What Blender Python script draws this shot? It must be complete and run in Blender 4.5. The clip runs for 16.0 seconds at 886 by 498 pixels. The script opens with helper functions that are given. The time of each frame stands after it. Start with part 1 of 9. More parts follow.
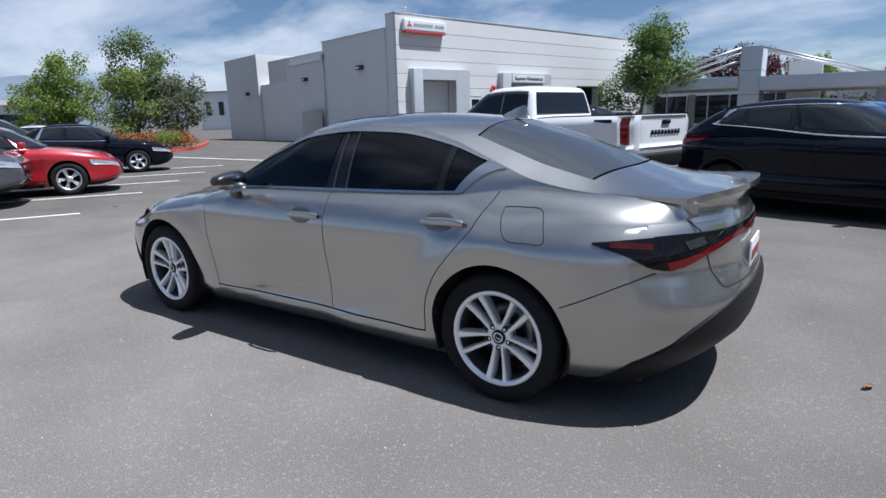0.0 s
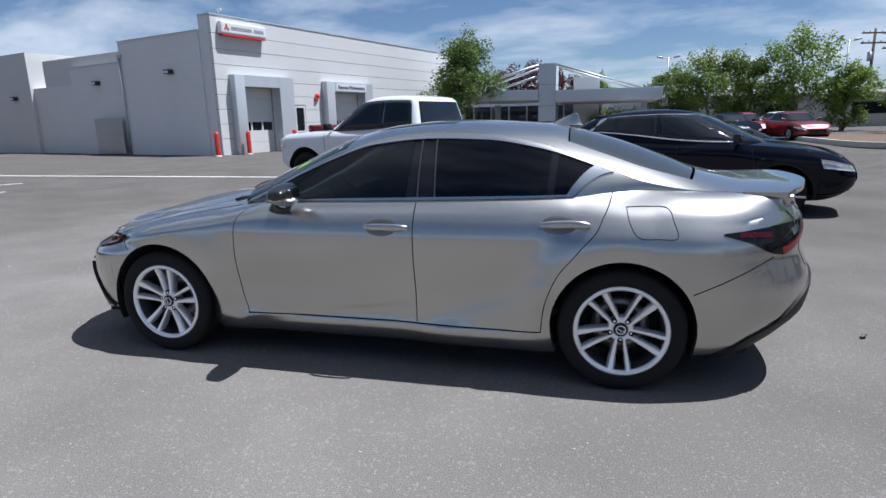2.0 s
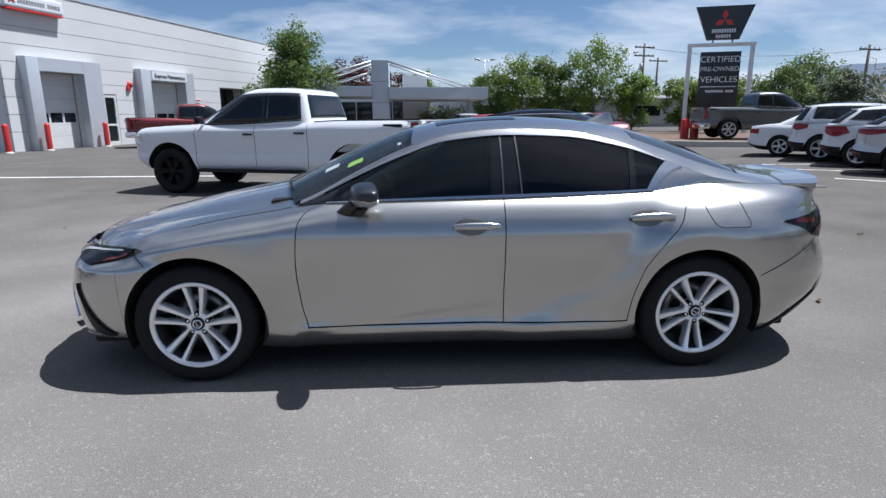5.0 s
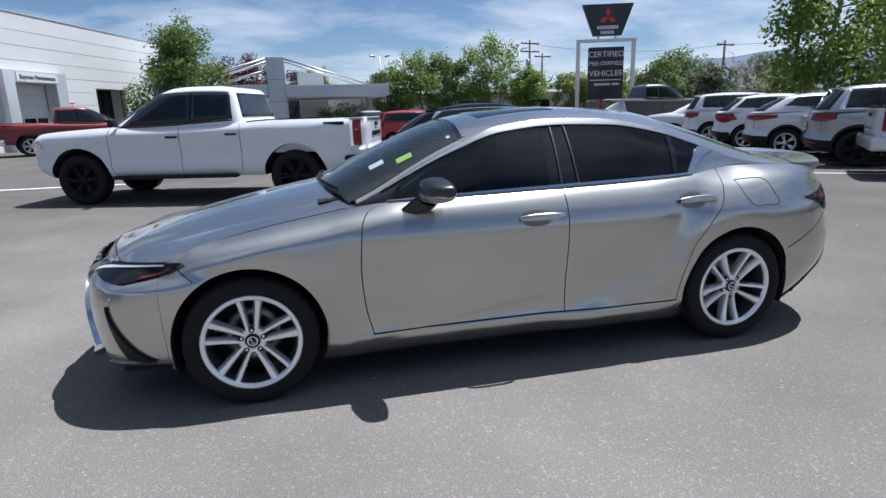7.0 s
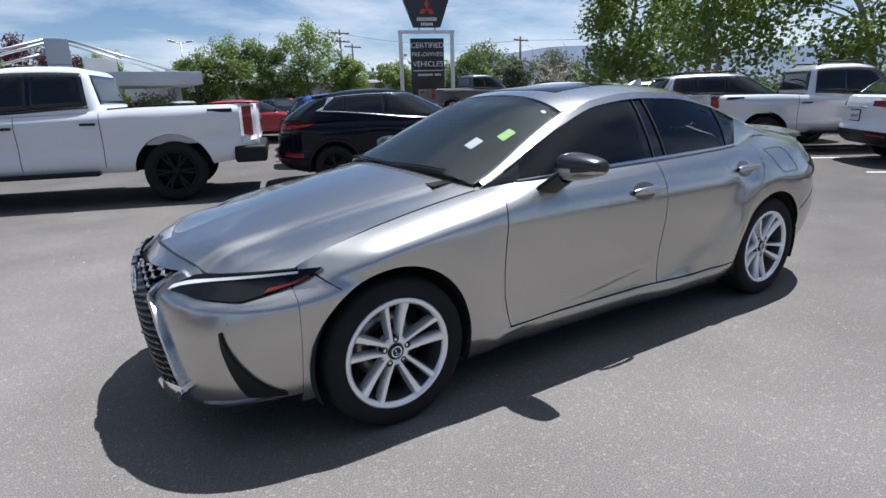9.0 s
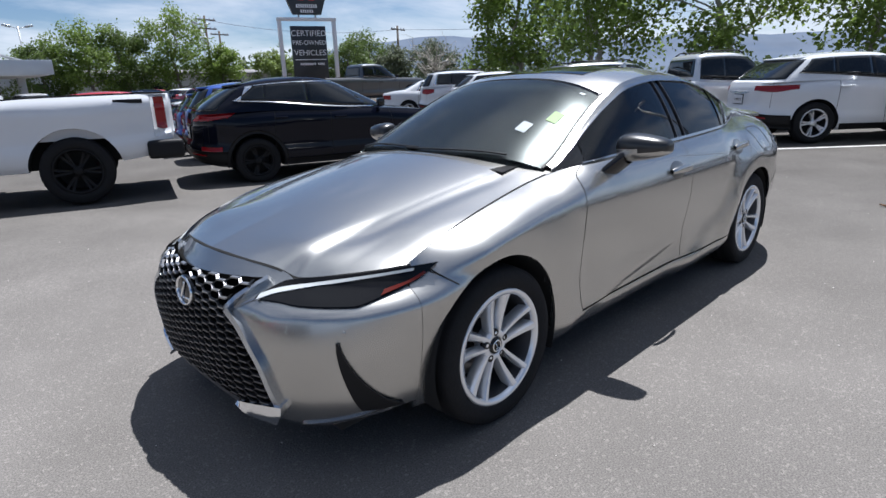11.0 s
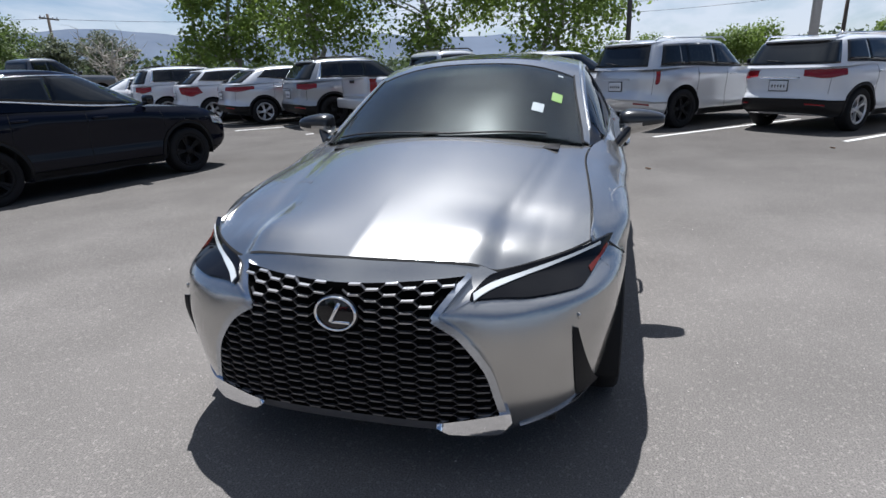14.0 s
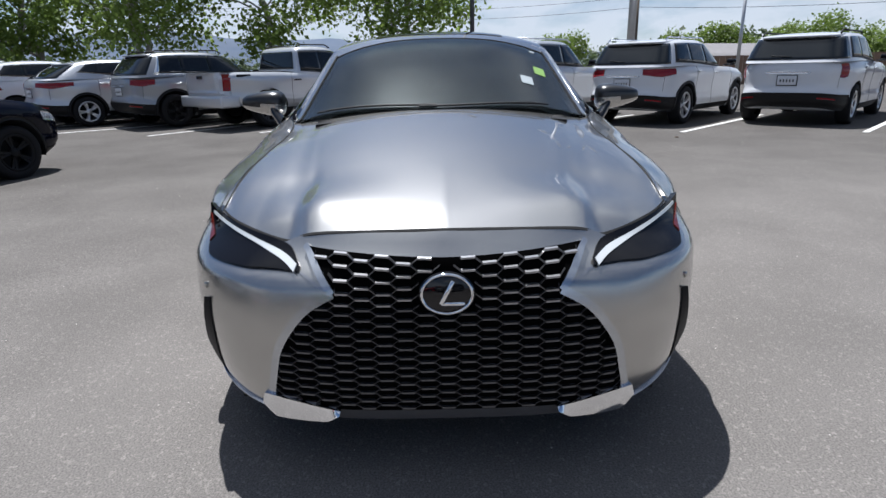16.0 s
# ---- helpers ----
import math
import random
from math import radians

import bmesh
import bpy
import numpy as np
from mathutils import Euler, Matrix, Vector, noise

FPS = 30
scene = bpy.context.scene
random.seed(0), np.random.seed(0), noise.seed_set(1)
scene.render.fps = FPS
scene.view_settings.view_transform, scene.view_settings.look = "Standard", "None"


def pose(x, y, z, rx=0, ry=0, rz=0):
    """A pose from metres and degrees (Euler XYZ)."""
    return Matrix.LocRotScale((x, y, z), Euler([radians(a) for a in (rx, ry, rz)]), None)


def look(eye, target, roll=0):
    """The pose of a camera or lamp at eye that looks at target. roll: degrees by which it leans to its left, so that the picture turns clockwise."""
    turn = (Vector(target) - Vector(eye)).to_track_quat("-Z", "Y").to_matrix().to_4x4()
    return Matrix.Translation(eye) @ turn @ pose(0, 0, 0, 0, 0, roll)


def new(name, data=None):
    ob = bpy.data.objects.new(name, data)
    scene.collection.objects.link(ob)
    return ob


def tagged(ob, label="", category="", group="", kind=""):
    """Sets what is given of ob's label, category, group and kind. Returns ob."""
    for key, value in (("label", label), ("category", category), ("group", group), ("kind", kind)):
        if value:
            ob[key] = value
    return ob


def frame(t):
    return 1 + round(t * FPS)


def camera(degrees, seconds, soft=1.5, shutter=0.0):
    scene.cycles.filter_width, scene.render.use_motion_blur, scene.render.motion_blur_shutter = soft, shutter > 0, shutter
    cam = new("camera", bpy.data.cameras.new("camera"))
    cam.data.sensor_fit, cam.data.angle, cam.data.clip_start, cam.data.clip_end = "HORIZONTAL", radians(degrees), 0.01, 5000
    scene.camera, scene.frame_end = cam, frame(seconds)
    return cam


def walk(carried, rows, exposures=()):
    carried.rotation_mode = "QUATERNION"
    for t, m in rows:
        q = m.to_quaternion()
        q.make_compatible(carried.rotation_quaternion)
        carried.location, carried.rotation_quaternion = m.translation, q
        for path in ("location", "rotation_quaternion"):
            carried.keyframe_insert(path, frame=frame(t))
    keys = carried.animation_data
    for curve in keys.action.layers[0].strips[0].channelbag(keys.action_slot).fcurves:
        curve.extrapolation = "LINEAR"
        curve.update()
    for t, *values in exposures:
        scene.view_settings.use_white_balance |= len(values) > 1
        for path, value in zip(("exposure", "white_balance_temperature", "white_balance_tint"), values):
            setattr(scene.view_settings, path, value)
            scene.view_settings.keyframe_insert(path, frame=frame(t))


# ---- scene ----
cam = camera(75.0, 16.0, soft=1.5)
PATH = [
    (0, (-2.687, 3.221, 1.403), (-1.593, 1.608, 0.955), -1.5),
    (0.5, (-2.335, 3.403, 1.403), (-1.387, 1.698, 0.962), -1.5),
    (1, (-1.983, 3.625, 1.415), (-1.177, 1.849, 0.97), -1.5),
    (1.5, (-1.624, 3.806, 1.428), (-0.971, 1.967, 0.988), -1.5),
    (2, (-1.241, 3.862, 1.43), (-0.741, 1.975, 0.995), -1.4),
    (2.5, (-0.88, 3.967, 1.438), (-0.522, 2.05, 0.994), -1.3),
    (3, (-0.529, 4.026, 1.445), (-0.306, 2.089, 0.999), -1.1),
    (3.5, (-0.209, 3.988, 1.446), (-0.106, 2.041, 0.998), -0.9),
    (4, (0.057, 3.954, 1.453), (0.071, 2.005, 1.001), -0.6),
    (4.5, (0.207, 3.927, 1.446), (0.148, 1.98, 0.995), -0.4),
    (5, (0.231, 3.918, 1.447), (0.117, 1.974, 0.991), -0.3),
    (5.2, (0.233, 3.922, 1.446), (0.096, 1.98, 0.988), -0.3),
    (7.3, (1.312, 3.613, 1.425), (0.765, 1.749, 0.949), -1.6),
    (7.5, (1.443, 3.535, 1.41), (0.834, 1.692, 0.931), -1.5),
    (8, (1.768, 3.323, 1.416), (1.012, 1.536, 0.931), -1.6),
    (8.5, (2.153, 3.139, 1.417), (1.255, 1.424, 0.913), -1.6),
    (9, (2.432, 2.88, 1.382), (1.398, 1.248, 0.866), -1.7),
    (9.2, (2.534, 2.756, 1.38), (1.449, 1.159, 0.858), -1.7),
    (11.3, (3.065, 2.242, 1.372), (1.696, 0.904, 0.796), -2.2),
    (11.5, (3.082, 2.245, 1.381), (1.691, 0.934, 0.793), -2.3),
    (12, (3.202, 2.099, 1.362), (1.737, 0.868, 0.783), -2.4),
    (12.5, (3.385, 1.818, 1.371), (1.826, 0.708, 0.788), -2.3),
    (13, (3.61, 1.485, 1.369), (1.951, 0.538, 0.775), -2.3),
    (13.5, (3.737, 1.151, 1.357), (1.98, 0.408, 0.756), -2.2),
    (14, (3.8, 0.815, 1.35), (1.969, 0.275, 0.752), -2.1),
    (14.5, (3.891, 0.479, 1.345), (2.018, 0.12, 0.744), -1.9),
    (15, (3.807, 0.213, 1.317), (1.909, 0.021, 0.715), -1.6),
    (15.5, (3.751, 0.039, 1.271), (1.844, -0.029, 0.674), -1.3),
    (16, (3.734, -0.012, 1.203), (1.825, -0.007, 0.605), -1.2),
]
walk(cam, [(t, look(eye, target, roll)) for t, eye, target, roll in PATH],
     exposures=[(0, 0.64, 5680, 11), (5, 0.70, 5700, 11), (9, 0.79, 5780, 11), (12.5, 0.72, 5840, 11), (16, 0.62, 5860, 11)])

# world, sun and exposure
SUN_WAY = Vector((-0.362, -0.127, 0.924)).normalized()
world = bpy.data.worlds.new("sky")
scene.world = world
world.use_nodes = True
wn, wl = world.node_tree.nodes, world.node_tree.links
wn.clear()
w_out = wn.new("ShaderNodeOutputWorld")
w_bg = wn.new("ShaderNodeBackground")
w_sky = wn.new("ShaderNodeTexSky")
w_sky.sky_type, w_sky.sun_disc = "NISHITA", False
w_sky.sun_elevation = math.asin(SUN_WAY.z)
w_sky.sun_rotation = math.atan2(SUN_WAY.x, SUN_WAY.y)
w_sky.altitude, w_sky.air_density, w_sky.dust_density, w_sky.ozone_density = 1300, 1.0, 0.3, 2.6
w_bg.inputs["Strength"].default_value = 0.048
# thin high clouds: noise on the dome, seen as on a flat layer overhead
w_co = wn.new("ShaderNodeTexCoord")
w_sep = wn.new("ShaderNodeSeparateXYZ")
w_up = wn.new("ShaderNodeMath"); w_up.operation = "MAXIMUM"; w_up.inputs[1].default_value = 0.0
w_add = wn.new("ShaderNodeMath"); w_add.operation = "ADD"; w_add.inputs[1].default_value = 0.20
w_dx = wn.new("ShaderNodeMath"); w_dx.operation = "DIVIDE"
w_dy = wn.new("ShaderNodeMath"); w_dy.operation = "DIVIDE"
w_cmb = wn.new("ShaderNodeCombineXYZ")
w_map = wn.new("ShaderNodeMapping")
w_map.inputs["Rotation"].default_value = (0, 0, 0.5)
w_map.inputs["Scale"].default_value = (0.75, 1.05, 1)
w_n = wn.new("ShaderNodeTexNoise")
w_n.inputs["Scale"].default_value, w_n.inputs["Detail"].default_value, w_n.inputs["Roughness"].default_value = 1.5, 8, 0.56
w_n.inputs["Distortion"].default_value = 0.25
w_ramp = wn.new("ShaderNodeValToRGB")
w_ramp.color_ramp.elements[0].position, w_ramp.color_ramp.elements[1].position = 0.55, 0.82
w_ramp.color_ramp.elements[1].color = (0.8, 0.8, 0.8, 1)
w_mix = wn.new("ShaderNodeMix"); w_mix.data_type = "RGBA"
w_mix.inputs["B"].default_value = (10.5, 10.8, 11.2, 1)
wl.new(w_co.outputs["Generated"], w_sep.inputs[0])
wl.new(w_sep.outputs["Z"], w_up.inputs[0]); wl.new(w_up.outputs[0], w_add.inputs[0])
wl.new(w_sep.outputs["X"], w_dx.inputs[0]); wl.new(w_add.outputs[0], w_dx.inputs[1])
wl.new(w_sep.outputs["Y"], w_dy.inputs[0]); wl.new(w_add.outputs[0], w_dy.inputs[1])
wl.new(w_dx.outputs[0], w_cmb.inputs["X"]); wl.new(w_dy.outputs[0], w_cmb.inputs["Y"])
wl.new(w_cmb.outputs[0], w_map.inputs["Vector"]); wl.new(w_map.outputs[0], w_n.inputs["Vector"])
# cover thickens towards the horizon
w_low = wn.new("ShaderNodeMapRange")
w_low.inputs["From Min"].default_value, w_low.inputs["From Max"].default_value = 0.0, 0.30
w_low.inputs["To Min"].default_value, w_low.inputs["To Max"].default_value = 0.23, -0.03
w_sum = wn.new("ShaderNodeMath"); w_sum.operation = "ADD"
# and again overhead: unseen cover added to brighten what the bonnet mirrors
w_high = wn.new("ShaderNodeMapRange")
w_high.inputs["From Min"].default_value, w_high.inputs["From Max"].default_value = 0.45, 0.85
w_high.inputs["To Min"].default_value, w_high.inputs["To Max"].default_value = 0.0, 0.24
w_sum2 = wn.new("ShaderNodeMath"); w_sum2.operation = "ADD"
wl.new(w_sep.outputs["Z"], w_high.inputs["Value"])
wl.new(w_sep.outputs["Z"], w_low.inputs["Value"])
wl.new(w_n.outputs["Fac"], w_sum.inputs[0]); wl.new(w_low.outputs[0], w_sum.inputs[1])
wl.new(w_sum.outputs[0], w_sum2.inputs[0]); wl.new(w_high.outputs[0], w_sum2.inputs[1])
# banks of haze up and down the valley
w_sq = wn.new("ShaderNodeMath"); w_sq.operation = "MULTIPLY"
w_far = wn.new("ShaderNodeMath"); w_far.operation = "MULTIPLY_ADD"; w_far.inputs[1].default_value = 0.11
wl.new(w_sep.outputs["X"], w_sq.inputs[0]); wl.new(w_sep.outputs["X"], w_sq.inputs[1])
wl.new(w_sq.outputs[0], w_far.inputs[0]); wl.new(w_sum2.outputs[0], w_far.inputs[2])
wl.new(w_far.outputs[0], w_ramp.inputs[0])
wl.new(w_ramp.outputs["Color"], w_mix.inputs["Factor"]); wl.new(w_sky.outputs[0], w_mix.inputs["A"])
wl.new(w_mix.outputs["Result"], w_bg.inputs["Color"]); wl.new(w_bg.outputs[0], w_out.inputs[0])
sun_data = bpy.data.lights.new("sun", "SUN")
sun_data.energy, sun_data.angle, sun_data.color = 5.0, radians(0.53), (1.0, 0.955, 0.89)
sun_lamp = new("sun", sun_data)
sun_lamp.matrix_world = look(SUN_WAY * 60, (0, 0, 0))


# ---------- materials ----------
def material(name, color, rough=0.6, metal=0.0, vary=0.12, grain=8.0, bump=0.0, bump_scale=60.0, coat=0.0, spec=0.5,
             stain=0.0, stain_scale=0.6, stain_color=(0.05, 0.045, 0.04), per_object=0.0, island=False, sheen_noise=0.0):
    """A principled surface: base colour varied at two scales, optional stains, fine relief and lacquer."""
    m = bpy.data.materials.new(name)
    m.use_nodes = True
    n, l = m.node_tree.nodes, m.node_tree.links
    b = n["Principled BSDF"]
    b.inputs["Roughness"].default_value, b.inputs["Metallic"].default_value = rough, metal
    b.inputs["Specular IOR Level"].default_value = spec
    b.inputs["Coat Weight"].default_value, b.inputs["Coat Roughness"].default_value = coat, 0.03
    co = n.new("ShaderNodeTexCoord")
    big = n.new("ShaderNodeTexNoise"); big.inputs["Scale"].default_value, big.inputs["Detail"].default_value = grain, 6
    l.new(co.outputs["Object"], big.inputs["Vector"])
    ramp = n.new("ShaderNodeMapRange")
    ramp.inputs["To Min"].default_value, ramp.inputs["To Max"].default_value = 1 - vary, 1 + vary
    l.new(big.outputs["Fac"], ramp.inputs["Value"])
    mul = n.new("ShaderNodeMix"); mul.data_type, mul.blend_type = "RGBA", "MULTIPLY"
    mul.inputs["Factor"].default_value = 1
    mul.inputs["A"].default_value = (*color, 1)
    l.new(ramp.outputs[0], mul.inputs["B"])
    out = mul.outputs["Result"]
    if stain:
        sn = n.new("ShaderNodeTexNoise"); sn.inputs["Scale"].default_value, sn.inputs["Detail"].default_value = stain_scale, 7
        l.new(co.outputs["Object"], sn.inputs["Vector"])
        sr = n.new("ShaderNodeMapRange"); sr.inputs["From Min"].default_value, sr.inputs["From Max"].default_value = 0.5, 0.75
        sr.inputs["To Max"].default_value = stain
        l.new(sn.outputs["Fac"], sr.inputs["Value"])
        sm = n.new("ShaderNodeMix"); sm.data_type = "RGBA"
        sm.inputs["B"].default_value = (*stain_color, 1)
        l.new(sr.outputs[0], sm.inputs["Factor"]); l.new(out, sm.inputs["A"])
        out = sm.outputs["Result"]
    if per_object or island:
        info = n.new("ShaderNodeNewGeometry") if island else n.new("ShaderNodeObjectInfo")
        pr = n.new("ShaderNodeMapRange")
        k = per_object or 0.25
        pr.inputs["To Min"].default_value, pr.inputs["To Max"].default_value = 1 - k, 1 + k
        l.new(info.outputs["Random Per Island" if island else "Random"], pr.inputs["Value"])
        pm = n.new("ShaderNodeMix"); pm.data_type, pm.blend_type = "RGBA", "MULTIPLY"
        pm.inputs["Factor"].default_value = 1
        l.new(out, pm.inputs["A"]); l.new(pr.outputs[0], pm.inputs["B"])
        out = pm.outputs["Result"]
    l.new(out, b.inputs["Base Color"])
    if bump:
        fine = n.new("ShaderNodeTexNoise"); fine.inputs["Scale"].default_value, fine.inputs["Detail"].default_value = bump_scale, 5
        l.new(co.outputs["Object"], fine.inputs["Vector"])
        bp = n.new("ShaderNodeBump"); bp.inputs["Strength"].default_value, bp.inputs["Distance"].default_value = bump, 0.01
        l.new(fine.outputs["Fac"], bp.inputs["Height"]); l.new(bp.outputs[0], b.inputs["Normal"])
    if sheen_noise:
        rr = n.new("ShaderNodeMapRange")
        rr.inputs["To Min"].default_value, rr.inputs["To Max"].default_value = max(rough - sheen_noise, 0.02), rough + sheen_noise
        l.new(big.outputs["Fac"], rr.inputs["Value"]); l.new(rr.outputs[0], b.inputs["Roughness"])
    return m


def car_paint(name, color, metal=0.0, rough=0.35, flake=0.0):
    """Lacquered car paint, with fine metal flakes for metallic colours."""
    m = material(name, color, rough, metal, vary=0.03, grain=3.0, coat=1.0, spec=0.0 if metal < 0.05 else 0.5)
    n, l = m.node_tree.nodes, m.node_tree.links
    b = n["Principled BSDF"]
    b.inputs["Coat Roughness"].default_value = 0.02
    if flake:
        co = n.new("ShaderNodeTexCoord")
        v = n.new("ShaderNodeTexVoronoi"); v.inputs["Scale"].default_value = 900
        l.new(co.outputs["Object"], v.inputs["Vector"])
        bp = n.new("ShaderNodeBump"); bp.inputs["Strength"].default_value, bp.inputs["Distance"].default_value = flake, 0.0006
        l.new(v.outputs["Distance"], bp.inputs["Height"]); l.new(bp.outputs[0], b.inputs["Normal"])
    return m


def glass(name, color, rough=0.0, dust=0.0):
    """Tinted glazing: a see-through sheet that darkens what is behind it, with a clear reflection."""
    m = bpy.data.materials.new(name)
    m.use_nodes = True
    n, l = m.node_tree.nodes, m.node_tree.links
    n.clear()
    out = n.new("ShaderNodeOutputMaterial")
    tr = n.new("ShaderNodeBsdfTransparent"); tr.inputs["Color"].default_value = (*color, 1)
    gl = n.new("ShaderNodeBsdfGlossy"); gl.inputs["Roughness"].default_value = rough
    fr = n.new("ShaderNodeFresnel"); fr.inputs["IOR"].default_value = 1.52
    mx = n.new("ShaderNodeMixShader")
    l.new(fr.outputs[0], mx.inputs[0]); l.new(tr.outputs[0], mx.inputs[1]); l.new(gl.outputs[0], mx.inputs[2])
    last = mx.outputs[0]
    if dust:
        # a film of dust that catches the light
        df = n.new("ShaderNodeBsdfDiffuse"); df.inputs["Color"].default_value = (0.42, 0.47, 0.46, 1)
        # and throws the sun about its mirror angle
        hz = n.new("ShaderNodeBsdfGlossy"); hz.inputs["Roughness"].default_value = 0.24; hz.inputs["Color"].default_value = (0.6, 0.66, 0.64, 1)
        m1 = n.new("ShaderNodeMixShader"); m1.inputs[0].default_value = 0.55
        l.new(df.outputs[0], m1.inputs[1]); l.new(hz.outputs[0], m1.inputs[2])
        m2 = n.new("ShaderNodeMixShader")
        co = n.new("ShaderNodeTexCoord")
        nz = n.new("ShaderNodeTexNoise"); nz.inputs["Scale"].default_value, nz.inputs["Detail"].default_value = 3.0, 5
        mr = n.new("ShaderNodeMapRange"); mr.inputs["To Min"].default_value, mr.inputs["To Max"].default_value = dust * 0.4, dust * 1.6
        l.new(co.outputs["Object"], nz.inputs["Vector"]); l.new(nz.outputs["Fac"], mr.inputs["Value"]); l.new(mr.outputs[0], m2.inputs[0])
        l.new(last, m2.inputs[1]); l.new(m1.outputs[0], m2.inputs[2])
        last = m2.outputs[0]
    l.new(last, out.inputs[0])
    return m


M = {}
M["rubber"] = material("tyre_rubber", (0.011, 0.011, 0.012), 0.8, vary=0.25, grain=30, bump=0.2, bump_scale=90, spec=0.25)
M["black"] = material("black_plastic", (0.009, 0.009, 0.010), 0.55, spec=0.25, vary=0.2, grain=40, bump=0.12, bump_scale=250)
M["wheel_black"] = material("black_wheel_paint", (0.007, 0.007, 0.008), 0.5, vary=0.2, grain=20, spec=0.2)
M["gloss_black"] = car_paint("gloss_black", (0.006, 0.006, 0.007), 0, 0.3)
M["well"] = material("wheel_well", (0.008, 0.008, 0.008), 0.9, vary=0.3)
M["chrome"] = material("chrome", (0.82, 0.83, 0.85), 0.08, 1.0, vary=0.02)
M["alloy"] = material("alloy_silver", (0.62, 0.63, 0.65), 0.32, 0.85, vary=0.05, grain=20, coat=0.5)
M["dark_metal"] = material("dark_metal", (0.06, 0.06, 0.065), 0.45, 0.6, vary=0.2, grain=20)
M["brake"] = material("brake_disc", (0.30, 0.29, 0.28), 0.4, 0.9, vary=0.15, grain=60)
M["red_lamp"] = car_paint("red_lamp", (0.22, 0.005, 0.008), 0, 0.15)
M["amber"] = car_paint("amber_lamp", (0.75, 0.18, 0.01), 0, 0.2)
M["clear_lamp"] = material("lamp_reflector", (0.72, 0.74, 0.76), 0.15, 0.7, vary=0.2, grain=30, coat=1.0)
M["plate"] = material("plate_white", (0.62, 0.63, 0.65), 0.45, vary=0.1, grain=30)
M["glass_dark"] = glass("privacy_glass", (0.035, 0.038, 0.042))
M["glass"] = glass("window_glass", (0.32, 0.36, 0.36))
M["glass_clear"] = glass("clear_glass", (0.72, 0.78, 0.78))
M["seat"] = material("seat_leather", (0.022, 0.022, 0.024), 0.55, vary=0.15, grain=20, bump=0.1)
M["white_paint"] = car_paint("white_paint", (0.66, 0.67, 0.69), 0, 0.4)
M["black_paint"] = car_paint("black_paint", (0.004, 0.005, 0.011), 0, 0.3)
M["black_paint"].node_tree.nodes["Principled BSDF"].inputs["Coat Weight"].default_value = 0.45
M["silver_paint"] = car_paint("silver_paint", (0.58, 0.59, 0.61), 0.50, 0.36, 0.2)
M["steel_paint"] = car_paint("steel_grey_paint", (0.34, 0.345, 0.355), 0.5, 0.36, 0.2)
M["grey_paint"] = car_paint("grey_paint", (0.10, 0.105, 0.115), 0.5, 0.36, 0.2)
M["blue_paint"] = car_paint("blue_paint", (0.006, 0.055, 0.30), 0.2, 0.32, 0.1)
M["red_paint"] = car_paint("red_paint", (0.36, 0.006, 0.014), 0.15, 0.32, 0.1)
M["maroon_paint"] = car_paint("maroon_paint", (0.16, 0.008, 0.012), 0.3, 0.33, 0.1)


# ---------- mesh helpers ----------
def part(name, bm, mat, parent, label="", smooth=True, angle=None):
    """Links a bmesh as one mesh object under a thing or part."""
    me = bpy.data.meshes.new(name)
    bmesh.ops.recalc_face_normals(bm, faces=bm.faces) if angle is not None else None
    bm.to_mesh(me)
    bm.free()
    if smooth:
        for p in me.polygons:
            p.use_smooth = True
    for mt in (mat if isinstance(mat, (list, tuple)) else [mat]):
        me.materials.append(mt)
    ob = new(name, me)
    ob.parent = parent
    if label:
        ob["label"] = label
    if angle is not None:
        me.set_sharp_from_angle(angle=radians(angle))
    return ob


def share(name, ob, parent, m):
    """A further object on the mesh of ob."""
    o = new(name, ob.data)
    o.parent = parent
    o.matrix_basis = m
    if "label" in ob:
        o["label"] = ob["label"]
    return o


def thing(name, label, category, group="", m=None, kind=""):
    e = new(name)
    e.empty_display_size = 0.2
    if m is not None:
        e.matrix_basis = m
    return tagged(e, label, category, group, kind)


def grid(bm, fn, nu, nv, flip=False, u=(0, 1), v=(0, 1), mat=0):
    """Adds a sheet of quads fn(u, v)."""
    rows = [[bm.verts.new(fn(u[0] + (u[1] - u[0]) * i / nu, v[0] + (v[1] - v[0]) * j / nv)) for j in range(nv + 1)] for i in range(nu + 1)]
    for i in range(nu):
        for j in range(nv):
            q = [rows[i][j], rows[i + 1][j], rows[i + 1][j + 1], rows[i][j + 1]]
            f = bm.faces.new(q[::-1] if flip else q)
            f.material_index = mat
    return rows


def slab(bm, fn, nu, nv, t, flip=False):
    """A sheet fn(u, v) with a thickness t against its normal (fn takes a third argument: the offset)."""
    a = grid(bm, lambda u, v: fn(u, v, 0.0), nu, nv, flip)
    b = grid(bm, lambda u, v: fn(u, v, -t), nu, nv, not flip)
    def rim(p, q):
        for k in range(len(p) - 1):
            f = [p[k], p[k + 1], q[k + 1], q[k]]
            bm.faces.new(f if flip else f[::-1])
    rim(a[0], b[0]); rim(a[-1][::-1], b[-1][::-1])
    rim([r[-1] for r in a], [r[-1] for r in b]); rim([r[0] for r in a][::-1], [r[0] for r in b][::-1])


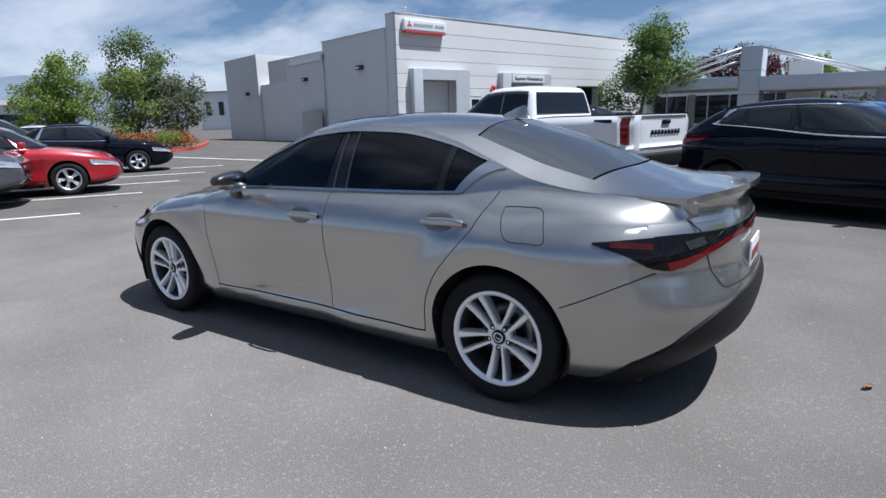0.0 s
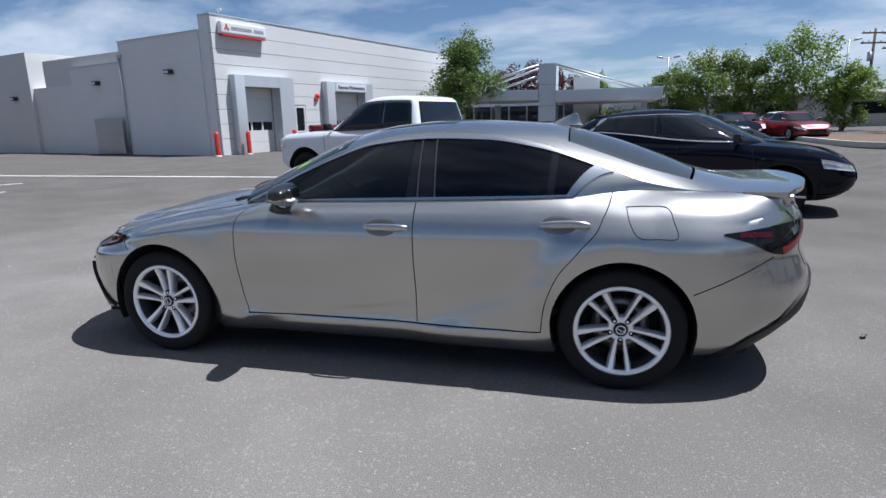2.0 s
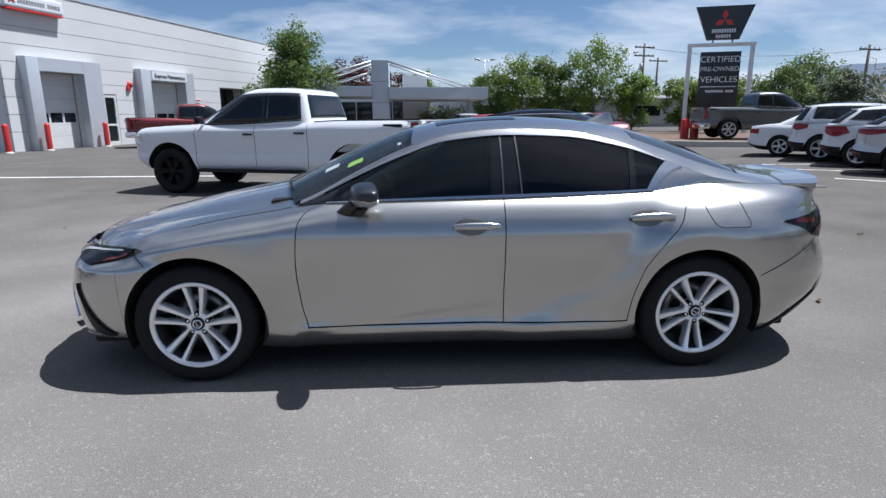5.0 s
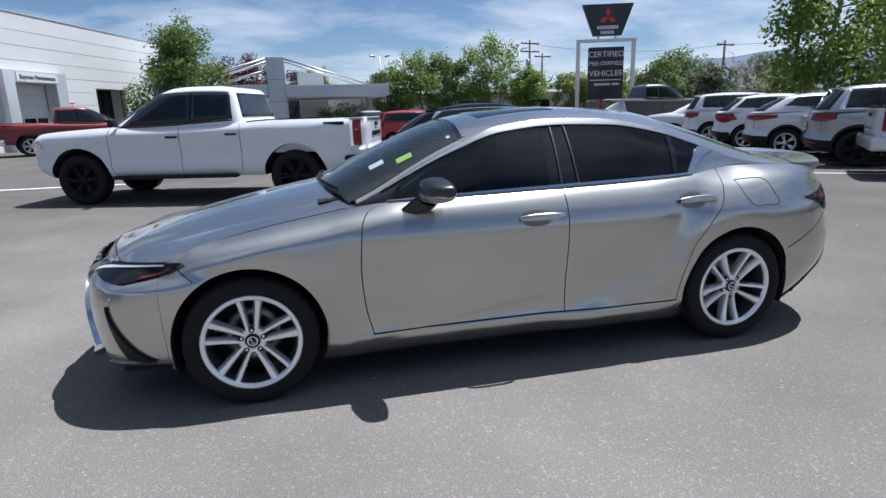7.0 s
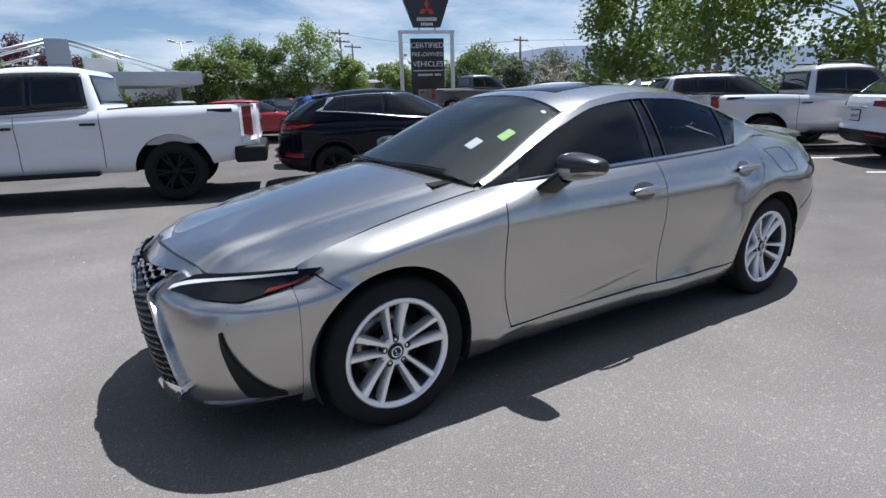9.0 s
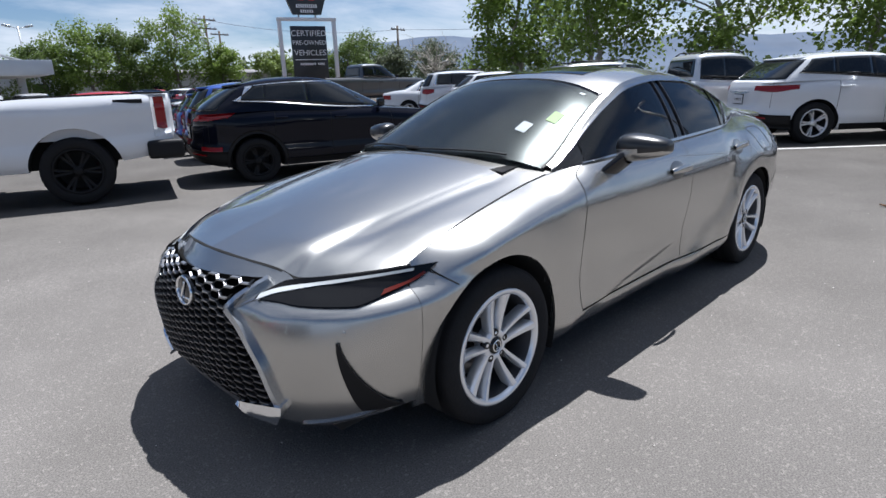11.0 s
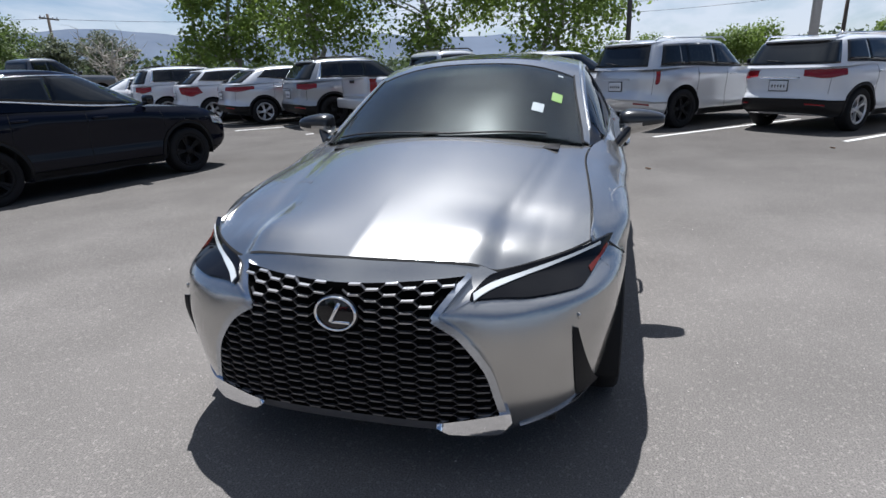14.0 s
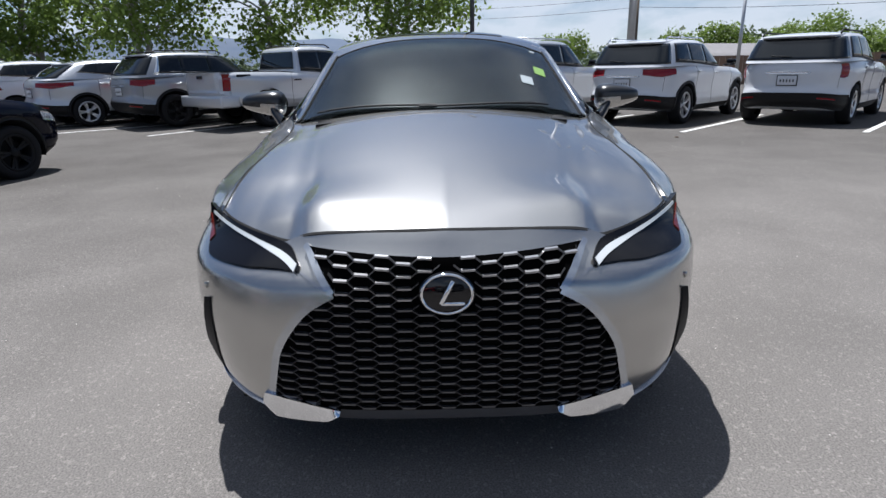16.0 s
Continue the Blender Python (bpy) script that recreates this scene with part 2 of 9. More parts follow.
def box(bm, sx, sy, sz, m=None, bevel=0.0, seg=2, taper=1.0):
    """A box centred on its pose, with rounded edges."""
    r = bmesh.ops.create_cube(bm, size=1)
    vs = r["verts"]
    for vv in vs:
        k = taper if vv.co.z > 0 else 1.0
        vv.co = Vector((vv.co.x * sx * k, vv.co.y * sy * k, vv.co.z * sz))
    if bevel:
        es = list({e for vv in vs for e in vv.link_edges})
        r2 = bmesh.ops.bevel(bm, geom=es, offset=bevel, segments=seg, profile=0.6, affect="EDGES")
        vs = list({vv for f in r2["faces"] for vv in f.verts} | {vv for vv in vs if vv.is_valid})
    if m is not None:
        bmesh.ops.transform(bm, matrix=m, verts=[vv for vv in vs if vv.is_valid])
    return vs


def tube(bm, a, b, r0, r1=None, seg=12, cap=True):
    """A round bar from a to b."""
    a, b = Vector(a), Vector(b)
    r1 = r0 if r1 is None else r1
    q = (b - a).to_track_quat("Z", "Y").to_matrix().to_4x4()
    bmesh.ops.create_cone(bm, cap_ends=cap, segments=seg, radius1=r0, radius2=max(r1, 1e-4), depth=(b - a).length,
                          matrix=Matrix.Translation((a + b) / 2) @ q)


def lathe(bm, prof, seg, axis="Y", m=None, closed=False):
    """Turns (radius, along) pairs about an axis."""
    rings = []
    for k in range(seg):
        a = 2 * math.pi * k / seg
        c, s = math.cos(a), math.sin(a)
        ring = []
        for r, h in prof:
            p = Vector((r * c, h, r * s)) if axis == "Y" else Vector((r * c, r * s, h))
            ring.append(bm.verts.new(m @ p if m is not None else p))
        rings.append(ring)
    n = len(prof)
    for k in range(seg):
        p, q = rings[k], rings[(k + 1) % seg]
        for j in range(n if closed else n - 1):
            bm.faces.new([p[j], p[(j + 1) % n], q[(j + 1) % n], q[j]])


def prism(bm, pts, h, m=None):
    """A flat outline in x, y, raised by h."""
    lo = [bm.verts.new((m @ Vector((x, y, 0))) if m is not None else Vector((x, y, 0))) for x, y in pts]
    hi = [bm.verts.new((m @ Vector((x, y, h))) if m is not None else Vector((x, y, h))) for x, y in pts]
    n = len(pts)
    bm.faces.new(lo[::-1]); bm.faces.new(hi)
    for i in range(n):
        bm.faces.new([lo[i], lo[(i + 1) % n], hi[(i + 1) % n], hi[i]])


def cut(ob, bm):
    """Takes a closed form out of an object's mesh, at once."""
    me = bpy.data.meshes.new("cutter")
    bmesh.ops.recalc_face_normals(bm, faces=bm.faces)
    bm.to_mesh(me); bm.free()
    c = new("cutter", me)
    c.matrix_world = ob.matrix_world
    mod = ob.modifiers.new("cut", "BOOLEAN")
    mod.operation, mod.object, mod.solver = "DIFFERENCE", c, "EXACT"
    par, basis = ob.parent, ob.matrix_basis.copy()
    ob.parent = None; ob.matrix_basis = Matrix.Identity(4); c.matrix_basis = Matrix.Identity(4)
    bpy.context.view_layer.update()
    got = bpy.data.meshes.new_from_object(ob.evaluated_get(bpy.context.evaluated_depsgraph_get()))
    ob.modifiers.clear()
    old = ob.data
    got.name = old.name
    ob.data = got
    ob.parent = par; ob.matrix_basis = basis
    bpy.data.objects.remove(c)
    bpy.data.meshes.remove(me); bpy.data.meshes.remove(old)


def smooth_lerp(pts, x):
    """Monotone smooth interpolation through (x, value) pairs in rising x."""
    if x <= pts[0][0]:
        return pts[0][1]
    if x >= pts[-1][0]:
        return pts[-1][1]
    n = len(pts)
    d = [(pts[i + 1][1] - pts[i][1]) / (pts[i + 1][0] - pts[i][0]) for i in range(n - 1)]
    t = [d[0]] + [0 if d[i - 1] * d[i] <= 0 else 2 * d[i - 1] * d[i] / (d[i - 1] + d[i]) for i in range(1, n - 1)] + [d[-1]]
    for i in range(n - 1):
        if x <= pts[i + 1][0]:
            h = pts[i + 1][0] - pts[i][0]
            s = (x - pts[i][0]) / h
            return ((2 * s**3 - 3 * s**2 + 1) * pts[i][1] + (s**3 - 2 * s**2 + s) * h * t[i]
                    + (-2 * s**3 + 3 * s**2) * pts[i + 1][1] + (s**3 - s**2) * h * t[i + 1])


def ease(t):
    t = min(max(t, 0.0), 1.0)
    return t * t * (3 - 2 * t)


# ---------- ground ----------
def ground_z(x, y):
    """The lot falls a hand's width to a shallow gutter beside the parked cars."""
    k = 0.5 - 0.5 * math.tanh((x - 0.3) * 0.8)
    dip = 0.5 * math.exp(-min(((x + 4.6) / 5.5) ** 4 + ((y + 17.5) / 5.5) ** 4, 60))
    return -dip - (0.03 + 0.06 * k) * math.exp(-min(((y + 6.4) / 2.2) ** 2, 60)) * math.exp(-min(((x + 1) / 9) ** 4, 60))


def asphalt_material():
    m = material("asphalt", (0.158, 0.147, 0.136), 0.95, vary=0.08, grain=0.35, bump=0.45, bump_scale=110, spec=0.05)
    n, l = m.node_tree.nodes, m.node_tree.links
    b = n["Principled BSDF"]
    b.inputs["Diffuse Roughness"].default_value = 0.0
    src = b.inputs["Base Color"].links[0].from_socket
    co = n.new("ShaderNodeTexCoord")
    # pale chips of stone in the binder
    vo = n.new("ShaderNodeTexVoronoi"); vo.inputs["Scale"].default_value = 85
    l.new(co.outputs["Object"], vo.inputs["Vector"])
    hs = n.new("ShaderNodeSeparateColor"); l.new(vo.outputs["Color"], hs.inputs[0])
    chip = n.new("ShaderNodeMapRange"); chip.inputs["From Min"].default_value, chip.inputs["From Max"].default_value = 0.84, 1.0
    chip.inputs["To Max"].default_value = 0.30
    l.new(hs.outputs[0], chip.inputs["Value"])
    mx = n.new("ShaderNodeMix"); mx.data_type = "RGBA"; mx.inputs["B"].default_value = (0.34, 0.315, 0.285, 1)
    l.new(chip.outputs[0], mx.inputs["Factor"]); l.new(src, mx.inputs["A"])
    # fine dark pores
    fine = n.new("ShaderNodeTexNoise"); fine.inputs["Scale"].default_value, fine.inputs["Detail"].default_value = 150, 4
    l.new(co.outputs["Object"], fine.inputs["Vector"])
    fr = n.new("ShaderNodeMapRange"); fr.inputs["From Min"].default_value, fr.inputs["From Max"].default_value = 0.3, 0.7
    fr.inputs["To Min"].default_value, fr.inputs["To Max"].default_value = 0.64, 1.30
    l.new(fine.outputs["Fac"], fr.inputs["Value"])
    m2 = n.new("ShaderNodeMix"); m2.data_type, m2.blend_type = "RGBA", "MULTIPLY"; m2.inputs["Factor"].default_value = 1
    l.new(mx.outputs["Result"], m2.inputs["A"]); l.new(fr.outputs[0], m2.inputs["B"])
    # oil spots and paler scuffs
    st = n.new("ShaderNodeTexNoise"); st.inputs["Scale"].default_value, st.inputs["Detail"].default_value = 0.9, 9
    l.new(co.outputs["Object"], st.inputs["Vector"])
    sr = n.new("ShaderNodeMapRange"); sr.inputs["From Min"].default_value, sr.inputs["From Max"].default_value = 0.35, 0.68
    sr.inputs["To Min"].default_value, sr.inputs["To Max"].default_value = 0.87, 1.10
    l.new(st.outputs["Fac"], sr.inputs["Value"])
    m3 = n.new("ShaderNodeMix"); m3.data_type, m3.blend_type = "RGBA", "MULTIPLY"; m3.inputs["Factor"].default_value = 1
    l.new(m2.outputs["Result"], m3.inputs["A"]); l.new(sr.outputs[0], m3.inputs["B"])
    # colour graded by place: palest beside the sedan's nose, darker outwards, noisy edge
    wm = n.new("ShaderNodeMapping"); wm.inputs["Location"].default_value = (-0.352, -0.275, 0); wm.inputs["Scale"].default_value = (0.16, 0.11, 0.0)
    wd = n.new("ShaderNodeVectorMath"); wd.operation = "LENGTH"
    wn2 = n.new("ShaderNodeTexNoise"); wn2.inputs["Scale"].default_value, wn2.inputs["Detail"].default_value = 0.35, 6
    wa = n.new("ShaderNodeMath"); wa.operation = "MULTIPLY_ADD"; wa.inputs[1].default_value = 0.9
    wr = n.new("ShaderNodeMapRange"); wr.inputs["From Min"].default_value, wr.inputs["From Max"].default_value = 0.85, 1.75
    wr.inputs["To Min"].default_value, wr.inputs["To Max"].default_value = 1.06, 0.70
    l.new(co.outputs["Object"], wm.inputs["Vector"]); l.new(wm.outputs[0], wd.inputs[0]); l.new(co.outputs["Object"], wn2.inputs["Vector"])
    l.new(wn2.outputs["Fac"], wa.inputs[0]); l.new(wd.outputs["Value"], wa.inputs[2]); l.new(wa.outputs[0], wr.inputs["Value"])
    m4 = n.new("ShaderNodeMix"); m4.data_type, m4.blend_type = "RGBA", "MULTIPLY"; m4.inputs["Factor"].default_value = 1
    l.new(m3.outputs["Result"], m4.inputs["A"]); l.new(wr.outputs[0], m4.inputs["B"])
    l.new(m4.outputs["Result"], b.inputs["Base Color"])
    return m


M["asphalt"] = asphalt_material()
M["line"] = material("road_marking", (0.62, 0.61, 0.58), 0.8, vary=0.2, grain=6, bump=0.2, bump_scale=120, stain=0.5, stain_scale=9, stain_color=(0.16, 0.155, 0.15))


def build_ground():
    bm = bmesh.new()
    xs = [-1500, -400, -150, -60, -30] + [-20 + i * 0.8 for i in range(51)] + [30, 60, 150, 400, 1500]
    ys = [-1500, -400, -150, -60, -30] + [-26 + i * 0.8 for i in range(49)] + [20, 40, 100, 400, 1500]
    rows = [[bm.verts.new((x, y, ground_z(x, y))) for y in ys] for x in xs]
    for i in range(len(xs) - 1):
        for j in range(len(ys) - 1):
            bm.faces.new([rows[i][j], rows[i + 1][j], rows[i + 1][j + 1], rows[i][j + 1]])
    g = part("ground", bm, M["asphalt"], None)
    tagged(g, "sun-bleached grey asphalt of a car dealer's lot", "ground", kind="structure")


build_ground()


def marking(name, a, b, width):
    """A painted line on the asphalt."""
    a, b = Vector(a), Vector(b)
    d = (b - a).normalized()
    nrm = Vector((-d.y, d.x)) * width / 2
    n = max(2, int((b - a).length / 0.8))
    bm = bmesh.new()
    def at(u, v, off):
        p = a + (b - a) * u + nrm * (2 * v - 1)
        return Vector((p.x, p.y, ground_z(p.x, p.y) + 0.006 + off))
    slab(bm, at, n, 1, 0.004)
    o = part(name, bm, M["line"], None, smooth=False)
    return tagged(o, "worn white painted parking line on asphalt", "road marking", "parking lines", "structure")


# ---------- wheels ----------
def wheel_parts(R, width, rim_r, spokes, rim_mat, parent, double=False):
    """One wheel about its own axis (y outwards), with tyre, rim, spokes, hub and disc; returns the wheel's empty."""
    h = width / 2
    w = new("wheel"); w.parent = parent; w.empty_display_size = 0.1
    bm = bmesh.new()
    lathe(bm, [(rim_r, -h * 0.8), (rim_r + 0.02, -h * 0.98), (R * 0.9, -h), (R * 0.985, -h * 0.8), (R, -h * 0.4), (R, h * 0.4), (R * 0.985, h * 0.8),
               (R * 0.93, h * 0.985), (rim_r + 0.03, h * 1.0), (rim_r + 0.008, h * 0.9), (rim_r, h * 0.8)], 40)
    part("tyre", bm, M["rubber"], w)
    bm = bmesh.new()
    lathe(bm, [(rim_r, h * 0.8), (rim_r + 0.006, h * 0.86), (rim_r - 0.012, h * 0.88), (rim_r - 0.03, h * 0.62), (rim_r - 0.05, 0.0), (rim_r - 0.05, -h * 0.8)], 40)
    part("rim", bm, M["dark_metal"] if rim_mat is not M["wheel_black"] else rim_mat, w)
    bm = bmesh.new()
    lathe(bm, [(rim_r - 0.052, -h * 0.3), (0.02, -h * 0.3)], 40)
    part("brake_shield", bm, M["well"], w)
    blades = {}
    for k in range(spokes):
        for off in ((-0.13, 0.13) if double else (0.0,)):
            turn = Matrix.Rotation(-2 * math.pi * k / spokes, 4, "Y")
            if off in blades:
                share("spoke", blades[off], w, turn)
                continue
            r0, r1 = 0.05, rim_r - 0.01
            d0 = Vector((math.cos(off * 0.6), 0, math.sin(off * 0.6))) * r0
            d1 = Vector((math.cos(off), 0, math.sin(off))) * r1
            w0, w1 = (0.016, 0.020) if double else (0.030, 0.024)
            def at(u, v, o, d0=d0, d1=d1, w0=w0, w1=w1):
                p = d0.lerp(d1, u) + Vector((0, 0, (2 * v - 1) * (w0 + (w1 - w0) * u)))
                return p + Vector((0, h * (0.62 + 0.22 * u) + 0.006 * (1 - (2 * v - 1) ** 2) + o, 0))
            bm = bmesh.new()
            slab(bm, at, 3, 2, 0.03, flip=True)
            blades[off] = part("spoke", bm, rim_mat, w)
    bm = bmesh.new()
    lathe(bm, [(rim_r + 0.004, h * 0.84), (rim_r - 0.002, h * 0.90), (rim_r - 0.022, h * 0.88), (rim_r - 0.03, h * 0.7)], 40)
    part("rim_edge", bm, rim_mat, w)
    bm = bmesh.new()
    lathe(bm, [(0.062, h * 0.3), (0.062, h * 0.66), (0.045, h * 0.74), (0.0005, h * 0.76)], 20)
    part("hub_cap", bm, rim_mat, w)
    return w


# ---------- generic vehicles ----------
def outline(n=5.0, aspect=2.5, count=160):
    """A rounded rectangle in the plan, from the middle of the tail round by the left side, as even steps of its length."""
    dense = []
    for k in range(2001):
        a = math.pi * k / 2000
        c, s = -math.cos(a), math.sin(a)
        dense.append((math.copysign(abs(c) ** (2 / n), c), abs(s) ** (2 / n)))
    acc = [0.0]
    for p, q in zip(dense, dense[1:]):
        acc.append(acc[-1] + math.hypot((q[0] - p[0]) * aspect, q[1] - p[1]))
    out = []
    for k in range(count // 2 + 1):
        s = acc[-1] * k / (count // 2)
        i = min(max(int(np.searchsorted(acc, s)), 1), 2000)
        f = (s - acc[i - 1]) / max(acc[i] - acc[i - 1], 1e-9)
        out.append((dense[i - 1][0] + (dense[i][0] - dense[i - 1][0]) * f, dense[i - 1][1] + (dense[i][1] - dense[i - 1][1]) * f))
    return out


class Shell:
    """The painted lower body of a vehicle: a stack of rounded outlines between its underside and its belt."""

    def __init__(self, spec):
        self.sp = spec
        self.half = outline(spec.get("corner", 5.0), spec["length"] / spec["width"])
        self.n = len(self.half) - 1
        L = spec["length"]
        self.ar = spec["wheelbase"] / 2 + spec["rear"]
        self.af = L - self.ar

    def unit(self, s):
        """s from 0 (middle of the tail) by 0.5 (middle of the nose) on the left; negative on the right."""
        if abs(s) > 0.5:
            s = s - math.copysign(1.0, s)
        t = abs(s) * 2 * self.n
        i = min(int(t), self.n - 1)
        f = t - i
        c = self.half[i][0] * (1 - f) + self.half[i + 1][0] * f
        y = self.half[i][1] * (1 - f) + self.half[i + 1][1] * f
        return c, math.copysign(y, s) if s else 0.0

    def along(self, x):
        """The s on the left flank at which x is reached."""
        c = x / (self.af if x > 0 else self.ar)
        for i in range(self.n):
            if self.half[i + 1][0] >= c:
                a, b = self.half[i][0], self.half[i + 1][0]
                return (i + (c - a) / max(b - a, 1e-9)) / self.n / 2
        return 0.5

    def at(self, s, v, off=0.0):
        sp = self.sp
        c, y = self.unit(s)
        w = sp["width"] / 2
        bow_f = smooth_lerp(sp.get("nose", [(0, 0.93), (0.25, 0.99), (0.5, 1.0), (0.8, 0.975), (1, 0.93)]), v)
        bow_r = smooth_lerp(sp.get("tail", [(0, 0.94), (0.12, 0.985), (0.30, 1.0), (0.38, 0.995), (0.45, 0.977), (0.8, 0.972), (1, 0.955)]), v)
        wid = smooth_lerp([(0, 0.90), (0.1, 0.965), (0.22, 0.985), (0.30, 0.985), (0.38, 0.970), (0.6, 0.978), (0.80, 0.998), (0.87, 0.992), (0.94, 0.962), (1, 0.92)], v)
        wx = sp["wheelbase"] / 2
        for cx in (wx, -wx):
            x0 = c * (self.af if c > 0 else self.ar)
            wid += 0.022 * math.exp(-((x0 - cx) / 0.50) ** 4) * ease((0.93 - v) / 0.25)
        x = c * (self.af * bow_f if c > 0 else self.ar * bow_r)
        yy = y * w * wid
        zb = smooth_lerp(sp["under"], c)
        zt = smooth_lerp(sp["belt"], c)
        z = zb + (zt - zb) * v
        if off:
            nx = math.copysign(abs(c) ** (sp.get("corner", 5.0) - 1) / (self.af if c > 0 else self.ar), c)
            ny = math.copysign(abs(y) ** (sp.get("corner", 5.0) - 1) / w, y)
            k = off / max(math.hypot(nx, ny), 1e-9)
            x, yy = x + nx * k, yy + ny * k
        return Vector((x, yy, z))

    def patch(self, bm, s, v, off=0.008, t=0.02, nu=10, nv=4, slope=0.0, inner=1.0, outer=1.0):
        """A plate lying on the body over a range of s and v; slope leans its ends with height, inner and outer give the height of its ends."""
        def fn(a, b, o):
            ss = s[0] + (s[1] - s[0]) * a
            k = inner + (1 - inner) * ease(a / 0.45) if a < 0.45 else 1 + (outer - 1) * ease((a - 0.45) / 0.55)
            return self.at(ss + slope * (b - 0.5), v[1] - (v[1] - v[0]) * (1 - b) * k, off + o)
        slab(bm, fn, nu, nv, t, flip=(s[0] < s[1]))

    def body(self, bm):
        levels = [0, 0.06, 0.14, 0.22, 0.30, 0.36, 0.41, 0.46, 0.55, 0.63, 0.70, 0.76, 0.82, 0.87, 0.91, 0.94, 0.97, 1.0]
        n2 = self.n * 2
        ss = [k / n2 if k <= self.n else k / n2 - 1 for k in range(n2)]
        rings = [[bm.verts.new(self.at(s, v)) for s in ss] for v in levels]
        top = rings[-1]
        sp = self.sp
        for r in (0.93, 0.75, 0.5, 0.25):
            ring = []
            for k in range(n2):
                c, y = self.unit(ss[k])
                p = self.at(ss[k], 1.0)
                zt = smooth_lerp(sp["belt"], c)
                ring.append(bm.verts.new(Vector((p.x * (1 - 0.03 * (1 - r)), p.y * r, zt + sp.get("crown", 0.04) * (1 - r * r) * (1 - abs(c) ** 10)))))
            rings.append(ring)
        for a, b in zip(rings, rings[1:]):
            for k in range(n2):
                bm.faces.new([a[k], a[(k + 1) % n2], b[(k + 1) % n2], b[k]])
        last = rings[-1]
        for k in range(self.n):
            q = [last[k], last[k + 1], last[(n2 - k - 1) % n2], last[(n2 - k) % n2]]
            q = list(dict.fromkeys(q))
            if len(q) > 2:
                bm.faces.new(q)
        low = rings[0]
        for k in range(self.n):
            q = list(dict.fromkeys([low[(n2 - k) % n2], low[(n2 - k - 1) % n2], low[k + 1], low[k]]))
            if len(q) > 2:
                bm.faces.new(q)
        bmesh.ops.remove_doubles(bm, verts=bm.verts, dist=0.0004)
        bmesh.ops.recalc_face_normals(bm, faces=bm.faces)


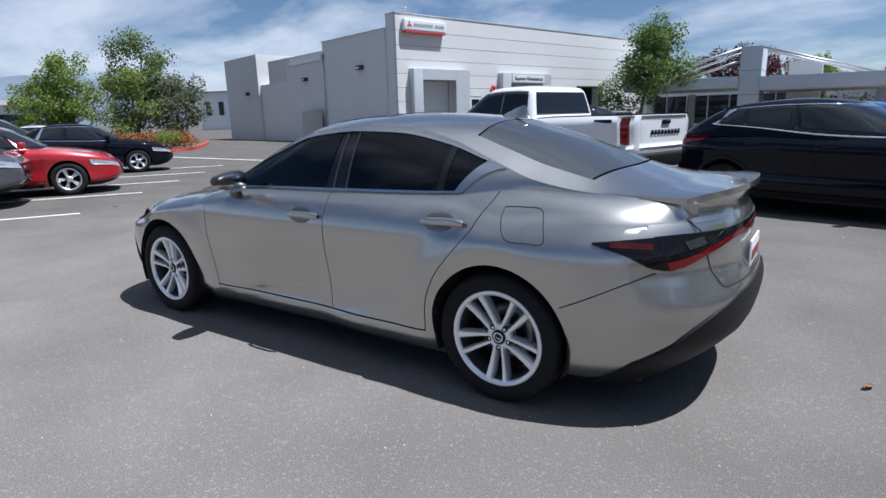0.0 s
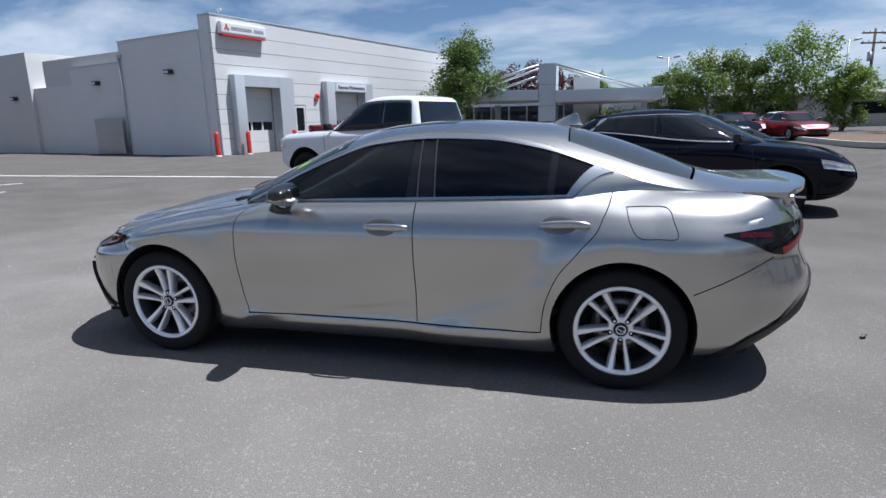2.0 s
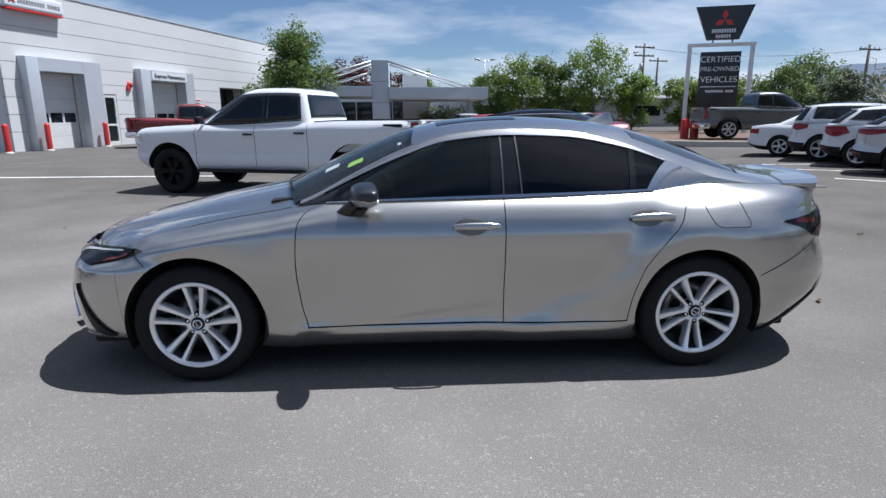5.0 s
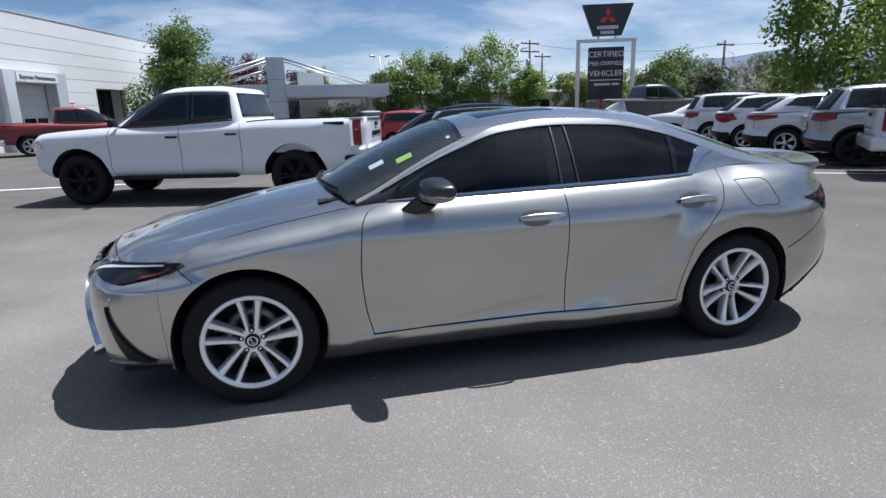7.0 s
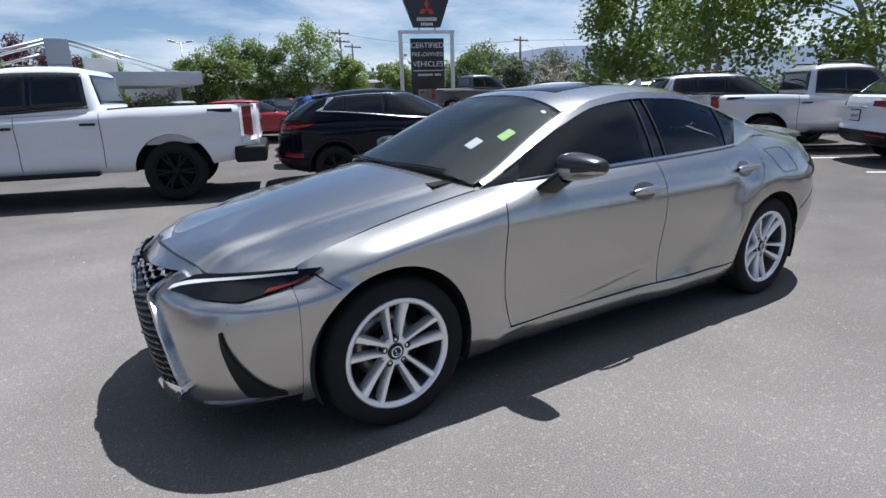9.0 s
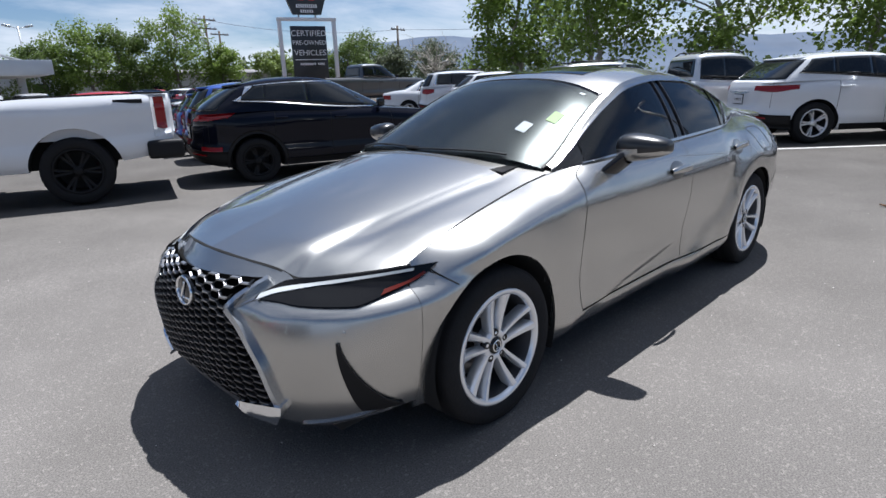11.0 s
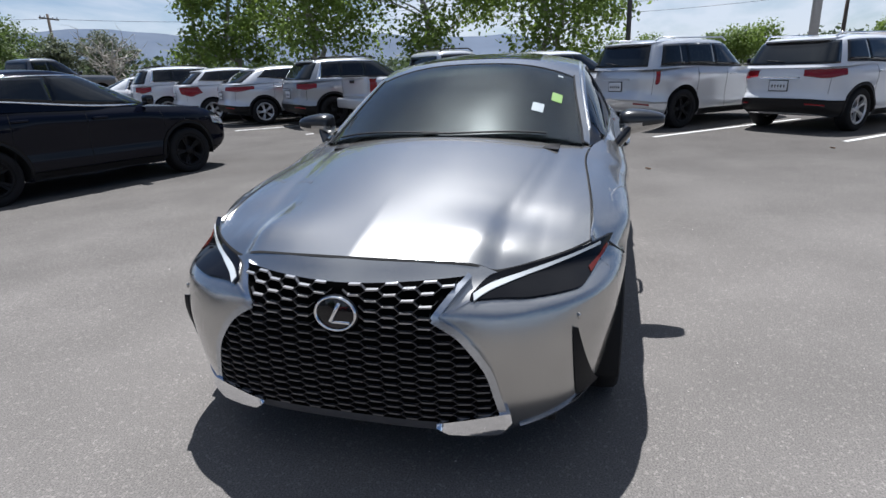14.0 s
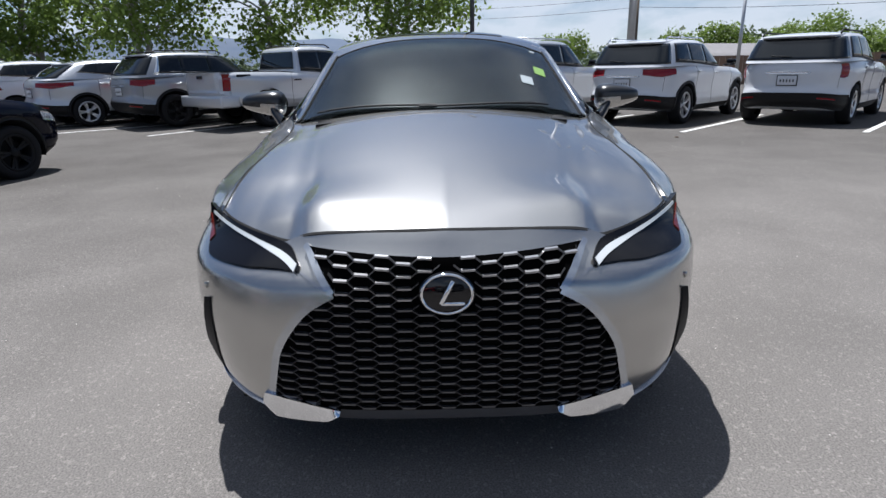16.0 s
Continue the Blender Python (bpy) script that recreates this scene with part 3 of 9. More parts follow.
class Cabin:
    """The upper body: a stack of rounded outlines that lean in from belt to roof, closed by a crowned roof."""

    def __init__(self, x0, x1, x2, x3, zr0, zr1, bw, rw, zb, g):
        self.q = (x0, x1, x2, x3, zr0, zr1, bw, rw)
        self.zb = zb
        self.nf, self.nr = g.get("nf", 3.6), g.get("nr", 5.5)
        self.crown, self.arch = g.get("crown", 0.035), g.get("arch", 0.03)
        self.lean = g.get("lean", 1.0)

    def ends(self, v):
        x0, x1, x2, x3, zr0, zr1, bw, rw = self.q
        k = max(0.0, (v - 0.80) / 0.20)
        r = 1 - math.sqrt(max(0.0, 1 - k * k))
        xt = x0 + (x1 - x0) * (v ** self.lean) + 0.10 * r
        xs = x3 + (x2 - x3) * (v ** 0.92) - 0.16 * r
        w = bw + (rw - bw) * v ** 1.15 - 0.095 * r
        return xt, xs, w

    def top(self, x):
        x0, x1, x2, x3, zr0, zr1, bw, rw = self.q
        t = min(max((x - x1) / (x2 - x1), -0.6), 1.6)
        return zr0 + (zr1 - zr0) * t + self.arch * (1 - (2 * t - 1) ** 2)

    def z(self, x, v):
        x0, x1, x2, x3, zr0, zr1, bw, rw = self.q
        b = self.zb(x)
        return b + (self.top(min(max(x, x1), x2)) - b) * (1 - (1 - v) ** 1.06)

    def width(self, c, w):
        n = self.nf if c > 0 else self.nr
        return w * max(1 - abs(c) ** n, 0.0) ** (1 / n)

    def push(self, fn, a, b, o):
        p = fn(a, b)
        if not o:
            return p
        e = 0.004
        d1, d2 = fn(a + e, b) - fn(a - e, b), fn(a, b + e) - fn(a, b - e)
        nrm = d1.cross(d2)
        nrm.normalize()
        if nrm.dot(p - Vector((0, 0, p.z - 0.3))) < 0:
            nrm = -nrm
        return p + nrm * o

    def side(self, s, u, v, o=0.0):
        """A point of the flank at a share u from tail to screen, the middle posts upright."""
        def fn(u, v):
            xt, xs, w = self.ends(v)
            mt, ms, _ = self.ends(0.4)
            a, b = xt + (xs - xt) * u, mt + (ms - mt) * u
            k = abs(2 * u - 1) ** 1.5
            x = b + (a - b) * k
            x = min(max(x, xt + 0.02), xs - 0.02)
            c = (2 * x - xt - xs) / (xs - xt)
            return Vector((x, s * self.width(c, w), self.z(x, v)))
        return self.push(fn, u, v, o)

    def end(self, f, t, v, o=0.0):
        """A point of the screen (f = 1) or the tail (f = -1) at a share t across."""
        def fn(t, v):
            xt, xs, w = self.ends(v)
            n = self.nf if f > 0 else self.nr
            c = f * max(1 - abs(t) ** n, 0.0) ** (1 / n)
            x = (xt + xs) / 2 + c * (xs - xt) / 2
            return Vector((x, t * w, self.z(x, v)))
        return self.push(fn, t, v, o)

    def build(self, bm):
        N = 96
        rings = []
        def ring(v, r):
            xt, xs, w = self.ends(v)
            out = []
            for k in range(N):
                a = 2 * math.pi * (k + 0.5) / N
                n = self.nf if math.cos(a) > 0 else self.nr
                c = math.copysign(abs(math.cos(a)) ** (2 / n), math.cos(a))
                y = math.copysign(abs(math.sin(a)) ** (2 / n), math.sin(a)) * w
                x = (xt + xs) / 2 + c * (xs - xt) / 2 * r
                out.append(bm.verts.new((x, y * r, self.z(x, v) + self.crown * (1 - r * r))))
            return out
        for v in (0, 0.12, 0.25, 0.4, 0.55, 0.7, 0.8, 0.86, 0.91, 0.95, 0.98, 1.0):
            rings.append(ring(v, 1.0))
        for r in (0.93, 0.8, 0.6, 0.4, 0.2):
            rings.append(ring(1.0, r))
        for p, q in zip(rings, rings[1:]):
            for k in range(N):
                bm.faces.new([p[k], p[(k + 1) % N], q[(k + 1) % N], q[k]])
        bm.faces.new(rings[-1])
        bmesh.ops.recalc_face_normals(bm, faces=bm.faces)


def vehicle(sp, m):
    """A parked car, van or pick-up built from its measures; m places it on the ground."""
    root = thing(sp["name"], sp["label"], sp["category"], sp.get("group", "parked cars"), m)
    sh = Shell(sp)
    paint = M[sp["paint"]]
    R, W = sp["wheel"], sp["width"]
    xf, xr = sp["wheelbase"] / 2, -sp["wheelbase"] / 2
    ty = W / 2 - sp.get("tyre_w", 0.24) / 2 - 0.015
    ak = sp.get("arch", 1.13)
    bm = bmesh.new()
    sh.body(bm)
    body = part("body", bm, [paint, M["well"]], root)
    bm = bmesh.new()
    for x in (xf, xr):
        for s in (-1, 1):
            bmesh.ops.create_cone(bm, cap_ends=True, segments=36, radius1=R * ak, radius2=R * ak, depth=0.42,
                                  matrix=Matrix.Translation((x, s * (W / 2 - 0.10), R * 1.02)) @ Matrix.Rotation(math.pi / 2, 4, "X"))
    if sp.get("bed"):
        b0, b1, bz = sp["bed"]
        box(bm, b1 - b0, W - 0.24, 0.6, pose((b0 + b1) / 2, 0, bz + 0.3))
    cut(body, bm)
    for p in body.data.polygons:
        p.use_smooth = True
        if any(math.hypot(p.center.x - x, p.center.z - R * 1.02) < R * ak * 1.004 for x in (xf, xr)) and abs(p.center.y) < W / 2 * 0.94:
            p.material_index = 1
    body.data.set_sharp_from_angle(angle=radians(38))
    # dark wheel housings
    for x in (xf, xr):
        for s in (-1, 1):
            bm = bmesh.new()
            lathe(bm, [(R * (ak - 0.005), s * (W / 2 - 0.04)), (R * (ak - 0.005), s * (W / 2 - 0.30)), (0.02, s * (W / 2 - 0.30))], 28, m=Matrix.Translation((x, 0, R * 1.02)))
            bmesh.ops.delete(bm, geom=[v for v in bm.verts if v.co.z < smooth_lerp(sp["under"], 0.0)], context="VERTS")
            part("wheel_housing", bm, M["well"], root)
    # wheels
    first = wheel_parts(R, sp.get("tyre_w", 0.24), R * sp.get("rim", 0.68), sp.get("spokes", 5), M[sp.get("rim_mat", "alloy")], root, sp.get("double", True))
    first.matrix_basis = pose(xf, ty, R)
    for x, s in ((xr, 1), (xf, -1), (xr, -1)):
        w = new("wheel"); w.parent = root
        w.matrix_basis = pose(x, s * ty, R, 0, 0, 0 if s > 0 else 180)
        for ch in first.children:
            o = new(ch.name.split(".")[0], ch.data); o.parent = w; o.matrix_basis = ch.matrix_basis
    # cabin
    g = sp["cab"]
    bw, rw = W / 2 * g.get("bw", 0.90), W / 2 * g.get("rw", 0.70)
    def zb(x):
        return smooth_lerp(sp["belt"], x / (sh.af if x > 0 else sh.ar)) - 0.015
    x0, x1, x2, x3, zr0, zr1 = g["x"]          # tail base, tail roof, roof front, screen base, roof heights rear and front
    cb = Cabin(x0, x1, x2, x3, zr0, zr1, bw, rw, zb, g)
    bm = bmesh.new()
    cb.build(bm)
    part("cabin", bm, M[sp.get("roof_paint", sp["paint"])], root)
    # glazing: dark sheets set on the cabin, with black edges
    def pane(name, fn, mat=M["car_glass"], off=0.006, nu=12, nv=8):
        b = bmesh.new()
        slab(b, lambda a, e, o: fn(a, e, off + o), nu, nv, 0.012)
        bmesh.ops.recalc_face_normals(b, faces=b.faces)
        return part(name, b, mat, root)
    pane("windscreen", lambda a, e, o: cb.end(1, 0.87 * (2 * a - 1), 0.07 + 0.79 * e, o), nu=40)
    tw, tv = g.get("tw", 0.84), g.get("tv", (0.16, 0.84))
    pane("rear_window", lambda a, e, o: cb.end(-1, tw * (2 * a - 1), tv[0] + (tv[1] - tv[0]) * e, o), nu=44)
    lo, hi = g["side"][0][0], g["side"][-1][1]
    sv = g.get("sv", (0.09, 0.83))
    rise, slant = g.get("rise", 0.0), g.get("slant", 0.0)
    def foot_v(u):
        return sv[0] + rise * max(0.0, (hi - u) / (hi - lo)) ** 1.6
    def sash(s, u0, u1, a, e, o, grow=0.0):
        # the first pane's tail end leans by slant, the rest stand with the posts
        ua = (u0 + slant * e if abs(u0 - lo) < 1e-6 else u0) - grow
        u = ua + (u1 + grow - ua) * a
        v0 = foot_v(u) - grow * 2.0
        return cb.side(s, u, v0 + (sv[1] + grow * 1.2 - v0) * e, o)
    for s in (1, -1):
        pane("window_band", lambda a, e, o: sash(s, lo, hi, a, e, o, 0.012), M["gloss_black"], 0.002, 24)
        for u0, u1 in g["side"]:
            pane("side_window", lambda a, e, o: sash(s, u0, u1, a, e, o), M["car_glass"], off=0.007)
        if g.get("trim"):
            tm = M[g["trim"]]
            pane("belt_trim", lambda a, e, o: sash(s, lo, hi, a, -0.060 + 0.05 * e, o, 0.012), tm, 0.010, 24, 1)
            if g["trim"] == "chrome":
                pane("roof_trim", lambda a, e, o: sash(s, lo, hi, a, 1.0 + 0.035 * e, o, 0.012), tm, 0.009, 24, 1)
                pane("tail_trim", lambda a, e, o: sash(s, lo, lo + 0.012, a, e, o, 0.012), tm, 0.010, 2, 8)
    # dark lower cladding and bumpers
    if sp.get("clad", 0.12):
        v1 = sp.get("clad", 0.12)
        for s in (1, -1):
            bm = bmesh.new()
            sa, sb = sh.along(xr + R * 1.16), sh.along(xf - R * 1.16)
            sh.patch(bm, (s * sa, s * sb), (0.0, v1), 0.012, 0.03, 12, 3)
            part("sill_cladding", bm, M["black"], root)
        for name, ss in (("rear_bumper_trim", (-0.09, 0.09)), ("front_bumper_trim", None)):
            bm = bmesh.new()
            k = sh.along(xr - R * 1.16)
            kf = sh.along(xf + R * 1.16)
            if ss:
                sh.patch(bm, (-k, k), (0.0, sp.get("rear_clad", v1 * 1.6)), 0.012, 0.03, 28, 4)
            else:
                sh.patch(bm, (kf, 1 - kf), (0.0, v1), 0.012, 0.03, 24, 3)
            part(name, bm, M[sp.get("bumper_mat", "black")], root)
    if sp.get("arches"):
        for x in (xf, xr):
            for s in (1, -1):
                bm = bmesh.new()
                def fn(u, v, o, x=x, s=s):
                    a = math.pi * (-0.06 + 1.12 * u)
                    r = R * (ak - 0.015 + 0.14 * v)
                    px, pz = x + r * math.cos(a), R * 1.02 + r * math.sin(a)
                    zz0 = smooth_lerp(sp["under"], px / (sh.af if px > 0 else sh.ar)); zz1 = smooth_lerp(sp["belt"], px / (sh.af if px > 0 else sh.ar))
                    vv = min(max((pz - zz0) / (zz1 - zz0), 0), 1)
                    p = sh.at(s * sh.along(px), vv, 0.014 + o)
                    return Vector((px, p.y, pz))
                slab(bm, fn, 24, 2, 0.03, flip=(s < 0))
                part("wheel_arch_trim", bm, M["black"], root)
    # lamps, grille, plate
    for s in (1, -1):
        for y0, fwd, v0, v1, sl, mat, *ends in sp.get("tail_lamps", ()):
            bm = bmesh.new()
            s0 = min((k / 800 for k in range(200) if sh.at(k / 800, 0.6).y >= y0 * W / 2), default=0.05)
            s1 = sh.along(-sh.ar + fwd)
            sh.patch(bm, (s * s0, s * s1), (v0, v1), 0.010, 0.03, 24, 4, sl * s, *ends)
            part("tail_lamp", bm, M[mat], root)
        for y0, back, v0, v1, sl, mat in sp.get("head_lamps", ()):
            bm = bmesh.new()
            s0 = max((0.5 - k / 800 for k in range(200) if sh.at(0.5 - k / 800, 0.6).y >= y0 * W / 2), default=0.45)
            s1 = sh.along(sh.af - back)
            sh.patch(bm, (s * s0, s * s1), (v0, v1), 0.010, 0.03, 12, 4, sl * s)
            part("head_lamp", bm, M[mat], root)
    for y0, v0, v1, mat in sp.get("grille", ()):
        bm = bmesh.new()
        s0 = max((0.5 - k / 800 for k in range(200) if sh.at(0.5 - k / 800, 0.6).y >= y0 * W / 2), default=0.45)
        sh.patch(bm, (s0, 1 - s0), (v0, v1), 0.012, 0.03, 16, 4)
        part("grille", bm, M[mat], root)
    if sp.get("plate"):
        pv = sp["plate"]
        p0, p1 = sh.at(0.0, pv), sh.at(0.0, pv + 0.1)
        lean = math.degrees(math.atan2(p1.x - p0.x, p1.z - p0.z))
        bm = bmesh.new()
        box(bm, 0.012, 0.33, 0.17, pose(0, 0, 0), 0.004)
        o = part("number_plate", bm, M["plate"], root)
        o.matrix_basis = pose(p0.x - 0.014, 0, p0.z, 0, lean, 0)
        bm = bmesh.new()
        box(bm, 0.004, 0.022, 0.050, None, 0.001, 1)
        b2 = part("plate_bar", bm, M["gloss_black"], o)
        b2.matrix_basis = pose(-0.0075, -0.11, -0.005)
        for k in range(1, 5):
            share("plate_bar", b2, o, pose(-0.0075, -0.11 + 0.055 * k, -0.005))
        bm = bmesh.new()
        box(bm, 0.008, 0.36, 0.20, pose(0.0045, 0, 0), 0.004)
        part("plate_frame", bm, M["black"], o)
    if sp.get("hatch"):
        s0 = min((k / 800 for k in range(200) if sh.at(k / 800, 0.6).y >= 0.80 * W / 2), default=0.05)
        for s in (1, -1):
            bm = bmesh.new()
            sh.patch(bm, (s * s0, s * (s0 + 0.0006)), (0.44, 0.985), 0.0015, 0.006, 1, 12)
            part("hatch_seam", bm, M["well"], root)
            bm = bmesh.new()
            sh.patch(bm, (s * s0 * 0.62, s * s0 * 0.98), (0.20, 0.235), 0.016, 0.02, 8, 2)
            part("bumper_reflector", bm, M["red_lamp"], root)
        bm = bmesh.new()
        sh.patch(bm, (-s0, s0), (0.440, 0.447), 0.0015, 0.006, 20, 1)
        part("hatch_seam", bm, M["well"], root)
        bm = bmesh.new()
        pv = sp.get("plate", 0.62)
        sh.patch(bm, (-s0 * 0.42, s0 * 0.42), (pv + 0.15, pv + 0.185), 0.014, 0.02, 12, 2)
        part("hatch_strip", bm, M[sp["hatch"]], root)
    # door seams, handles, mirrors
    for s in (1, -1):
        for xd in sp.get("seams", ()):
            bm = bmesh.new()
            sh.patch(bm, (s * sh.along(xd - 0.004), s * sh.along(xd + 0.004)), (0.10, 0.97), 0.0025, 0.006, 1, 16)
            part("door_seam", bm, M["well"], root)
        for xh in sp.get("handles", ()):
            p = sh.at(s * sh.along(xh), sp.get("handle_v", 0.86))
            bm = bmesh.new()
            box(bm, 0.20, 0.028, 0.035, None, 0.012, 2)
            o = part("door_handle", bm, M[sp.get("handle_mat", sp["paint"])], root)
            o.matrix_basis = pose(xh, p.y + s * 0.022, p.z)
        xm = sp.get("mirror_x", g["x"][3] - 0.42)
        bm = bmesh.new()
        box(bm, 0.11, 0.20, 0.135, pose(0, s * 0.12, 0.06, 0, 0, s * 8), 0.045, 3)
        o = part("wing_mirror", bm, M[sp.get("mirror_mat", sp["paint"])], root)
        o.matrix_basis = pose(xm, s * bw * 0.97, zb(xm) + 0.05)
        bm = bmesh.new()
        box(bm, 0.05, 0.12, 0.03, pose(0, s * 0.01, 0.0), 0.01, 1)
        part("mirror_stalk", bm, M["gloss_black"], o)
    if sp.get("rails"):
        for s in (1, -1):
            bm = bmesh.new()
            pts = [quad for quad in ((x1 + 0.10, 0.0), (x1 + 0.2, 0.06), (x2 - 0.25, 0.06), (x2 - 0.12, 0.0))]
            zr = lambda x: cb.top(x) + 0.0
            for (xa, da), (xb, db) in zip(pts, pts[1:]):
                tube(bm, (xa, s * rw * 0.86, zr(xa) + da), (xb, s * rw * 0.86, zr(xb) + db), 0.016, 0.016, 8)
            part("roof_rail", bm, M[sp["rails"]], root)
    if sp.get("spoiler"):
        bm = bmesh.new()
        def lip(u, v, o):
            t = (2 * u - 1) * 0.93
            p = cb.end(-1, t, 0.95)
            return Vector((p.x + 0.14 - 0.26 * v, p.y * (1 - 0.04 * v), p.z + 0.024 - 0.012 * abs(t) ** 3 - 0.02 * v * v + o))
        slab(bm, lip, 20, 4, 0.028, flip=True)
        bmesh.ops.recalc_face_normals(bm, faces=bm.faces)
        part("roof_spoiler", bm, M[sp["spoiler"]] if sp["spoiler"] in M else paint, root)
    if sp.get("wiper"):
        bm = bmesh.new()
        p, q = cb.end(-1, 0.0, 0.17, 0.02), cb.end(-1, 0.4, 0.24, 0.02)
        tube(bm, p, q, 0.010, 0.006, 8)
        part("rear_wiper", bm, M["black"], root)
    if sp.get("bed"):
        b0, b1, bz = sp["bed"]
        lift_z = sp.get("lift", 0)
        for s in (1, -1):
            bm = bmesh.new()
            slab(bm, lambda u, v, o, s=s: Vector((b0 - 0.03 + (b1 - b0 + 0.03) * u, s * (W / 2 * 0.885 - 0.09 * v), smooth_lerp(sp["belt"], (b0 + (b1 - b0) * u) / sh.ar) + 0.022 + o)), 6, 1, 0.02, flip=(s > 0))
            part("bed_rail_cap", bm, M["black"], root)
        for s in (1, -1):
            bm = bmesh.new()
            box(bm, sp["wheelbase"] * 0.58, 0.16, 0.06, pose(0.20, s * (W / 2 - 0.02), 0.43 + lift_z), 0.02, 2)
            part("running_board", bm, M["black"], root)
            bm = bmesh.new()
            box(bm, 0.34, 0.008, 0.055, None, 0.003, 1)
            p = sh.at(s * sh.along(b0 + 0.42), 0.90)
            o = part("bed_badge", bm, M["black"], root)
            o.matrix_basis = pose(p.x, p.y + s * 0.004, p.z)
        bm = bmesh.new()
        sh.patch(bm, (-0.072, 0.072), (0.30, 0.985), 0.012, 0.03, 10, 6)
        tg = part("tailgate", bm, paint, root)
        bm = bmesh.new()
        p = sh.at(0, 0.84, 0.02)
        box(bm, 0.02, 0.24, 0.07, pose(p.x - 0.006, 0, p.z), 0.008, 2)
        part("tailgate_handle", bm, M["gloss_black"], tg)
        if sp.get("tail_bars"):
            bm = bmesh.new()
            p = sh.at(0, 0.62, 0.02)
            box(bm, 0.006, 0.07, 0.075, None, 0.002, 1)
            bar = part("badge_bar", bm, M["black"], tg)
            bar.matrix_basis = pose(p.x - 0.004, -0.40, p.z)
            for k in range(1, 9):
                share("badge_bar", bar, tg, pose(p.x - 0.004, -0.40 + 0.1 * k, p.z))
        bm = bmesh.new()
        box(bm, 0.46, W * 0.985, 0.25, pose(-sh.ar + 0.15, 0, 0.60 + sp.get("lift", 0)), 0.06, 3)
        part("step_bumper", bm, M[sp.get("step", "chrome")], root)
    return root


M["car_glass"] = car_paint("parked_car_glass", (0.010, 0.012, 0.014), 0, 0.06)

SUV_UNDER = [(-1, 0.35), (-0.85, 0.28), (-0.4, 0.24), (0.4, 0.24), (0.85, 0.26), (1, 0.34)]
CAR_UNDER = [(-1, 0.34), (-0.85, 0.21), (-0.4, 0.18), (0.4, 0.18), (0.85, 0.18), (1, 0.24)]


def suv(name, label, paint, L=4.8, W=1.93, H=1.76, wb=2.86, rear=0.98, **kw):
    """A sport utility vehicle's measures."""
    belt = kw.pop("belt_z", 1.13)
    xf, xr = wb / 2, -wb / 2
    ar = wb / 2 + rear
    sp = dict(name=name, label=label, category="car", paint=paint, length=L, width=W, wheelbase=wb, rear=rear, wheel=kw.pop("R", 0.37),
              under=SUV_UNDER, belt=[(-1, belt + 0.02), (-0.5, belt + 0.04), (0.0, belt), (0.34, belt - 0.02), (0.62, belt - 0.06), (0.86, belt - 0.13), (1, belt - 0.25)],
              cab=dict(x=(-ar + 0.09, -ar + 0.44, 0.10, 1.16, H - 0.06, H - 0.05), bw=0.945, rw=0.755, nr=6.0, nf=3.2, tw=0.93, tv=(0.10, 0.86), sv=(0.10, 0.84), rise=0.10, slant=0.02,
                       side=[(0.13, 0.34), (0.352, 0.59), (0.602, 0.90)], trim="black"),
              tail_lamps=[(0.66, 0.50, 0.72, 0.93, 0.0, "red_lamp", 0.82, 0.71)], head_lamps=[(0.55, 0.42, 0.66, 0.84, 0.0, "clear_lamp")],
              grille=[(0.5, 0.40, 0.80, "gloss_black")], plate=0.60, seams=(0.98, -0.12, -1.05), handles=(0.05, -0.92), wiper=True, spoiler="paint", clad=0.13, tyre_w=0.25, hatch="chrome", mirror_mat="gloss_black", rear_clad=0.30)
    cab = kw.pop("cab", None)
    if cab:
        sp["cab"].update(cab)
    sp.update(kw)
    return sp


def sedan(name, label, paint, L=4.85, W=1.85, H=1.45, wb=2.8, rear=1.08, **kw):
    belt = 0.93
    ar = wb / 2 + rear
    sp = dict(name=name, label=label, category="car", paint=paint, length=L, width=W, wheelbase=wb, rear=rear, wheel=0.335,
              under=CAR_UNDER, belt=[(-1, 0.98), (-0.7, 1.03), (-0.4, 1.01), (0.1, belt + 0.03), (0.45, belt + 0.02), (0.8, 0.86), (0.93, 0.79), (1, 0.68)], grille_rows=0,
              cab=dict(x=(-1.75, -0.92, 0.28, 1.12, H - 0.05, H - 0.03), bw=0.89, rw=0.70, side=[(0.20, 0.46), (0.49, 0.86)], trim="chrome"),
              tail_lamps=[(0.5, 0.35, 0.66, 0.86, 0.0, "red_lamp")], head_lamps=[(0.52, 0.52, 0.64, 0.80, 0.0, "clear_lamp")],
              grille=[(0.45, 0.25, 0.75, "gloss_black")], plate=0.5, seams=(1.0, -0.05, -1.05), handles=(0.08, -0.92), clad=0.10, tyre_w=0.23)
    cab = kw.pop("cab", None)
    if cab:
        sp["cab"].update(cab)
    sp.update(kw)
    return sp


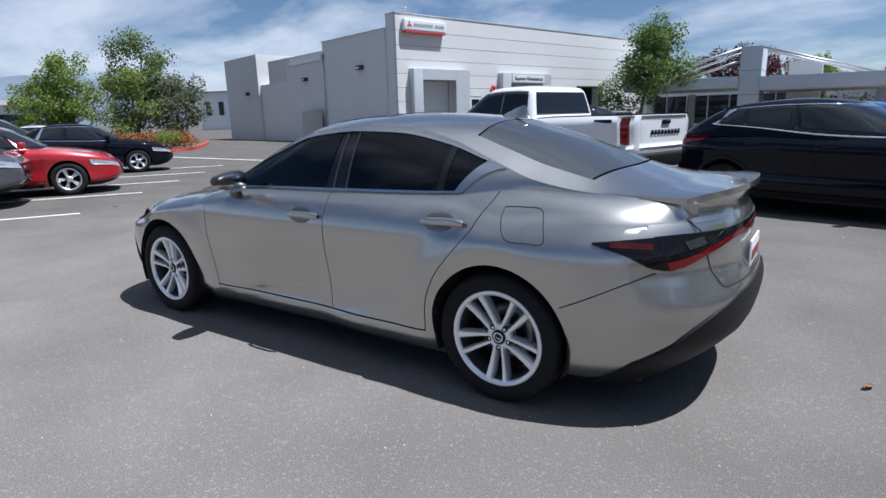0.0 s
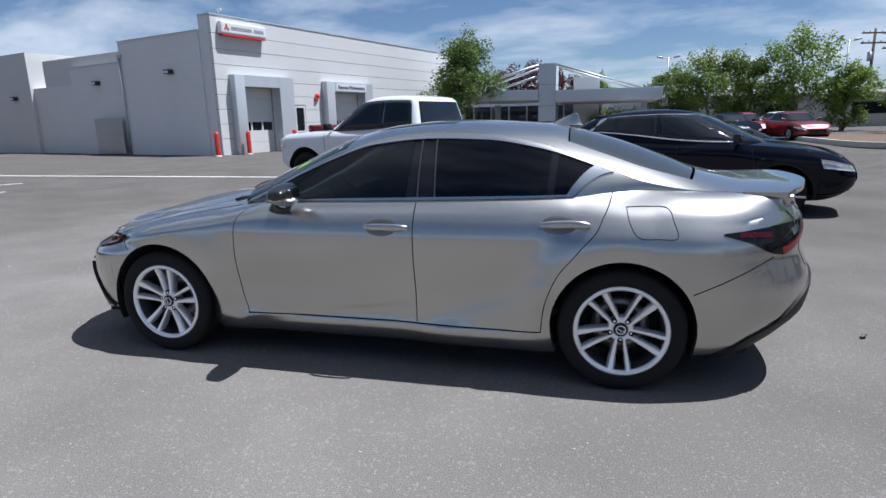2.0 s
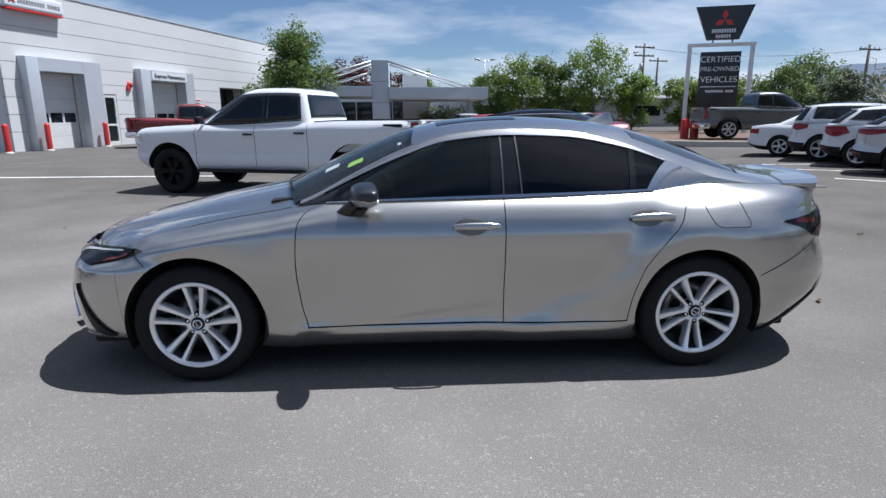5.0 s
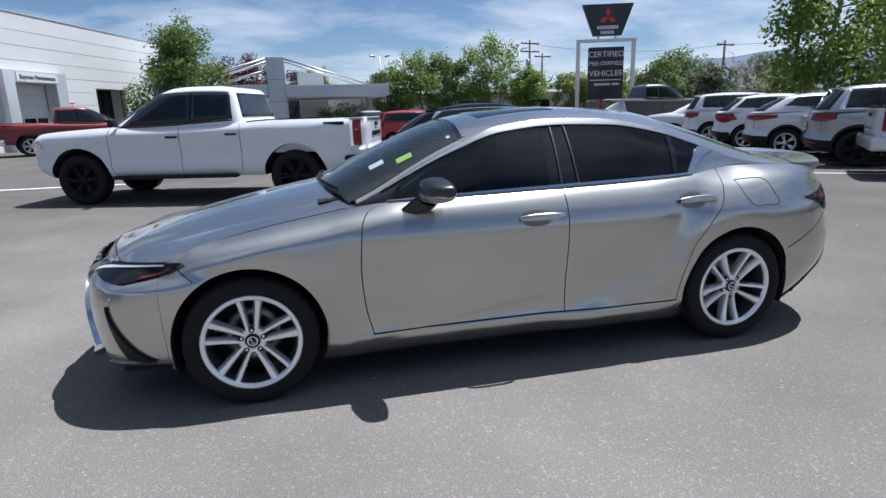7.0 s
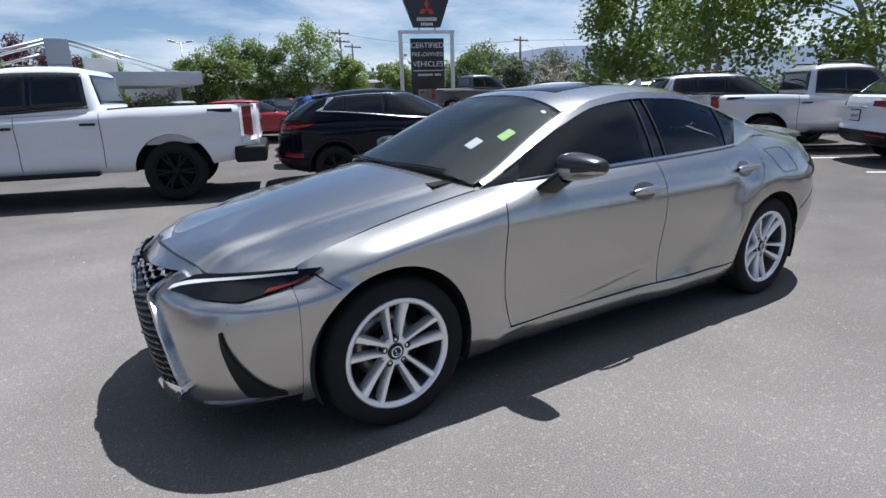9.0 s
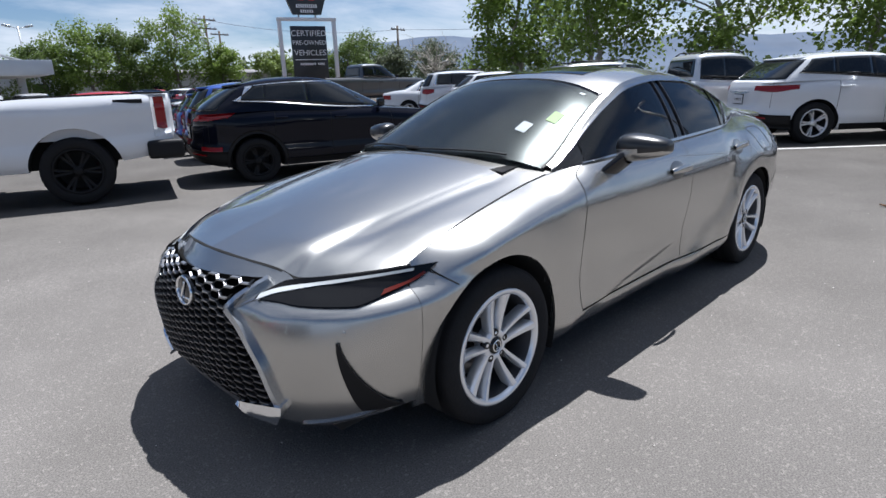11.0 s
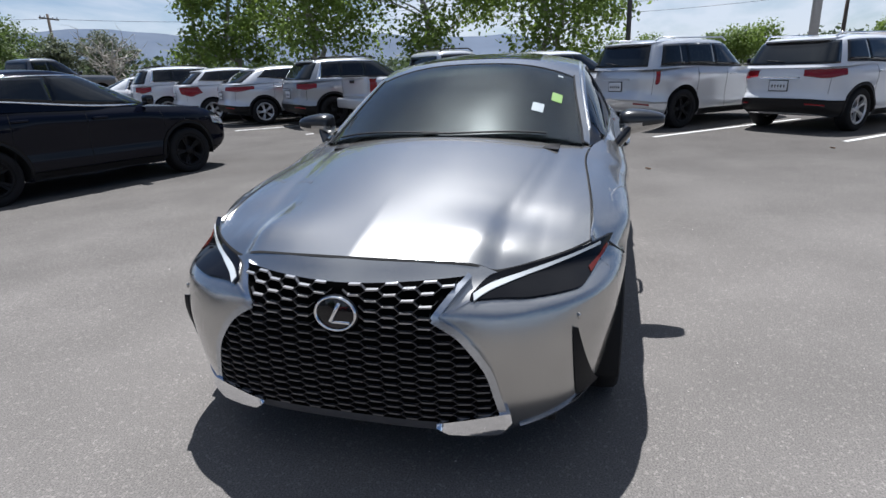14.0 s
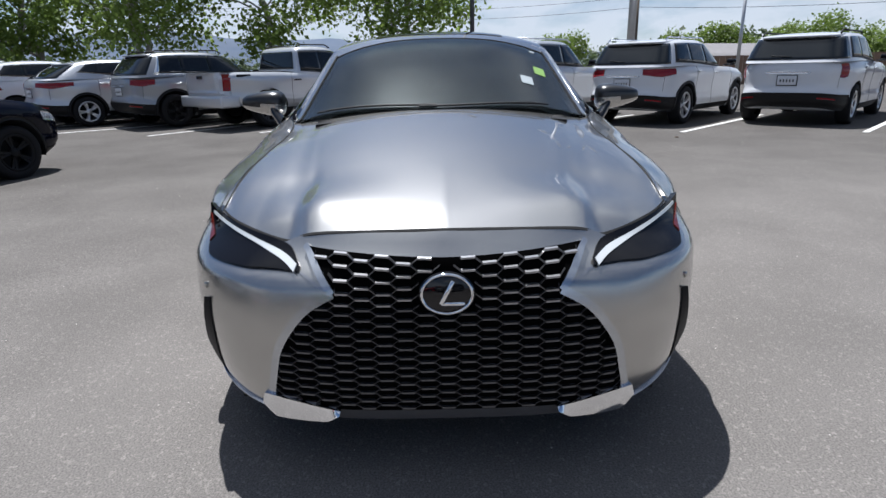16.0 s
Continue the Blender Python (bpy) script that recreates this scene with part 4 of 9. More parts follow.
def pickup(name, label, paint, L=5.88, W=2.03, H=1.95, wb=3.74, rear=1.22, **kw):
    top = kw.pop("top", 1.30)
    ar = wb / 2 + rear
    cabx = kw.pop("cab_x", (-1.02, -0.86, 0.42, 1.56))
    lift = kw.get("lift", 0.0)
    sp = dict(name=name, label=label, category="pickup truck", paint=paint, length=L, width=W, wheelbase=wb, rear=rear, wheel=kw.pop("R", 0.42),
              under=[(-1, 0.60 + lift), (-0.85, 0.50 + lift), (-0.4, 0.42 + lift), (0.4, 0.42 + lift), (0.85, 0.42 + lift), (1, 0.50 + lift)],
              belt=[(-1, top + 0.03), (-0.5, top + 0.02), (-0.3, top - 0.01), (0.3, top - 0.05), (0.55, top - 0.05), (0.85, top - 0.09), (0.95, top - 0.13), (1, top - 0.20)], corner=10.0, arch=1.24,
              nose=[(0, 0.96), (0.3, 1.0), (0.8, 1.0), (1, 0.975)], tail=[(0, 0.985), (0.3, 1.0), (0.8, 1.0), (1, 1.0)],
              cab=dict(x=(cabx[0], cabx[1], cabx[2], cabx[3], H - 0.03, H - 0.03), bw=0.945, rw=0.79, nr=12, nf=4.0, side=[(0.07, 0.385), (0.41, 0.88)], trim="black", tv=(0.16, 0.84), sv=(0.10, 0.85), rise=0.06),
              tail_lamps=[(0.84, 0.22, 0.40, 0.95, 0.0, "red_lamp", 1.00, 0.93)], head_lamps=[(0.6, 0.30, 0.62, 0.86, 0.0, "clear_lamp")],
              grille=[(0.58, 0.20, 0.86, "gloss_black")], seams=(1.30, 0.06, -0.98), handles=(0.18, -0.84), handle_v=0.80, handle_mat="black",
              bed=(-ar + 0.10, cabx[0] - 0.06, 0.82), clad=0.0, tyre_w=0.28, mirror_mat="black", rim_mat="wheel_black", spokes=6, double=True, crown=0.02)
    cab = kw.pop("cab", None)
    if cab:
        sp["cab"].update(cab)
    sp.update(kw)
    return sp


def park(x, y, heading):
    """The pose of a parked vehicle by its middle and the way of its nose in degrees."""
    return pose(x, y, ground_z(x, y), 0, 0, heading)


def by_rear_right(x, y, heading, wb, half):
    """The vehicle's middle from the foot of its right rear tyre."""
    h = Vector((math.cos(radians(heading)), math.sin(radians(heading))))
    left = Vector((-h.y, h.x))
    p = Vector((x, y)) + left * half + h * wb / 2
    return park(p.x, p.y, heading)


# ---------- the silver-grey sedan ----------
XB = 1.45                                   # where the nose begins to round in
XR = -1.55                                  # where the tail begins to round in
HOOD_LINE = [(-2.40, 0.575), (-2.1, 0.615), (-1.75, 0.657), (-1.5, 0.674), (-1.32, 0.712), (-1.14, 0.757), (-0.9, 0.787), (-0.31, 0.805), (0.50, 0.800), (0.66, 0.785), (0.82, 0.730),
             (1.0, 0.712), (1.3, 0.737), (1.6, 0.765), (1.78, 0.772), (2.2, 0.776)]
HOOD_LINE_Z = [(-2.40, 1.0), (-2.1, 1.02), (-1.75, 1.040), (-1.5, 1.047), (-1.32, 1.037), (-1.14, 1.018), (-0.31, 0.996), (0.64, 0.976), (0.82, 0.955),
               (1.0, 0.925), (1.3, 0.878), (1.6, 0.818), (1.78, 0.757), (1.87, 0.718), (1.955, 0.655), (2.046, 0.505), (2.15, 0.35)]
RAIL_Y = [(-2.40, 0.575), (-2.1, 0.615), (-1.75, 0.655), (-1.5, 0.664), (-1.28, 0.645), (-0.97, 0.607), (-0.65, 0.592), (-0.33, 0.593), (0.0, 0.605), (0.30, 0.632),
          (0.46, 0.655), (0.82, 0.715), (1.05, 0.73)]
RAIL_Z = [(-2.40, 1.0), (-2.1, 1.02), (-1.75, 1.045), (-1.5, 1.09), (-1.28, 1.172), (-0.97, 1.287), (-0.65, 1.350), (-0.33, 1.362), (0.0, 1.332), (0.30, 1.225),
          (0.46, 1.150), (0.82, 0.968), (1.05, 0.90)]
TOP_Z = [(-2.40, 1.015), (-2.32, 1.03), (-2.04, 1.068), (-1.85, 1.11), (-1.64, 1.195), (-1.33, 1.305), (-0.956, 1.395), (-0.41, 1.428), (-0.05, 1.408), (0.2, 1.365),
         (0.55, 1.235), (0.98, 1.035), (1.05, 1.0)]
SHOULDER = [(-2.4, 0.935), (-1.8, 0.925), (-1.4, 0.915), (-1.0, 0.925), (0.5, 0.89), (1.0, 0.825), (1.4, 0.76), (1.7, 0.70), (2.05, 0.65)]
FLANK = [(0.16, 0.79), (0.20, 0.838), (0.25, 0.876), (0.285, 0.884), (0.305, 0.878), (0.36, 0.872), (0.46, 0.872), (0.58, 0.889), (0.70, 0.907), (0.80, 0.911), (0.86, 0.899),
         (0.92, 0.872), (0.97, 0.835), (1.02, 0.79), (1.1, 0.73)]
FLANK_END = [(0.16, 0.768), (0.20, 0.795), (0.25, 0.818), (0.30, 0.831), (0.36, 0.840), (0.46, 0.851), (0.58, 0.865), (0.70, 0.876), (0.80, 0.878), (0.86, 0.868),
             (0.92, 0.846), (0.97, 0.815), (1.02, 0.775), (1.1, 0.72)]
NOSE_X = [(0.16, 2.18), (0.22, 2.235), (0.35, 2.258), (0.5, 2.265), (0.6, 2.255), (0.68, 2.225), (0.72, 2.19), (0.763, 2.15), (0.8, 2.1)]
NOSE_N = [(0.16, 3.2), (0.45, 3.1), (0.62, 2.8), (0.70, 1.9), (0.76, 1.8)]
TAIL_X = [(0.16, -2.13), (0.30, -2.31), (0.42, -2.41), (0.55, -2.43), (0.66, -2.40), (0.74, -2.375), (0.80, -2.375), (0.885, -2.365), (0.92, -2.352), (0.96, -2.33), (1.05, -2.29)]
TAIL_N = [(0.16, 2.8), (0.55, 2.75), (0.75, 2.6), (1.05, 2.6)]


def flare(x, z, cx, amp, r0, r1):
    """The swelling of the wing round a wheel arch: a flat lip that rolls off into the body above it."""
    r = math.hypot(x - cx, z - 0.345)
    if r > r1:
        return 0.0
    k = 1 - ease((r - r0) / (r1 - r0)) if r > r0 else 1.0
    return amp * k * (0.35 + 0.65 * ease((z - 0.22) / 0.30))


def flank_w(x, z):
    """Half the width of the flank, before the ends round in."""
    k = ease((abs(x) - 0.80) / 0.40)
    w = smooth_lerp(FLANK, z) * (1 - k) + smooth_lerp(FLANK_END, z) * k
    w += flare(x, z, -1.40, 0.046, 0.425, 0.64) + flare(x, z, 1.40, 0.028, 0.425, 0.68)
    # the sill's edge sweeps up through the rear door into the arch
    lift = max(0.0, min(1.0, (-0.22 - x) / 0.78))
    if lift:
        top = 0.315 + 0.335 * lift ** 1.15
        w += 0.019 * ease(lift / 0.35) * ease((top + 0.02 - z) / 0.17) * (1 - 0.75 * ease((-0.98 - x) / 0.22))
    # hollow along the foot of the front door, its upper edge rising rearward
    if -0.35 < x < 0.86:
        k = ease((x + 0.35) / 0.22) * ease((0.88 - x) / 0.10)
        edge = 0.405 - 0.105 * ((x - 0.05) / 0.75)
        w -= 0.017 * k * ease((edge - z) / 0.048)
        w += 0.004 * k * ease((0.325 - z) / 0.03)
    return w


def flank(x, z, off=0.0):
    """A point of the body's flank at a station and a height."""
    def y_at(x, z):
        w = flank_w(min(max(x, XR), XB), z)
        if x > XB:
            n = smooth_lerp(NOSE_N, z)
            k = min((x - XB) / (smooth_lerp(NOSE_X, z) - XB), 1.0)
            return w * max(1 - k ** (n), 0.0) ** (1 / n)
        if x < XR:
            n = smooth_lerp(TAIL_N, z)
            k = min((XR - x) / (XR - smooth_lerp(TAIL_X, z)), 1.0)
            return w * max(1 - k ** n, 0.0) ** (1 / n)
        return w
    p = Vector((x, y_at(x, z), z))
    if off:
        e = 0.004
        nrm = Vector((-(y_at(x + e, z) - y_at(x - e, z)) / (2 * e), 1, -(y_at(x, z + e) - y_at(x, z - e)) / (2 * e))).normalized()
        p += nrm * off
    return p


def nose(y, z, off=0.0):
    """A point of the front at a distance from the middle line and a height."""
    def x_at(y, z):
        w = flank_w(XB, z)
        n = smooth_lerp(NOSE_N, z)
        return XB + (smooth_lerp(NOSE_X, z) - XB) * max(1 - min(abs(y) / w, 1) ** n, 0.0) ** (1 / n)
    p = Vector((x_at(y, z), y, z))
    if off:
        e = 0.004
        nrm = Vector((1, -(x_at(y + e, z) - x_at(y - e, z)) / (2 * e), -(x_at(y, z + e) - x_at(y, z - e)) / (2 * e))).normalized()
        p += nrm * off
    return p


def tail(y, z, off=0.0):
    """A point of the rear end at a distance from the middle line and a height."""
    def x_at(y, z):
        w = flank_w(XR, z)
        n = smooth_lerp(TAIL_N, z)
        return XR - (XR - smooth_lerp(TAIL_X, z)) * max(1 - min(abs(y) / w, 1) ** n, 0.0) ** (1 / n)
    p = Vector((x_at(y, z), y, z))
    if off:
        e = 0.004
        nrm = Vector((-1, (x_at(y + e, z) - x_at(y - e, z)) / (2 * e), (x_at(y, z + e) - x_at(y, z - e)) / (2 * e))).normalized()
        p += nrm * off
    return p


def upper(x):
    return Vector((x, smooth_lerp(HOOD_LINE, x), smooth_lerp(HOOD_LINE_Z, x)))


def side_skin(x, v, z0, off=0.0):
    """The painted side from z0 (v = 0) up to the bonnet, belt or boot line (v = 1), the shoulder rounded over."""
    zs = smooth_lerp(SHOULDER, x)
    if v < 0.72:
        return flank(x, z0 + (zs - z0) * v / 0.72, off)
    t = (v - 0.72) / 0.28
    a, b = flank(x, zs), upper(x)
    d = (a - flank(x, zs - 0.02)) / 0.02
    reach = (b - a).length
    c = a + d * reach * (0.45 - 0.15 * min(max((x - 0.5) / 0.5, 0.0), 1.0) - 0.08 * min(max((-1.0 - x) / 0.4, 0.0), 1.0))
    p1, p2 = a + (c - a) * (2 / 3), b + (c - b) * (2 / 3)
    k = 0.5 * ease((-1.02 - x) / 0.30) * ease((x + 1.66) / 0.30)
    if k:
        e = Vector((x, smooth_lerp(RAIL_Y, x), smooth_lerp(RAIL_Z, x))) - b
        e = Vector((0, e.y, max(e.z, 0.03))).normalized()
        p2 = p2.lerp(b - e * reach * 0.36, k * 0.85)
    def bez(t):
        q = 1 - t
        return a * q ** 3 + p1 * (3 * q * q * t) + p2 * (3 * q * t * t) + b * t ** 3
    p = bez(t)
    if off:
        tg = (bez(min(t + 0.02, 1)) - bez(max(t - 0.02, 0))).normalized()
        nrm = Vector((0, tg.z, -tg.y)).normalized()
        p = p + nrm * off
    return p


def canopy(x, u, off=0.0):
    """Screen, roof, rear window and boot lid as one crowned sheet; u from -1 to 1 across."""
    gy, gz = smooth_lerp(RAIL_Y, x), smooth_lerp(RAIL_Z, x)
    zc = smooth_lerp(TOP_Z, x)
    def zz(x, u):
        return smooth_lerp(TOP_Z, x) - (smooth_lerp(TOP_Z, x) - smooth_lerp(RAIL_Z, x)) * abs(u) ** 2.7
    p = Vector((x, u * gy, zz(x, u)))
    if off:
        e = 0.01
        sx = (zz(x + e, u) - zz(x - e, u)) / (2 * e)
        sy = (zz(x, min(u + e, 1)) - zz(x, max(u - e, -1))) / ((min(u + e, 1) - max(u - e, -1)) * gy)
        p += Vector((-sx, -sy, 1)).normalized() * off
    return p


def side_glass(x, t, off=0.0):
    """The leaning sheet between belt and roof rail."""
    a = upper(x)
    b = Vector((x, smooth_lerp(RAIL_Y, x), smooth_lerp(RAIL_Z, x)))
    p = a.lerp(b, t)
    d = (b - a)
    nrm = Vector((0, max(d.z, 0.02), -d.y)).normalized()
    return p + nrm * (0.018 * (1 - (2 * t - 1) ** 2) * min(d.length / 0.3, 1) + off)


NOSE_TOP = [(0, 0.760), (0.222, 0.752), (0.376, 0.740), (0.42, 0.731), (0.479, 0.706), (0.64, 0.727), (0.833, 0.755)]


def bonnet(x, u, off=0.0):
    """The bonnet: crowned between its side lines, with two soft ridges."""
    def zz(x, u):
        zu, zc = smooth_lerp(HOOD_LINE_Z, x), smooth_lerp([(0.80, 1.045), (1.0, 1.022), (1.36, 0.958), (1.7, 0.884), (2.0, 0.808), (2.15, 0.763)], x)
        a, r, soft = abs(u), min(0.50 + 0.24 * (2.08 - x), 0.74), 0.0004
        fall = 0.54 * (min(a, r) / r) ** 2.2
        over = a - r
        fall += (1 - 0.54) * (math.sqrt(over * over + soft) + over - (math.sqrt(r * r + soft) - r)) / (math.sqrt((1 - r) ** 2 + soft) + 1 - r)
        fall = a ** 2.3 + (fall - a ** 2.3) * ease((2.02 - x) / 0.35) * (1 - 0.6 * ease((1.15 - x) / 0.3))
        z = zc - (zc - zu) * fall
        z -= 0.004 * ease((2.02 - x) / 0.35) * ease((x - 0.85) / 0.3) * math.exp(-((over - 0.085) / 0.055) ** 2) * ease((1 - a) / 0.06)
        return z
    y = u * smooth_lerp(HOOD_LINE, x)
    p = Vector((x, y, zz(x, u)))
    if off:
        e = 0.01
        sx = (zz(x + e, u) - zz(x - e, u)) / (2 * e)
        p += Vector((-sx, 0, 1)).normalized() * off
    return p


def sheet(name, fn, nu, nv, mat, parent, mirror=0, t=0.010, label="", angle=35):
    """A panel of fn(u, v, off) with thickness; mirror -1 puts it on the right side."""
    bm = bmesh.new()
    slab(bm, fn, nu, nv, t)
    if mirror < 0:
        for v in bm.verts:
            v.co.y = -v.co.y
    bmesh.ops.recalc_face_normals(bm, faces=bm.faces)
    return part(name, bm, mat, parent, label, True, angle)


def ribbon(name, pts, fn, width, mat, parent, mirror=1, off=0.006, t=0.008, n=40, label="", taper=None):
    """A strip laid on a surface fn(a, b, off) along points (a, b)."""
    def along(s):
        k = s * (len(pts) - 1)
        i = min(int(k), len(pts) - 2)
        f = k - i
        p0, p1, p2, p3 = pts[max(i - 1, 0)], pts[i], pts[i + 1], pts[min(i + 2, len(pts) - 1)]
        return [0.5 * (2 * p1[j] + (p2[j] - p0[j]) * f + (2 * p0[j] - 5 * p1[j] + 4 * p2[j] - p3[j]) * f * f + (3 * p1[j] - p0[j] - 3 * p2[j] + p3[j]) * f ** 3) for j in (0, 1)]
    def at(u, v, o):
        a, b = along(u), along(min(u + 0.01, 1)) if u < 0.99 else along(u)
        c = along(max(u - 0.01, 0))
        d = (b[0] - c[0], b[1] - c[1])
        L = math.hypot(*d) or 1
        w = width * (taper(u) if taper else 1) * (v - 0.5)
        return fn(a[0] - d[1] / L * w, a[1] + d[0] / L * w, off + o)
    return sheet(name, at, n, 2, mat, parent, mirror, t, label)


def hero_paint():
    m = car_paint("silver_beige_metallic", (0.435, 0.427, 0.408), 0.92, 0.27, 0.0)
    return m


M["hero"] = hero_paint()
M["hero_glass"] = glass("privacy_side_glass", (0.10, 0.11, 0.13), 0.0, 0.0)
M["front_glass"] = glass("tinted_front_glass", (0.34, 0.39, 0.38), 0.0, 0.0)
M["screen_glass"] = glass("windscreen_glass", (0.80, 0.87, 0.84), 0.03, 0.06)
M["smoked_lamp"] = car_paint("smoked_lamp", (0.006, 0.006, 0.007), 0, 0.12)
M["smoked_lamp"].node_tree.nodes["Principled BSDF"].inputs["Coat Weight"].default_value = 0.5
M["led"] = material("daylight_strip", (0.52, 0.54, 0.54), 0.25, vary=0.02, coat=1.0)
# three tones for one mesh, sky glint of the upper rows painted in
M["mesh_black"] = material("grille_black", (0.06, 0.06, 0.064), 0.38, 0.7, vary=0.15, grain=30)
M["mesh_mid"] = material("grille_satin", (0.13, 0.13, 0.137), 0.34, 0.8, vary=0.15, grain=30)
M["mesh_lit"] = material("grille_dark_chrome", (0.36, 0.36, 0.37), 0.36, 0.9, vary=0.1)
M["bright_alloy"] = material("machined_alloy", (0.82, 0.83, 0.85), 0.22, 0.65, vary=0.05, grain=25, coat=0.6)
M["green_sticker"] = material("green_sticker", (0.17, 0.31, 0.06), 0.6, vary=0.1, grain=40)
M["white_sticker"] = material("white_sticker", (0.30, 0.34, 0.35), 0.6, vary=0.1, grain=40)


def hero_wheel(parent):
    """An alloy wheel with five forked spokes."""
    R, rr, h = 0.333, 0.236, 0.117
    w = new("wheel"); w.parent = parent
    bm = bmesh.new()
    lathe(bm, [(rr - 0.004, -h * 0.8), (rr + 0.02, -h * 0.98), (R * 0.9, -h), (R * 0.98, -h * 0.85), (R * 0.998, -h * 0.5),
               (R, -0.039), (R * 0.985, -0.035), (R, -0.031), (R, -0.004), (R * 0.985, 0.0), (R, 0.004), (R, 0.031), (R * 0.985, 0.035), (R, 0.039), (R * 0.998, h * 0.5), (R * 0.98, h * 0.85),
               (R * 0.94, h * 0.98), (R * 0.86, h * 1.03), (rr + 0.03, h * 1.02), (rr + 0.012, h * 0.96), (rr - 0.004, h * 0.86)], 72)
    part("tyre", bm, M["rubber"], w, "black low-profile tyre")
    bm = bmesh.new()
    lathe(bm, [(rr - 0.004, h * 0.84), (rr + 0.008, h * 0.90), (rr + 0.010, h * 0.95), (rr + 0.002, h * 0.98), (rr - 0.014, h * 0.95), (rr - 0.017, h * 0.80)], 72)
    rim = part("rim", bm, M["bright_alloy"], w)
    bm = bmesh.new()
    lathe(bm, [(rr - 0.016, h * 0.80), (rr - 0.03, h * 0.3), (rr - 0.035, -h * 0.8), (rr - 0.004, -h * 0.85)], 72)
    part("barrel", bm, M["dark_metal"], w)
    bm = bmesh.new()
    lathe(bm, [(0.150, -0.035), (0.152, -0.020), (0.09, -0.020), (0.088, -0.035)], 48)
    part("brake_disc", bm, M["brake"], w)
    bm = bmesh.new()
    lathe(bm, [(rr - 0.036, -0.05), (0.02, -0.055)], 40)
    part("brake_shield", bm, M["well"], w)
    first = None
    for k in range(5):
        a0 = 2 * math.pi * k / 5 + math.pi / 2
        for sgn in (-1, 1):
            if first is None or sgn not in first:
                bm = bmesh.new()
                def at(u, v, o, sgn=sgn):
                    r = 0.045 + (rr - 0.012 - 0.045) * u
                    mid = -(0.017 + 0.030 * u) if sgn < 0 else 0.020 + 0.029 * u
                    wd = 0.0115 + 0.007 * u if sgn < 0 else 0.0130 + 0.012 * u
                    s = mid + wd * (2 * v - 1) + 0.012 * (1 - u) * 0
                    crown = 0.007 * (1 - (2 * v - 1) ** 2)
                    edge = -0.010 if v in (0.0, 1.0) else 0.0
                    dish = h * (0.66 + 0.24 * u * u) + crown + edge
                    return Vector((r, dish + o, s))
                slab(bm, at, 8, 4, 0.032)
                bmesh.ops.recalc_face_normals(bm, faces=bm.faces)
                ob = part("spoke", bm, M["bright_alloy"], w, "", True, 40)
                first = first or {}
                first[sgn] = ob
                ob.matrix_basis = Matrix.Rotation(-a0, 4, "Y")
            else:
                share("spoke", first[sgn], w, Matrix.Rotation(-a0, 4, "Y"))
    bm = bmesh.new()
    lathe(bm, [(0.070, h * 0.2), (0.070, h * 0.62), (0.058, h * 0.70), (0.040, h * 0.70), (0.036, h * 0.64)], 30)
    part("hub", bm, M["bright_alloy"], w)
    bm = bmesh.new()
    lathe(bm, [(0.037, h * 0.55), (0.036, h * 0.70), (0.030, h * 0.74), (0.0005, h * 0.75)], 30)
    cap = part("hub_cap", bm, M["gloss_black"], w, "black centre cap with a chrome ring")
    bm = bmesh.new()
    lathe(bm, [(0.020, h * 0.745), (0.023, h * 0.765), (0.026, h * 0.745)], 24)
    box(bm, 0.004, 0.003, 0.026, pose(0.004, h * 0.757, 0.002, 0, 25, 0), 0)
    box(bm, 0.020, 0.003, 0.004, pose(-0.002, h * 0.757, -0.010), 0)
    part("emblem", bm, M["chrome"], cap)
    nut = None
    for k in range(5):
        a = 2 * math.pi * k / 5 + math.pi / 2
        mt = Matrix.Rotation(-a, 4, "Y") @ Matrix.Translation((0.057, h * 0.56, 0))
        if nut is None:
            bm = bmesh.new()
            lathe(bm, [(0.015, -0.01), (0.015, 0.017), (0.012, 0.019), (0.0005, 0.012)], 12)
            nut = part("lug_nut", bm, M["gloss_black"], w)
            nut.matrix_basis = mt
        else:
            share("lug_nut", nut, w, mt)
    return w


